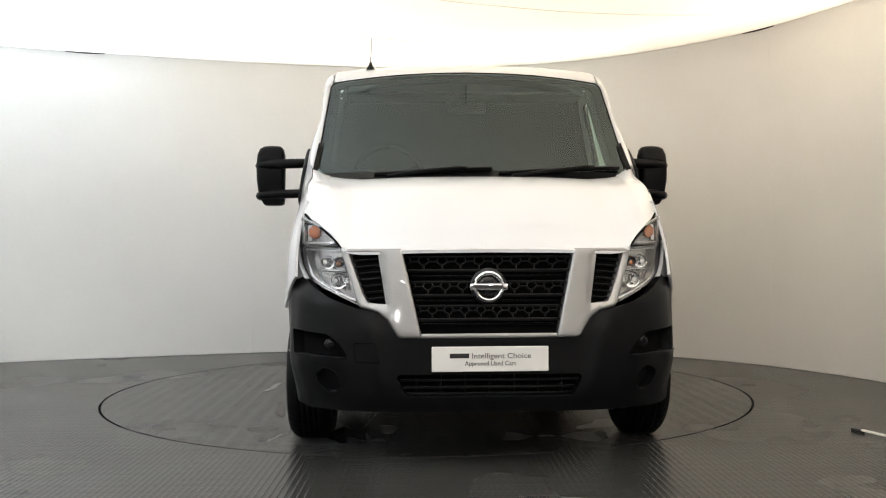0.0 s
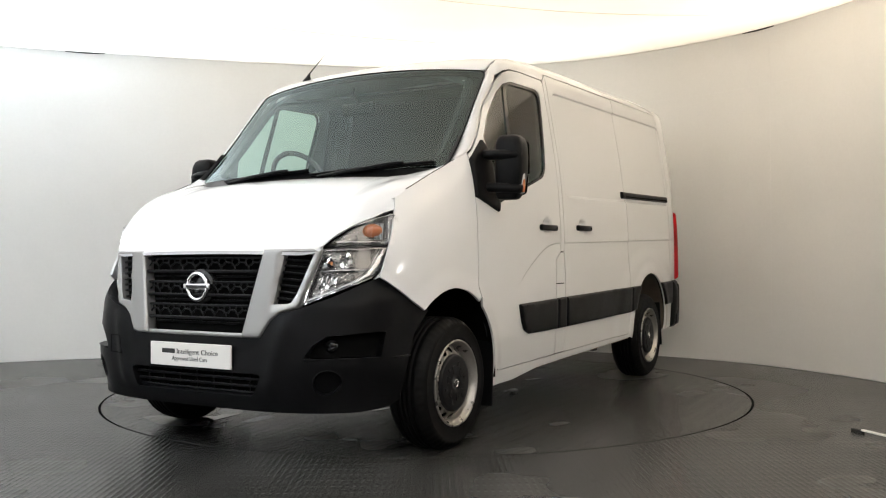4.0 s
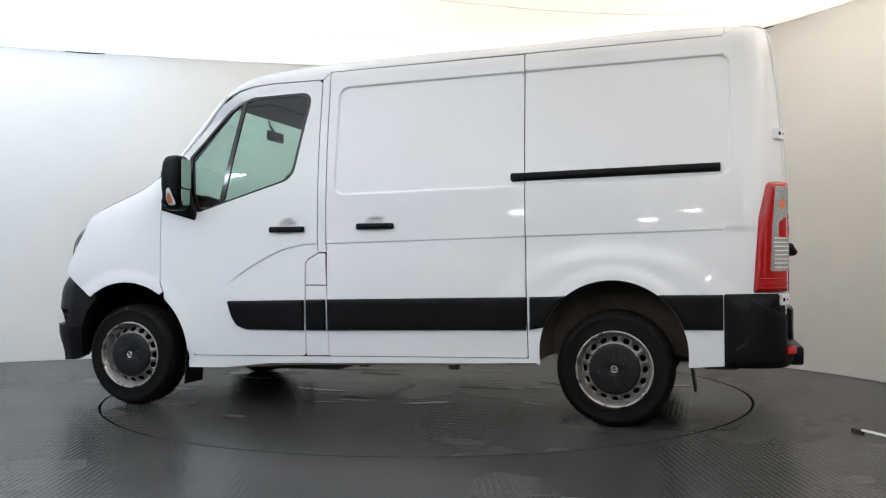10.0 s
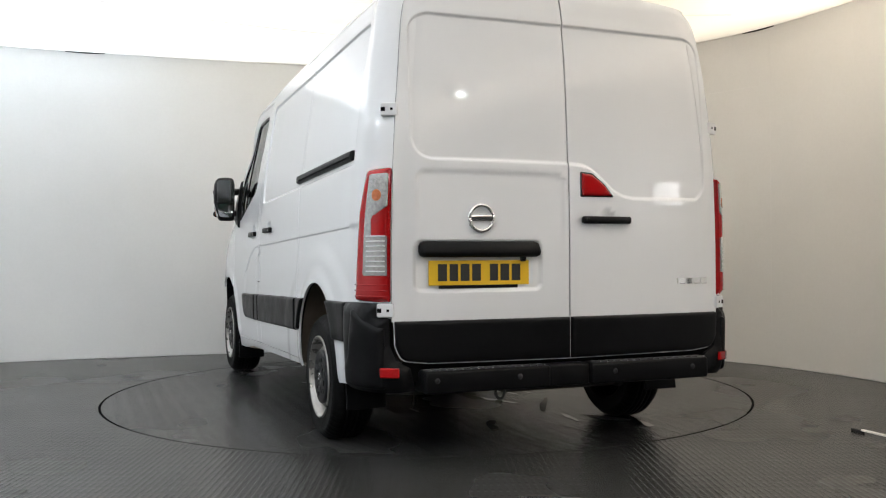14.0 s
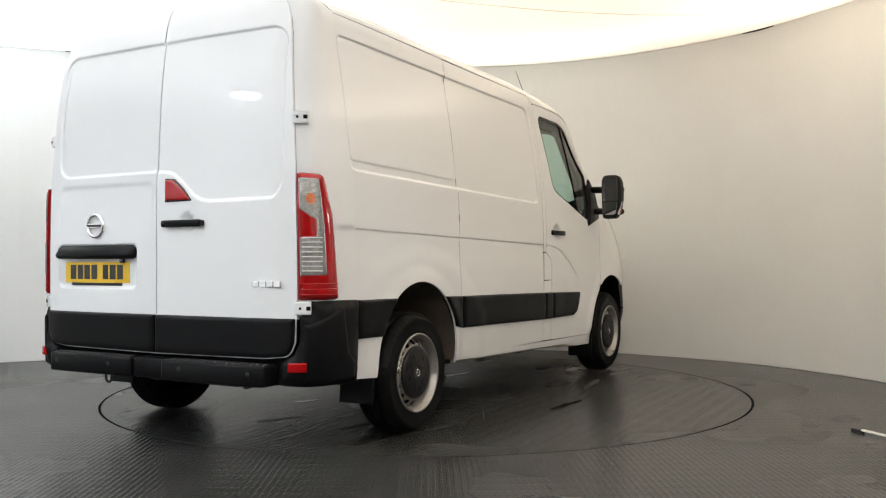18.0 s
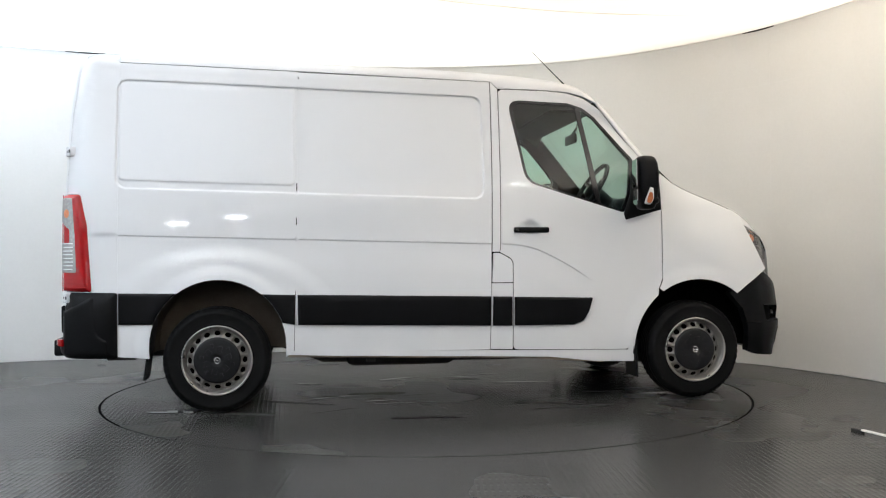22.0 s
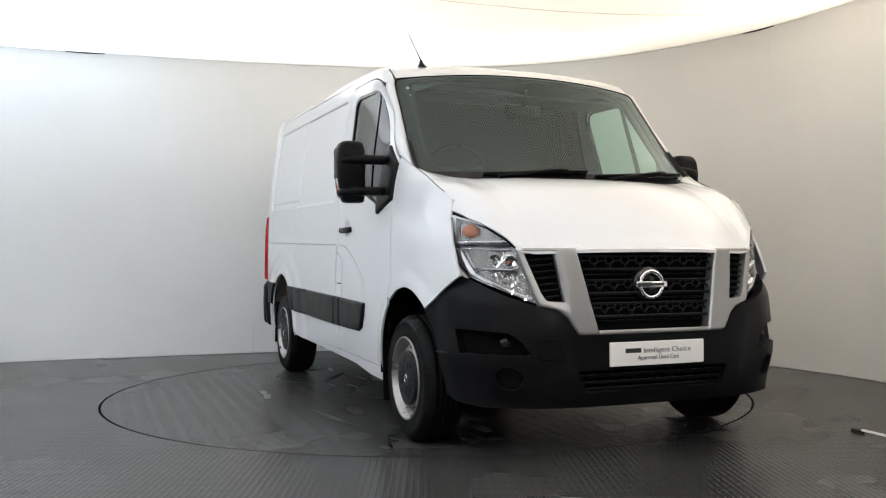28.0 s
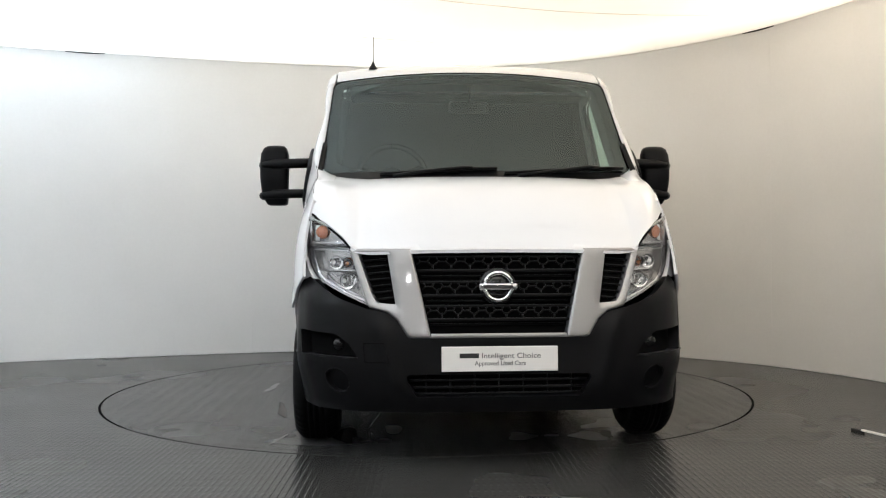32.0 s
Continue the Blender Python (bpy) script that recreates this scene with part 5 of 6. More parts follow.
# track of the sliding door
RAIL_Z = lambda x: 1.404 - (x + 1.0) * 0.0225
rail = bar_panel("door_track", rounded([(-0.985, 1.432, 0.015), (-1.02, 1.430), (-2.138, RAIL_Z(-2.138) + 0.024, 0.006), (-2.138, RAIL_Z(-2.138) - 0.024, 0.006), (-1.06, 1.384), (-0.985, 1.380, 0.02)]), 1, M_BLACK, van, 0.014, "black sliding door track", lift=0.008)
bar_panel("track_slot", [(-1.06, RAIL_Z(-1.06) - 0.004), (-2.12, RAIL_Z(-2.12) - 0.004), (-2.12, RAIL_Z(-2.12) - 0.014), (-1.06, RAIL_Z(-1.06) - 0.014)], 1, M_DARK, rail, 0.0, lift=0.0235)
# short dark seam marks on the right side
for z0, z1 in ((1.36, 1.415), (1.155, 1.20), (2.085, 2.10)):
    bar_panel("seam_mark", [(-1.088 - 0.017 * (1.4 - z0), z0), (-1.082 - 0.017 * (1.4 - z0), z0), (-1.082 - 0.017 * (1.4 - z1), z1), (-1.088 - 0.017 * (1.4 - z1), z1)], -1, M_DARK, van, 0.0, lift=0.001, depth=0.0)


# ---- back of the van ----
def add_rear_corner(sign):
    out = (-0.5, sign, 0)
    e = c_of(0.862)
    pod = [(0.0, 0.352), (0.0, 0.745), (0.13, 0.748), (c_of(0.908), 0.748), (c_of(0.905), 0.686), (c_of(0.874), 0.684), (c_of(0.872), 0.56), (c_of(0.85), 0.497), (c_of(0.79), 0.463), (c_of(0.77), 0.36), (0.30, 0.352)]
    pod_ob = panel("bumper_corner", rounded([(*p, 0.012) for p in pod]), corner(sign, 0.006), van, M_BLACK, out, 0.025, depth=0.04, puff=0.030, round_off=0.11, label="black rear bumper corner")
    bulge = rounded([(0.10, 0.50, 0.06), (0.13, 0.748 - 0.02, 0.02), (0.30, 0.64, 0.03), (e - 0.03, 0.64, 0.02), (e - 0.03, 0.37, 0.02), (0.05, 0.37, 0.02), (0.05, 0.46, 0.03)])
    panel("corner_bulge", bulge, corner(sign, 0.028), pod_ob, M_BLACK, out, 0.025, depth=0.02, puff=0.012, round_off=0.03)
    ry = [(c_of(0.897), 0.468, 0.006), (c_of(0.838), 0.468, 0.006), (c_of(0.838), 0.425, 0.006), (c_of(0.897), 0.425, 0.006)]
    panel("reflector", rounded(ry), corner(sign, 0.048), pod_ob, M_RED, out, 0.02, depth=0.01, puff=0.004, round_off=0.006, label="red reflector")
    for zc in (1.602, 0.716):
        dx, yc = float(LEAN(zc)), float(door_edge(zc)) + 0.020
        m = Matrix.Translation((-2.448 + dx, sign * yc, zc)) @ Matrix.Rotation(sign * radians(-28), 4, "Z") @ Matrix.Translation((2.49 - dx, -sign * 0.86, -zc))
        bm = bmesh.new()
        box(bm, (-2.512 + dx, sign * 0.86 - 0.038, zc - 0.030), (-2.468 + dx, sign * 0.86 + 0.038, zc + 0.030), 0.006, None)
        bmesh.ops.transform(bm, matrix=m, verts=bm.verts)
        hinge = part("hinge", bm, M_PAINT, van, "white door hinge")
        for off, w in ((-0.026, 0.010), (0.012, 0.006)):
            bm = bmesh.new()
            box(bm, (-2.5135 + dx, sign * 0.86 - sign * off - w, zc - w), (-2.500 + dx, sign * 0.86 - sign * off + w, zc + w), 0.002)
            bmesh.ops.transform(bm, matrix=m, verts=bm.verts)
            part("hinge_pocket" if off < 0 else "bolt", bm, M_DARK, hinge)


for s in (1, -1):
    add_rear_corner(s)
    low = rounded([(s * 0.004, 0.668, 0.004), (s * 0.856, 0.668, 0.004), (s * 0.852, 0.56), (s * 0.825, 0.495, 0.10), (s * 0.70, 0.482, 0.04), (s * 0.004, 0.476, 0.004)])
    panel("door_guard", low, rear(0.0), RD_L if s > 0 else RD_R, M_BLACK, (-1, 0, 0), 0.03, depth=0.03, puff=0.022, round_off=0.014, label="black plastic guard along the door's foot")
    rim = rounded([(s * 0.001, 0.67), (s * 0.859, 0.67), (s * 0.855, 0.558), (s * 0.828, 0.491, 0.10), (s * 0.70, 0.478, 0.04), (s * 0.001, 0.472)])
    panel("door_foot", rim, rear(-0.002), RD_L if s > 0 else RD_R, M_PAINT, (-1, 0, 0), 0.05, depth=0.01)

# step of the bumper
M_RIBS = material("worn_grey_plastic", (0.10, 0.10, 0.10), 0.5, vary=0.3)
rb = tagged(new("rear_bumper"), "black plastic rear bumper with a ribbed step")
rb.parent, rb.location = van, OFFSET
for y0, y1, x in ((0.13, 0.745, -2.565), (-0.085, 0.13, -2.545), (-0.745, -0.085, -2.565)):
    bm = bmesh.new()
    box(bm, (x, y0 + 0.001, 0.352), (-2.42, y1 - 0.001, 0.452), 0.012)
    part("bumper_beam", bm, M_BLACK, rb, "", True)
for i in range(40):
    y = -0.72 + i * 0.0369
    if -0.10 < y < 0.14:
        continue
    bm = bmesh.new()
    box(bm, (-2.552, y - 0.006, 0.449), (-2.497, y + 0.006, 0.457), 0.0, Matrix.Translation((-2.525, y, 0)) @ Matrix.Rotation(radians(20), 4, "Z") @ Matrix.Translation((2.525, -y, 0)))
    part("step_rib", bm, M_RIBS, rb)
for y in (0.69, 0.29, -0.21, -0.65):
    vs, fs = lathe([(0.001, 0.0), (0.011, 0.0), (0.0125, 0.003), (0.013, 0.008)], 16, "x")
    mesh_object("sensor", [(v[0] - 2.569, v[1] + y, v[2] + 0.41) for v in vs], fs, M_GREY, rb)
ringp = [(-2.50 + 0 * a, 0.36 + 0.022 * math.cos(a), 0.335 + 0.03 * math.sin(a)) for a in np.linspace(0, 2 * math.pi, 17)]
mesh_object("towing_eye", *tube(ringp, 0.007, 8), M_GREY, rb, "dark steel towing eye")

# furniture of the back doors
def rear_x(y, z):
    return float(rear()(np.float64(y), np.float64(z))[0])


px = rear_x(0.455, 0.9)
bm = bmesh.new()
box(bm, (px - 0.008, 0.209, 0.823), (px - 0.001, 0.703, 0.934), 0.002)
rplate = part("number_plate", bm, M_PLATEYELLOW, RD_L, "yellow rear number plate with dark bars")
x0 = 0.66
for wv in (0.050, 0.047, 0.050, 0.050, -1, 0.047, 0.051, 0.050):
    if wv < 0:
        x0 -= 0.032
        continue
    bm = bmesh.new()
    box(bm, (px - 0.0095, x0 - wv * 0.86, 0.842), (px - 0.0075, x0, 0.918), 0.0)
    part("bar", bm, M_PRINT, rplate)
    x0 -= wv + 0.006
boxed("plate_strip", (px - 0.006, 0.265, 0.808), (px - 0.001, 0.655, 0.826), M_GLOSSBLACK, RD_L, 0.002)
bm = bmesh.new()
box(bm, (px - 0.050, 0.156, 0.948), (px + 0.02, 0.750, 1.020), 0.024)
for q in bm.verts:
    if q.co.z > 0.99 and q.co.x < px - 0.02:
        q.co.x += 0.016
garn = part("plate_lamp_housing", bm, M_BLACK, RD_L, "black plate lamp housing", True)
bm = bmesh.new()
box(bm, (px - 0.03, 0.232, 0.928), (px - 0.012, 0.258, 0.952), 0.004)
part("camera_pod", bm, M_GLOSSBLACK, garn)


def badge(parent, x, y, z, r, sg, wide):
    """A chrome ring crossed by a bar with a plain dark stripe."""
    vs, fs = [], []
    path = [(x, y + r * math.cos(a), z + r * math.sin(a)) for a in np.linspace(0, 2 * math.pi, 41)]
    vs, fs = tube(path, r * 0.17, 12)
    b = mesh_object("badge", vs, fs, M_CHROME, parent, "chrome ring badge with a bar")
    bm = bmesh.new()
    box(bm, (x - 0.008, y - wide / 2, z - r * 0.24), (x + 0.010 if sg > 0 else x + 0.008, y + wide / 2, z + r * 0.24), 0.005)
    bar = part("badge_bar", bm, M_CHROME, b, "", True)
    bm = bmesh.new()
    box(bm, (x + sg * 0.0085, y - wide * 0.38, z - r * 0.10), (x + sg * 0.0108, y + wide * 0.38, z + r * 0.10), 0.0) if sg > 0 else box(bm, (x - 0.0095, y - wide * 0.38, z - r * 0.10), (x - 0.0075, y + wide * 0.38, z + r * 0.10), 0.0)
    part("badge_stripe", bm, M_PRINT, b)
    return b


badge(RD_L, rear_x(0.45, 1.125) - 0.008, 0.452, 1.124, 0.058, -1, 0.135)
l3 = panel("brake_light", rounded([(-0.060, 1.350, 0.008), (-0.125, 1.345, 0.03), (-0.19, 1.295), (-0.245, 1.232, 0.006), (-0.060, 1.230, 0.008)]), rear(0.0), RD_R, M_GLOSSBLACK, (-1, 0, 0), 0.02, depth=0.02, puff=0.006, round_off=0.006, label="red high brake light")
panel("red_lens", rounded([(-0.066, 1.343, 0.006), (-0.122, 1.338, 0.025), (-0.186, 1.290), (-0.233, 1.238, 0.005), (-0.066, 1.237, 0.006)]), rear(0.005), l3, M_RED, (-1, 0, 0), 0.02, depth=0.01, puff=0.008, round_off=0.012)
hx = rear_x(-0.30, 1.12)
bm = bmesh.new()
box(bm, (hx - 0.034, -0.325, 1.104), (hx - 0.010, -0.059, 1.139), 0.010)
rh = part("door_handle", bm, M_BLACK, RD_R, "black door handle", True)
for y in (-0.312, -0.078):
    boxed("handle_foot", (hx - 0.02, y - 0.012, 1.108), (hx + 0.01, y + 0.012, 1.135), M_BLACK, rh)
vs, fs = lathe([(0.001, 0.0), (0.010, 0.0), (0.011, 0.004)], 16, "x")
mesh_object("lock", [(v[0] + hx - 0.0355, v[1] - 0.08, v[2] + 1.122) for v in vs], fs, M_GLOSSBLACK, rh)
nx = rear_x(-0.69, 0.826) - 0.004
script = tagged(new("model_script"), "chrome lettering drawn as plain bars")
script.parent = RD_R
for i in range(5):
    bm = bmesh.new()
    box(bm, (nx, -0.582 - i * 0.043 - 0.036, 0.812), (nx + 0.006, -0.582 - i * 0.043, 0.842), 0.002)
    part("bar", bm, M_CHROME, script)

# ---- front of the van ----


def on_front(y, z, add=0.0):
    p = nose(add, 0.5)(np.float64(s_of(y)), np.float64(z))
    return [float(c) for c in p]


def strip(name, pts, r, parent, mat, add=0.0, n=6):
    """A bar along points (y, z) of the nose."""
    vs, fs = tube([on_front(y, z, add) for y, z in pts], r, n)
    return mesh_object(name, vs, fs, mat, parent)


for zt, zb in ((0.950, 0.888), (0.836, 0.776), (0.728, 0.668)):
    half = lambda z: 0.308 + (z - 0.61) * 0.225
    strip("mesh_bar", [(y, zt) for y in np.linspace(-half(zt), half(zt), 15)], 0.007, grille, M_MESH, -0.020)
    strip("mesh_bar", [(y, zb) for y in np.linspace(-half(zb), half(zb), 15)], 0.008, grille, M_MESH, -0.012)
    zm, n = (zt + zb) / 2, 9
    w = 2 * half(zm) / n
    zig = []
    for i in range(n):
        y0 = -half(zm) + i * w
        zig += [(y0 + 0.12 * w, zm - 0.004), (y0 + 0.30 * w, zm + 0.010), (y0 + 0.70 * w, zm + 0.010), (y0 + 0.88 * w, zm - 0.004)]
    strip("mesh_web", zig, 0.0045, grille, M_MESH, -0.016)
    for i in range(n + 1):
        y0 = -half(zm) + i * w
        if abs(y0) < half(zb):
            strip("mesh_rib", [(y0, zm - 0.003), (y0, zb)], 0.004, grille, M_MESH, -0.016)
        if i < n:
            for q in (0.30, 0.70):
                strip("mesh_rib", [(y0 + q * w, zm + 0.009), (y0 + q * w - (0.12 if q < 0.5 else -0.12) * w, zt)], 0.004, grille, M_MESH, -0.018)
for z in (0.862, 0.750, 0.645, 0.968):
    strip("louvre", [(y, z) for y in np.linspace(-0.30 - (z - 0.61) * 0.2, 0.30 + (z - 0.61) * 0.2, 9)], 0.006, grille, M_BLACK, -0.045)
vs, fs = lathe([(0.001, 0.012), (0.078, 0.012), (0.086, 0.004), (0.09, -0.03)], 36, "x")
bx = on_front(0, 0.815)[0]
mesh_object("badge_dish", [(v[0] + bx - 0.022, v[1], v[2] + 0.815) for v in vs], fs, M_GLOSSBLACK, grille)
badge(grille, bx + 0.002, 0.0, 0.815, 0.062, 1, 0.172)
for sg in (1, -1):
    for i in range(7):
        z = 0.768 + i * 0.029
        k = (z - 0.74) / 0.226
        y0, y1 = 0.462 + 0.036 * k + 0.003, 0.553 + 0.079 * k - 0.004
        strip("vent_slat", [(sg * y, z - 0.01 * (y - y0) / (y1 - y0)) for y in np.linspace(y0, y1, 5)], 0.006, grille, M_BLACK, -0.018)

# lower intake
for z in (0.398, 0.366, 0.338):
    q = (z - 0.325) / 0.1
    pts = [(y, z) for y in np.linspace(-0.37 - 0.05 * q, 0.37 + 0.05 * q, 13)]
    vs, fs = tube([[float(c) for c in nose(-0.028)(np.float64(s_of(y)), np.float64(zz))] for y, zz in pts], 0.007, 6)
    mesh_object("intake_bar", vs, fs, M_BLACK, bumper)
for y in np.linspace(-0.33, 0.33, 7):
    vs, fs = tube([[float(c) for c in nose(-0.034)(np.float64(s_of(y)), np.float64(zz))] for zz in (0.328, 0.375, 0.422)], 0.004, 6)
    mesh_object("intake_rib", vs, fs, M_BLACK, bumper)
for sg in (1, -1):
    # fog lamp cover ring, lip of the slot, towing cover seam
    c = [[float(q) for q in nose(0.0)(np.float64(sg * s_of(0.718) + 0.060 * math.cos(a)), np.float64(0.396 + 0.056 * math.sin(a)))] for a in np.linspace(0, 2 * math.pi, 33)]
    mesh_object("fog_ring", *tube(c, 0.003, 6), M_BLACK, bumper)
    c = [[float(q) for q in nose(0.001)(np.float64(sg * s_of(y)), np.float64(z))] for y, z in ((0.945, 0.500), (0.90, 0.499), (0.768, 0.503), (0.66, 0.499), (0.625, 0.500))]
    mesh_object("slot_lip", *tube(c, 0.005, 6), M_BLACK, bumper)
    p = nose(-0.04)(np.float64(sg * s_of(0.715)), np.float64(0.556))
    vs, fs = lathe([(0.001, 0.0), (0.02, -0.002), (0.030, -0.010), (0.031, -0.03)], 20, "x")
    mesh_object("daylight_lamp", [(v[0] + float(p[0]) + 0.004, v[1] + float(p[1]), v[2] + float(p[2])) for v in vs], fs, M_GLOSSBLACK, bumper)
cover = [[float(q) for q in nose(0.001)(np.float64(s_of(y)), np.float64(z))] for y, z in ((-0.599, 0.565), (-0.509, 0.567), (-0.488, 0.480), (-0.594, 0.482), (-0.599, 0.565))]
mesh_object("cover_seam", *tube(cover, 0.002, 5), M_DARK, bumper)

# front plate
bm = bmesh.new()
box(bm, (2.368, -0.26, 0.440), (2.380, 0.26, 0.551), 0.003)
fplate = part("show_plate", bm, M_PLATEWHITE, van, "white show plate with two lines of print")
boxed("plate_holder", (2.33, -0.20, 0.455), (2.369, 0.20, 0.54), M_BLACK, fplate)


def lettering(text, size, y, z, x, parent, mat):
    c = bpy.data.curves.new("text", "FONT")
    c.body, c.size, c.align_x, c.align_y, c.extrude = text, size, "LEFT", "CENTER", 0.0006
    tmp = bpy.data.objects.new("text", c)
    me = bpy.data.meshes.new_from_object(tmp)
    bpy.data.objects.remove(tmp)
    me.materials.append(mat)
    ob = new("print", me)
    ob.parent = parent
    w = max(v.co.x for v in me.vertices) - min(v.co.x for v in me.vertices)
    ob.matrix_local = Matrix.Translation((x, y, z)) @ Matrix(((0, 0, 1, 0), (1, 0, 0, 0), (0, 1, 0, 0), (0, 0, 0, 1)))
    return ob, w


t1, w1 = lettering("Intelligent Choice", 0.0335, -0.083, 0.509, 2.3808, fplate, M_PRINT)
t1.scale = (0.262 / w1, 1, 1)
t2, w2 = lettering("Approved Used Cars", 0.0285, -0.113, 0.476, 2.3808, fplate, M_PRINT)
t2.scale = (0.228 / w2, 1, 1)
boxed("bar", (2.379, -0.180, 0.500), (2.3812, -0.094, 0.521), M_PRINT, fplate, 0.0)


# inside of the headlamps
def add_headlamp(sg, lamp):
    def pt(y, z, add):
        return Vector([float(c) for c in nose(add, 0.3)(np.float64(sg * s_of(y)), np.float64(z))])

    def bowl(name, y, z, r, mat, add=-0.040):
        c = pt(y, z, add)
        vs, fs = lathe([(0.001, 0.0), (0.3 * r, 0.004), (0.7 * r, 0.016), (r, 0.036), (r * 1.06, 0.036)], 28, "x")
        return mesh_object(name, [(v[0] + c.x, v[1] + c.y, v[2] + c.z) for v in vs], fs, mat, lamp)

    def ball(name, y, z, r, mat, add):
        c = pt(y, z, add)
        bm = bmesh.new()
        bmesh.ops.create_uvsphere(bm, u_segments=14, v_segments=10, radius=r, matrix=Matrix.Translation(c))
        part(name, bm, mat, lamp, "", True)

    def loop(pts):
        return [(sg * s_of(y), z) for y, z in pts]

    up_out = [(0.887, 1.150), (0.815, 1.118), (0.757, 1.080), (0.705, 1.036), (0.684, 1.008), (0.886, 1.014)]
    up_in = [(0.876, 1.133), (0.812, 1.104), (0.758, 1.068), (0.712, 1.022), (0.879, 1.024)]
    low_out = [(0.884, 0.999), (0.668, 0.985), (0.588, 0.735), (0.69, 0.779), (0.80, 0.832), (0.842, 0.864), (0.870, 0.915)]
    low_in = [(0.868, 0.988), (0.676, 0.977), (0.608, 0.760), (0.70, 0.796), (0.79, 0.842), (0.824, 0.872), (0.846, 0.920)]
    panel("lamp_frame", loop(low_out), nose(-0.018, 0.3), lamp, M_LAMPFRAME, (1, 0, 0), 0.02, [loop(low_in)], depth=0.035, puff=0.006, round_off=0.012)
    panel("lamp_frame", loop(up_out), nose(-0.016, 0.3), lamp, M_LAMPFRAME, (1, 0, 0), 0.02, [loop(up_in)], depth=0.03, puff=0.004, round_off=0.01)
    panel("reflector", loop(low_in), nose(-0.052, 0.3), lamp, M_FACET, (1, 0, 0), 0.03, depth=0.0)
    panel("reflector", loop(up_in), nose(-0.044, 0.3), lamp, M_FACET, (1, 0, 0), 0.03, depth=0.0)
    panel("indicator", loop([(0.838 + 0.030 * math.cos(a), 1.072 + 0.032 * math.sin(a)) for a in np.linspace(0, 2 * math.pi, 17)[:-1]]), nose(-0.036, 0.3), lamp, M_ORANGE, (1, 0, 0), 0.02, depth=0.004, puff=0.012, round_off=0.02, label="orange indicator bulb")
    vs, fs = tube([pt(y, z, -0.010) for y, z in ((0.676, 0.998), (0.74, 1.002), (0.82, 1.006), (0.892, 1.008))], 0.006, 8)
    mesh_object("lamp_divider", vs, fs, M_GLOSSBLACK, lamp)
    vs, fs = tube([pt(y, z, -0.024) for y, z in ((0.832, 0.893), (0.74, 0.890), (0.655, 0.885))], 0.007, 8)
    mesh_object("lamp_shelf", vs, fs, M_LAMPFRAME, lamp)
    bowl("reflector_bowl", 0.770, 0.928, 0.030, M_CHROME, -0.052)
    bowl("reflector_bowl", 0.705, 0.926, 0.026, M_DARKCHROME, -0.052)
    bowl("reflector_bowl", 0.715, 0.842, 0.036, M_CHROME, -0.056)
    for y, z in ((0.770, 0.928), (0.715, 0.842)):
        ball("bulb", y, z, 0.011, M_WHITELENS, -0.030)
    ball("bulb", 0.702, 0.922, 0.009, M_ORANGE, -0.034)
    for i in range(7):
        y = 0.655 + 0.022 * i
        vs, fs = tube([pt(y, 0.800 + 0.012 * i, -0.044), pt(y + 0.012, 0.872, -0.044)], 0.0035, 6)
        mesh_object("lamp_rib", vs, fs, M_CHROME, lamp)
    for i in range(6):
        y = 0.858 + 0.004 * i
        vs, fs = tube([pt(y - 0.012, 1.030, -0.030), pt(y - 0.012, 1.105, -0.030)], 0.002, 6)
        mesh_object("lamp_rib", vs, fs, M_WHITELENS, lamp)
    ring = loop([(0.890, 1.148), (0.82, 1.119), (0.76, 1.081), (0.70, 1.032), (0.668, 0.985), (0.596, 0.744), (0.586, 0.731), (0.69, 0.777), (0.80, 0.830), (0.845, 0.860), (0.875, 0.907), (0.893, 0.96), (0.902, 1.06)])
    mid = np.mean(ring, axis=0)
    panel("lamp_rim", ring, nose(-0.012, 0.35), lamp, M_LAMPFRAME, (1, 0, 0), 0.03, [[tuple(mid + (np.array(p) - mid) * 0.965) for p in ring]], depth=0.05)


for ob in [o for o in van.children if o.name.startswith("headlamp")]:
    sg = 1 if ob.data.vertices[0].co.y > 0 else -1
    add_headlamp(sg, ob)


# wipers and scuttle
def screen_pt(u, w, up=0.0):
    p = Vector([float(c) for c in screen(np.float64(u), np.float64(w))])
    return p + Vector((0.69, 0, 0.72)) * up


cowl_rows = []
for u in np.linspace(-1.0, 1.0, 25):
    a = screen_pt(u, 0.075, 0.003)
    b = screen_pt(u, 0.0, 0.006)
    c = Vector((b.x + 0.02, b.y, b.z - 0.012))
    cowl_rows.append([a, b, c])
loft("scuttle", cowl_rows, M_BLACK, van, facing=(0.6, 0, 1), thick=0.004)
for sg in (1, -1):
    rows = []
    for w in np.linspace(0.0, 0.36, 9):
        k = max(0.0, (w - 0.13) / 0.87)
        zz = 1.455 + k * 0.52
        xx = float(np.interp(zz, [1.455, 1.496, 1.518, 1.650, 1.777], [1.40, 1.318, 1.281, 1.163, 1.060]))
        a = screen_pt(sg * 1.0, w, 0.010)
        b0 = Vector((xx, sg * float(width(xx, zz, sg > 0)), zz)) - screen_pt(sg * 1.0, max(w, 0.13))
        f = 0.22 * (1 - w / 0.36)
        rows.append([screen_pt(sg * 0.985, w, 0.010), a, a + b0 * f * 0.5 + Vector((0.008, sg * 0.010, 0.004)), a + b0 * f + Vector((0.006, sg * 0.006, 0.0))])
    loft("scuttle_corner", rows, M_BLACK, van, facing=(0.6, sg, 0.5), thick=0.004)
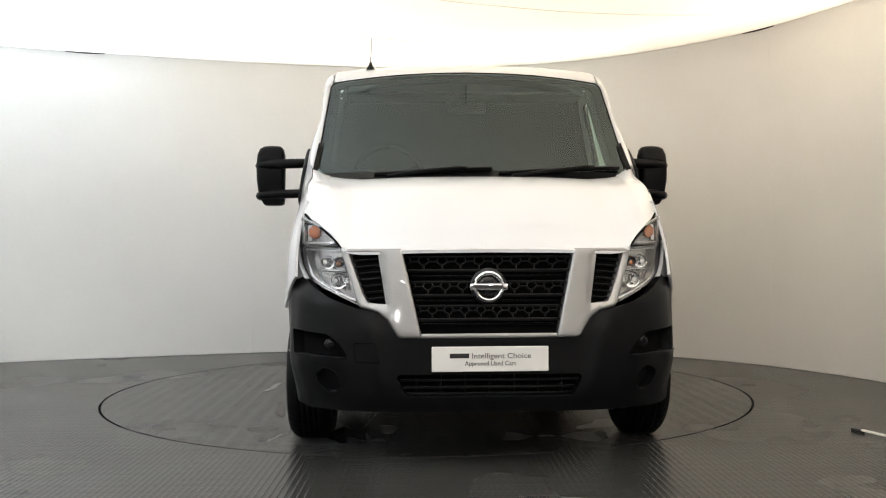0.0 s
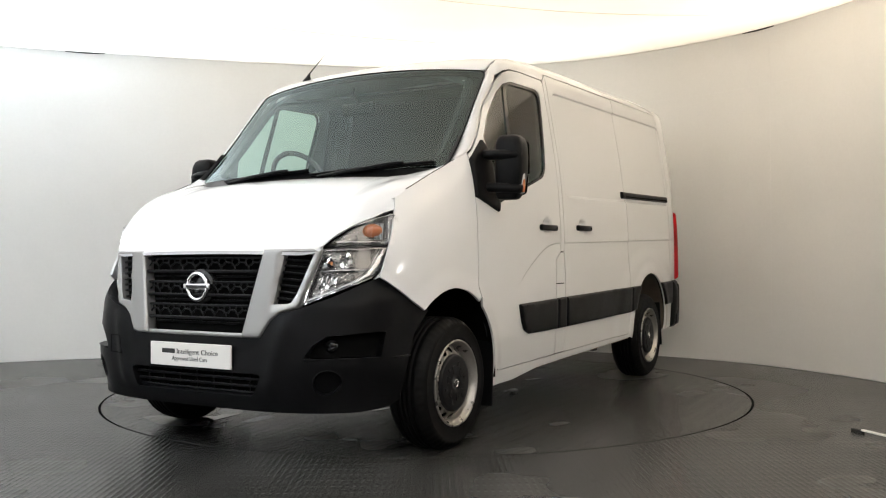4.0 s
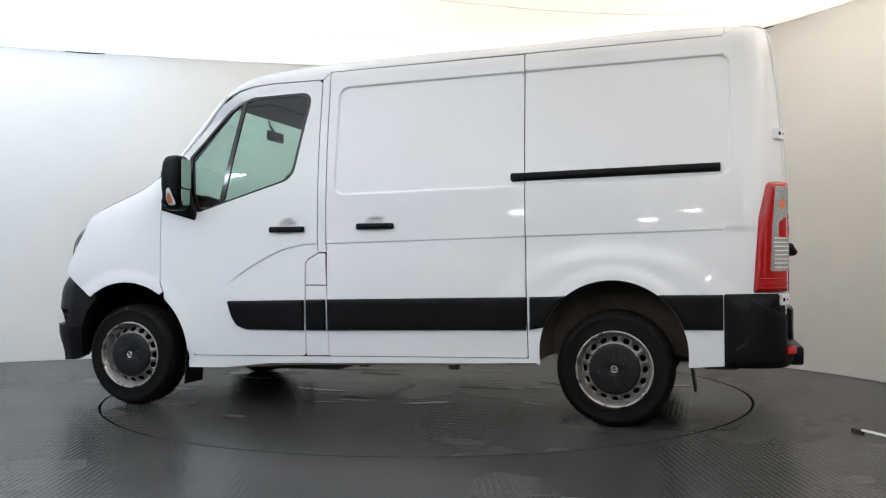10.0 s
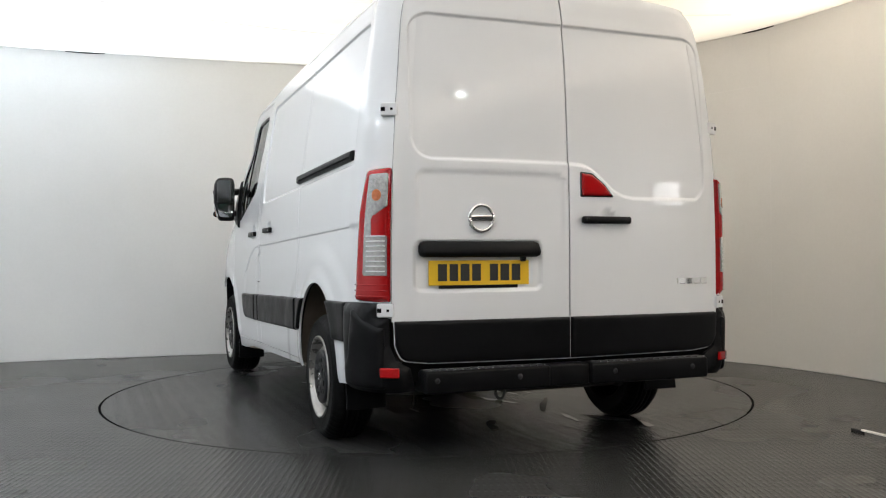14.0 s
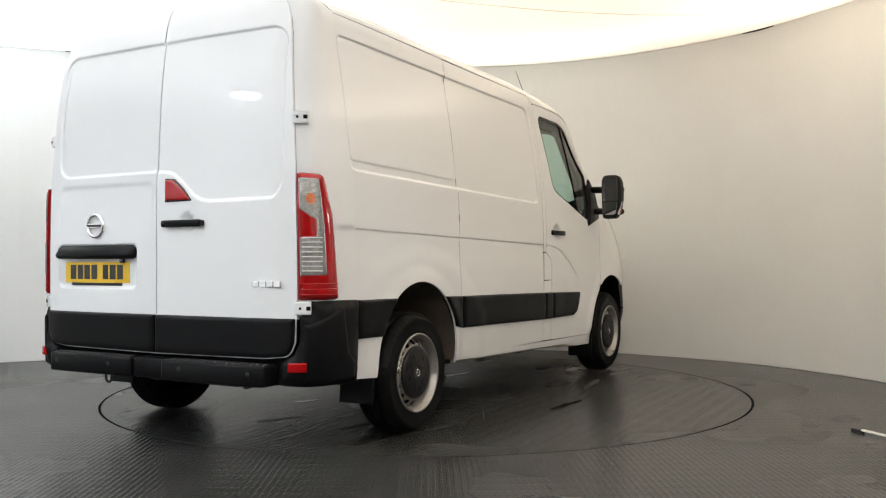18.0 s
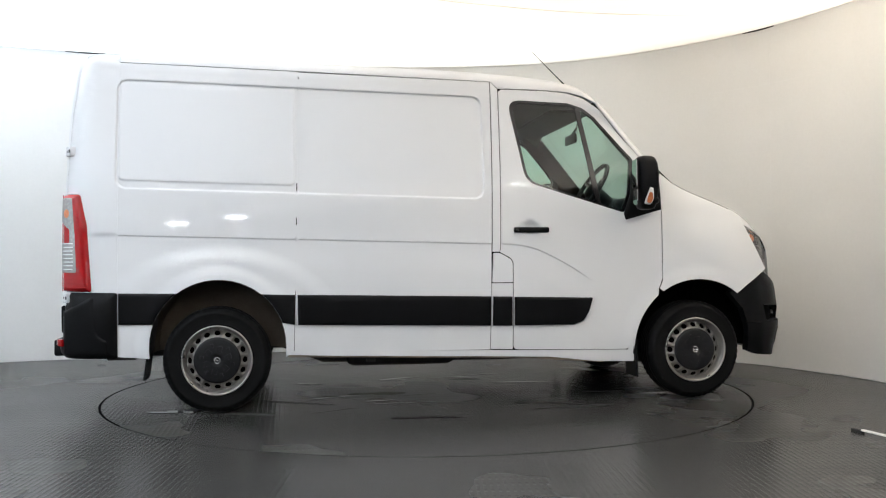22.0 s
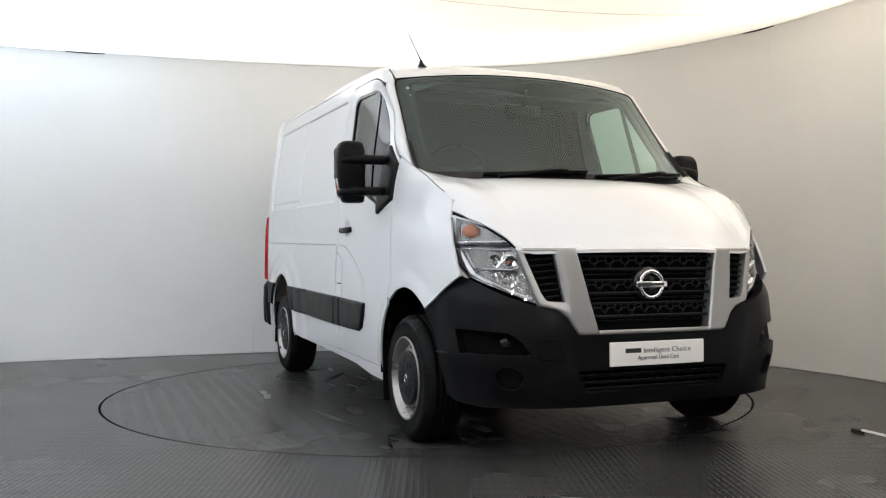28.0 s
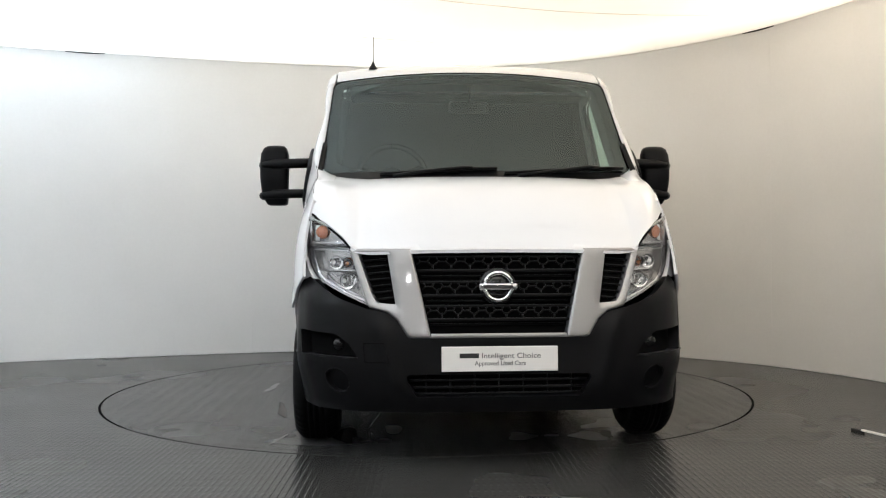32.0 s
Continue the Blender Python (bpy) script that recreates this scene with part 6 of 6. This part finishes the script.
for u0, u1, w0, w1, piv, pw in ((-0.62, 0.10, 0.035, 0.075, -0.12, 0.03), (0.14, 0.93, 0.035, 0.105, 0.58, 0.03)):
    wiper = mesh_object("wiper", *tube([screen_pt(u0 + (u1 - u0) * k, w0 + (w1 - w0) * k, 0.022) for k in np.linspace(0, 1, 9)], 0.008, 8), M_BLACK, van, "black windscreen wiper")
    mesh_object("wiper_blade", *tube([screen_pt(u0 + (u1 - u0) * k, w0 + (w1 - w0) * k, 0.008) for k in np.linspace(0, 1, 9)], 0.005, 6), M_RUBBER, wiper)
    k = 0.70
    uu, ww = u0 + (u1 - u0) * k, w0 + (w1 - w0) * k
    mesh_object("wiper_arm", *tube([screen_pt(u0 + 0.08, 0.0, 0.03), screen_pt((u0 + uu) / 2, 0.03, 0.035), screen_pt(uu, ww, 0.034), screen_pt(uu + 0.06, ww + 0.006, 0.03)], 0.010, 8), M_BLACK, wiper)

# aerial
az = float(zroof(np.float64(0.776), np.float64(-0.585)))
vs, fs = lathe([(0.001, 0.055), (0.007, 0.05), (0.012, 0.03), (0.024, 0.008), (0.028, 0.0), (0.028, -0.004)], 18, "z")
aerial = mesh_object("aerial", [(v[0] + 0.776 - 0.5 * max(v[2], 0), v[1] - 0.585, v[2] + az) for v in vs], fs, M_BLACK, van, "thin black roof aerial")
mesh_object("aerial_rod", *tube([(0.755, -0.585, az + 0.045), (0.66, -0.585, az + 0.135), (0.53, -0.585, az + 0.26)], 0.004, 6, 0.002), M_BLACK, aerial)

# paper in the windscreen
for u0, u1, w0, w1, mat in ((-0.93, -0.905, 0.90, 0.925, M_PLATEWHITE), (-0.895, -0.875, 0.90, 0.915, M_LINING), (-0.868, -0.85, 0.90, 0.92, M_LINING), (-0.843, -0.815, 0.90, 0.918, M_LINING), (0.855, 0.87, 0.905, 0.915, M_PLATEWHITE), (0.88, 0.888, 0.84, 0.85, M_PLATEWHITE), (-0.915, -0.905, 0.83, 0.84, M_PLATEWHITE)):
    panel("sticker", [(u0, w0), (u1, w0), (u1, w1), (u0, w1)], lambda u, w: tuple(a - b for a, b in zip(SCR(u, w), (0.008, 0, 0.008))), ws, mat, (1, 0, 1), 0.05, depth=0.0)

# ---- cab ----
cab_rows = []
for y in np.linspace(-0.84, 0.84, 9):
    k = 1 - (y / 0.84) ** 2 * 0.12
    cab_rows.append([(1.58 - 0.13 * (y / 0.84) ** 2, y, 1.315), (1.42, y, 1.305), (1.28, y, 1.26), (1.20, y, 1.24), (1.14, y, 1.19), (1.12, y, 1.02), (1.13, y, 0.92), (1.10, y, 0.80)])
loft("dashboard", cab_rows, M_GREY, van, "dark grey dashboard", facing=(-1, 0, 1), thick=0.02)
bm = bmesh.new()
box(bm, (1.12, -0.68, 1.19), (1.36, -0.26, 1.36), 0.05)
part("instrument_hood", bm, M_GREY, van, "", True)
M4 = Matrix.Translation((0.99, -0.47, 1.43)) @ Matrix.Rotation(radians(-58), 4, "Y")
ringp = [M4 @ Vector((0.20 * math.cos(a), 0.20 * math.sin(a), 0)) for a in np.linspace(0, 2 * math.pi, 41)]
sw = mesh_object("steering_wheel", *tube(ringp, 0.016, 10), M_GREY, van, "dark steering wheel")
for a in (0.35, math.pi - 0.35, -math.pi / 2):
    mesh_object("spoke", *tube([M4 @ Vector((0.05 * math.sin(a), 0.05 * math.cos(a), -0.02)), M4 @ Vector((0.19 * math.sin(a), 0.19 * math.cos(a), 0))], 0.016, 8), M_GREY, sw)
vs, fs = lathe([(0.001, 0.02), (0.05, 0.015), (0.07, -0.01), (0.05, -0.06), (0.03, -0.22)], 20, "z")
mesh_object("wheel_hub", [M4 @ Vector(v) for v in vs], fs, M_GREY, sw)
for y0, y1 in ((-0.70, -0.18), (-0.08, 0.74)):
    seat = boxed("seat", (0.08, y0, 0.62), (0.68, y1, 0.80), M_CLOTH, van, 0.05, "dark cloth seat")
    boxed("backrest", (-0.04, y0 + 0.02, 0.76), (0.13, y1 - 0.02, 1.36), M_CLOTH, seat, 0.05)
    boxed("seat_base", (0.12, y0 + 0.04, 0.40), (0.62, y1 - 0.04, 0.63), M_GREY, seat, 0.02)
bh = [(float(width(-0.1, z, True)) - 0.03, z) for z in np.linspace(0.42, 2.14, 16)]
panel("bulkhead", bh + [(-a, b) for a, b in bh[::-1]], lambda y, z: (-0.07 + 0 * y, y, z), van, M_GREY, (1, 0, 0), 0.15, depth=0.03, label="dark grey bulkhead behind the seats")
boxed("cab_floor", (-0.10, -0.92, 0.38), (1.06, 0.92, 0.43), M_GREY, van, 0.01)
lin = []
for x in np.linspace(-0.08, 0.955, 12):
    ye = 0.80
    lin.append([(x, y, float(zroof(np.float64(x), np.float64(y))) - 0.045 - 0.05 * (abs(y) / 0.8) ** 4) for y in np.linspace(-ye, ye, 15)])
loft("headlining", lin, M_LINING, van, "grey headlining", facing=(0, 0, -1), thick=0.01)
boxed("header_shelf", (0.62, -0.72, 1.935), (0.93, 0.72, 1.955), M_GREY, van, 0.008)
bm = bmesh.new()
box(bm, (0.985, -0.13, 1.81), (1.01, 0.11, 1.885), 0.012)
irm = part("interior_mirror", bm, M_BLACK, van, "black rear-view mirror", True)
mesh_object("mirror_stalk", *tube([(1.0, -0.01, 1.87), (1.04, -0.01, 1.93), (1.05, -0.01, 1.965)], 0.010, 8), M_BLACK, irm)
for sg in (1, -1):
    rows = []
    for k in np.linspace(0, 1, 10):
        a = screen_pt(sg * 0.955, k, -0.02)
        b = screen_pt(sg * 0.87, k, -0.035)
        c = a + Vector((-0.08 - 0.02 * k, sg * 0.02, -0.03))
        rows.append([b, a, c])
    loft("pillar_trim", rows, M_GREY, van, facing=(-1, -sg, 0), thick=0.008)
    # dark door card inside the door
    panel("door_card", rounded([(1.30, 1.22), (0.25, 1.36), (0.25, 0.5), (1.10, 0.45), (1.29, 0.8)]), flank(sg, -0.05), van, M_GREY, (0, -sg, 0), 0.08, depth=0.01)
    panel("door_frame_trim", [(p[0], p[1]) for p in rounded([(0.66, 2.03), (0.27, 2.04, 0.04), (0.22, 1.95), (0.24, 1.30), (1.16, 1.16), (1.17, 1.60), (0.90, 1.93)])], flank(sg, -0.045), van, M_TRIM, (0, -sg, 0), 0.06,
          [[tuple(np.array([0.715, 1.62]) + (np.array(p) - [0.715, 1.62]) * [0.96, 0.97]) for p in rounded(WINDOW)]], depth=0.012)

# ---- wheel arches, flaps, underside ----
def slim(a, cx):
    """The front liner draws in behind the bumper."""
    return float(np.interp(math.degrees(a), [10, 48, 66], [0.13, 0.09, 0.0])) if cx > 0 else 0.0


boxed("engine_bay", (1.70, -0.60, 0.32), (2.12, 0.60, 0.90), M_DARK, van, 0.02)
for sg in (1, -1):
    for cx, cz, r, a0, a1, mat in ((1.572, 0.345, 0.468, 10, 185, M_DARK), (-1.56, 0.411, 0.424, -8, 188, M_ARCH)):
        rows = []
        for a in np.linspace(math.radians(a0), math.radians(a1), 26):
            rows.append([(cx + (r - q) * math.cos(a), sg * y, cz + (r - q) * math.sin(a)) for y, q in ((0.966 - slim(a, cx), 0.012), (0.93 - slim(a, cx), 0.0), (0.75, -0.005), (0.56, 0.0), (0.50, 0.03))])
        loft("arch_liner", rows, mat, van, facing=(0, 0, -1))
        loft("arch_back", [[(cx + k * r * math.cos(a), sg * 0.52, cz + k * r * math.sin(a)) for k in (0.0, 0.5, 1.0)] for a in np.linspace(math.radians(a0), math.radians(a1), 26)], mat, van)
    m = Matrix.Translation((1.128, sg * 0.86, 0.46)) @ Matrix.Rotation(radians(-3), 4, "Y")
    bm = bmesh.new()
    box(bm, (-0.008, -0.10, -0.31), (0.004, 0.10, 0.05), 0.003, m)
    part("mud_flap", bm, M_BLACK, van, "black rubber mud flap")
    m = Matrix.Translation((-1.955, sg * 0.85, 0.52)) @ Matrix.Rotation(radians(8), 4, "Y")
    bm = bmesh.new()
    box(bm, (-0.008, -0.11, -0.31), (0.006, 0.09, 0.05), 0.003, m)
    part("mud_flap", bm, M_BLACK, van, "black rubber mud flap")
    panel("sill_seam", [(0.92, 0.252), (0.70, 0.266), (0.45, 0.286), (0.16, 0.296), (-0.40, 0.310), (-1.14, 0.332), (-1.14, 0.365), (0.5, 0.32), (0.92, 0.30)], flank(sg, -0.030), van, M_SEAL, (0, sg, 0), 0.04, depth=0.006, label="dirty beige seam under the sill")
    for x in (0.72, -0.05, -0.62):
        boxed("jacking_point", (x - 0.03, sg * 0.86 - 0.02, 0.285), (x + 0.03, sg * 0.86 + 0.02, 0.345), M_UNDER, van, 0.004)
boxed("fuel_tank", (0.20, -0.25, 0.22), (0.95, 0.62, 0.36), M_UNDER, van, 0.04)
boxed("subframe", (1.20, -0.55, 0.20), (1.95, 0.55, 0.36), M_UNDER, van, 0.03)
boxed("rear_beam", (-1.64, -0.78, 0.29), (-1.52, 0.78, 0.39), M_UNDER, van, 0.03)
mesh_object("exhaust_pipe", *tube([(1.3, -0.3, 0.26), (0.3, -0.35, 0.25), (-0.9, -0.35, 0.26), (-1.3, -0.42, 0.42), (-1.8, -0.40, 0.36), (-2.3, -0.40, 0.32)], 0.03, 10), M_UNDER, van)
boxed("silencer", (-0.75, -0.48, 0.21), (0.0, -0.22, 0.33), M_UNDER, van, 0.05)
boxed("spare_wheel_carrier", (-2.35, -0.40, 0.30), (-1.75, 0.30, 0.40), M_UNDER, van, 0.05)
for sg in (1, -1):
    boxed("bracket", (-2.22, sg * 0.86 - 0.06, 0.335), (-2.05, sg * 0.86 + 0.05, 0.365), M_UNDER, van, 0.006)

# ---- room: light panels, stand leg ----
# frames for the panels, the added cool fill among them
for i, (lx, ly, sx, sy, k, colour) in enumerate(PANELS):
    fr = tagged(new("ceiling_panel_and_fill"), "flat square ceiling light panel, the cool one an added fill", "ceiling light", "ceiling light panels")
    fr.location = (lx, ly, PANEL_Z)
    bm = bmesh.new()
    for a, b, c, d in ((-sx / 2 - 0.03, -sy / 2 - 0.03, sx / 2 + 0.03, -sy / 2), (-sx / 2 - 0.03, sy / 2, sx / 2 + 0.03, sy / 2 + 0.03), (-sx / 2 - 0.03, -sy / 2, -sx / 2, sy / 2), (sx / 2, -sy / 2, sx / 2 + 0.03, sy / 2)):
        box(bm, (a, b, 0.0), (c, d, 0.05), 0.0)
    box(bm, (-sx / 2, -sy / 2, 0.04), (sx / 2, sy / 2, 0.05), 0.0)
    part("frame", bm, M_GREY, fr)


# light stand: three legs on the floor, a pole, and the lit panel on its head
def add_light_stand():
    sx, sy = STAND
    st = tagged(new("light_stand"), "light stand with a bright panel and pale splayed legs", "light stand")
    st.location = (sx, sy, 0)
    for turn, length in ((17, 1.225), (137, 0.95), (257, 0.95)):
        m = pose(0, 0, 0.012, 0, 0, turn)
        bm = bmesh.new()
        box(bm, (-0.009, 0.02, 0.0), (0.009, length, 0.010), 0.003, m)
        leg = part("leg", bm, M_PLATEWHITE, st, "thin pale leg")
        bm = bmesh.new()
        box(bm, (-0.012, length - 0.010, -0.012), (0.012, length + 0.07, 0.004), 0.004, m)
        part("leg_tip", bm, M_GREY, leg)
    mesh_object("pole", *tube([(0, 0, 0.0), (0, 0, 0.7), (0, 0, 1.25)], 0.014, 10), M_GREY, st)
    mesh_object("collar", *lathe([(0.001, 0.03), (0.03, 0.03), (0.032, 0.0), (0.03, -0.01)], 16, "z"), M_GREY, st, at=(0, 0, 0.015))
    head = look(PANEL_AT, PANEL_AIM)
    bm = bmesh.new()
    for a, b, c, e in ((-0.15, -0.13, 0.15, -0.105), (-0.15, 0.105, 0.15, 0.13), (-0.15, -0.105, -0.125, 0.105), (0.125, -0.105, 0.15, 0.105)):
        box(bm, (a, b, -0.01), (c, e, 0.04), 0.0)
    box(bm, (-0.125, -0.105, 0.01), (0.125, 0.105, 0.04), 0.0)
    box(bm, (-0.02, -0.19, 0.01), (0.02, -0.13, 0.04), 0.0)
    bmesh.ops.transform(bm, matrix=Matrix.Translation((-sx, -sy, 0)) @ head, verts=bm.verts)
    part("panel_frame", bm, M_GREY, st)


add_light_stand()


CEIL_SEAM_A = [(-2.9, 0.12), (-2.2, 0.70), (-1.7, 1.06), (-1.17, 1.33), (-0.55, 1.59), (0.13, 1.80)]
CEIL_SEAM_B = [(-0.6, 0.10), (0.11, 0.42), (0.41, 0.53), (1.11, 0.74), (1.82, 0.84), (2.5, 0.84)]
SLITS = [((-3.43, 2.01), (-3.1, 2.13)), ((2.75, 1.4), (2.91, 1.13))]
PUDDLES = [(-0.19, 0.53, 0.10, 0.012, 0.1), (-0.31, -0.58, 0.22, 0.010, 0.05), (0.32, 0.61, 0.16, 0.010, 0.1)]


# ---- ceiling: seams, and gaps in its edge ----
def ceiling_point(x, y, drop=0.004):
    return (x, y, WALL_TOP + 0.006 - drop)


for pts in (CEIL_SEAM_A, CEIL_SEAM_B):
    path = spline(pts, 8)
    seam = mesh_object("seam", *tube([ceiling_point(p[0], p[1], 0.001) for p in path], 0.0025, 6), M_SEAM, None)
    tagged(seam, "fine stitched seam in the ceiling fabric", "seam", kind="structure")


face = outset(LOOP, -0.004)
for a, b in (SLITS):
    rows = []
    for k in np.linspace(0, 1, 7):
        p = np.array(a) + k * (np.array(b) - np.array(a))
        q = face[np.argmin(np.hypot(*(face - p).T))]
        i = int(np.argmin(np.hypot(*(face - p).T)))
        u, v = face[i - 1], face[(i + 1) % len(face)]
        t = (v - u) / np.linalg.norm(v - u)
        q = u + t * float((p - u) @ t)
        h = 0.002 + 0.009 * math.sin(math.pi * (0.1 + 0.8 * k))
        rows.append([(q[0], q[1], WALL_TOP + 0.002), (q[0], q[1], WALL_TOP - h)])
    slit = loft("ceiling_gap", rows, M_BACK, None, thick=0.003)
    tagged(slit, "dark gap where the ceiling fabric leaves the wall", "gap", kind="structure")


def puddle(name, cx, cy, rx, ry, turn, seed, mat=M_WET, z=0.0012):
    rnd = random.Random(seed)
    n, loop = 40, []
    ph = [rnd.uniform(0, 6.28) for _ in range(5)]
    for k in range(n):
        a = 2 * math.pi * k / n
        r = 1 + sum(0.30 / (j + 1) * math.sin((j + 2) * a + ph[j]) for j in range(5))
        x, y = rx * r * math.cos(a), ry * r * math.sin(a)
        loop.append((cx + x * math.cos(turn) - y * math.sin(turn), cy + x * math.sin(turn) + y * math.cos(turn)))
    bm = bmesh.new()
    bm.faces.new([bm.verts.new((p[0], p[1], z)) for p in loop])
    bmesh.ops.triangulate(bm, faces=bm.faces)
    return part(name, bm, mat, turntable)


for i, (cx, cy, rx, ry, turn) in enumerate(PUDDLES):
    puddle("damp_mark", cx, cy, rx, ry, turn, 40 + i)
spots = random.Random(11)
for i in range(34):
    # drips, dirt and scuffs under and round the van
    x, y = spots.uniform(-1.75, 1.75), spots.choice((-1, 1)) * spots.uniform(0.15, 1.15)
    kind, mat = (("damp_mark", M_WET), ("dirt_mark", M_DIRT), ("scuff_mark", M_SCUFF))[i % 3]
    long = spots.uniform(0.05, 0.22) if mat is not M_SCUFF else spots.uniform(0.08, 0.25)
    puddle(kind, x, y, long, long * spots.uniform(0.08, 0.3) if mat is not M_SCUFF else spots.uniform(0.003, 0.008), spots.uniform(-0.5, 0.5), 70 + i, mat, 0.0016 + 0.0003 * (i % 3))


def motions():
    """The disc and the van on it turn once, clockwise from above."""
    turn = [(0.0, -88.45), (0.5, -88.45), (0.75, -88.75), (1.0, -89.43), (1.5, -92.01), (2.0, -96.16), (2.5, -101.83), (3.0, -108.23), (3.5, -114.70), (4.0, -121.18), (4.5, -127.62)]
    turn += [(5.0, -133.9), (5.5, -140.15), (6.0, -146.4), (6.5, -152.70), (7.0, -159.04), (7.5, -165.37), (8.0, -171.73), (8.5, -178.13), (9.0, -184.59), (9.5, -191.07), (10.0, -197.54), (10.5, -203.99), (11.0, -210.43)]
    turn += [(11.5, -216.85), (12.0, -223.31), (12.5, -229.77), (13.0, -236.24), (13.5, -242.71), (14.0, -249.17), (14.5, -255.63), (15.0, -262.08), (15.5, -268.52), (16.0, -274.91), (16.5, -281.27), (17.0, -287.65)]
    turn += [(17.5, -294.04), (18.0, -300.42), (18.5, -306.76), (19.0, -313.10), (19.5, -319.46), (20.0, -325.83), (20.5, -332.19), (21.0, -338.51), (21.5, -344.80), (22.0, -351.09), (22.5, -357.41), (23.0, -363.80)]
    turn += [(23.5, -370.25), (24.0, -376.74), (24.5, -383.24), (25.0, -389.90), (25.5, -396.57), (26.0, -403.24), (26.5, -409.90), (27.0, -416.37), (27.5, -422.86), (28.0, -429.34), (28.5, -435.56), (29.0, -441.0)]
    turn += [(29.5, -444.73), (30.0, -446.81), (30.25, -447.28), (30.5, -447.45), (32.0, -447.45)]
    walk(van, [(t, pose(0, 0, 0, 0, 0, a)) for t, a in turn])
    walk(turntable, [(t, pose(*DISC, 0, 0, 0, a)) for t, a in turn])


motions()
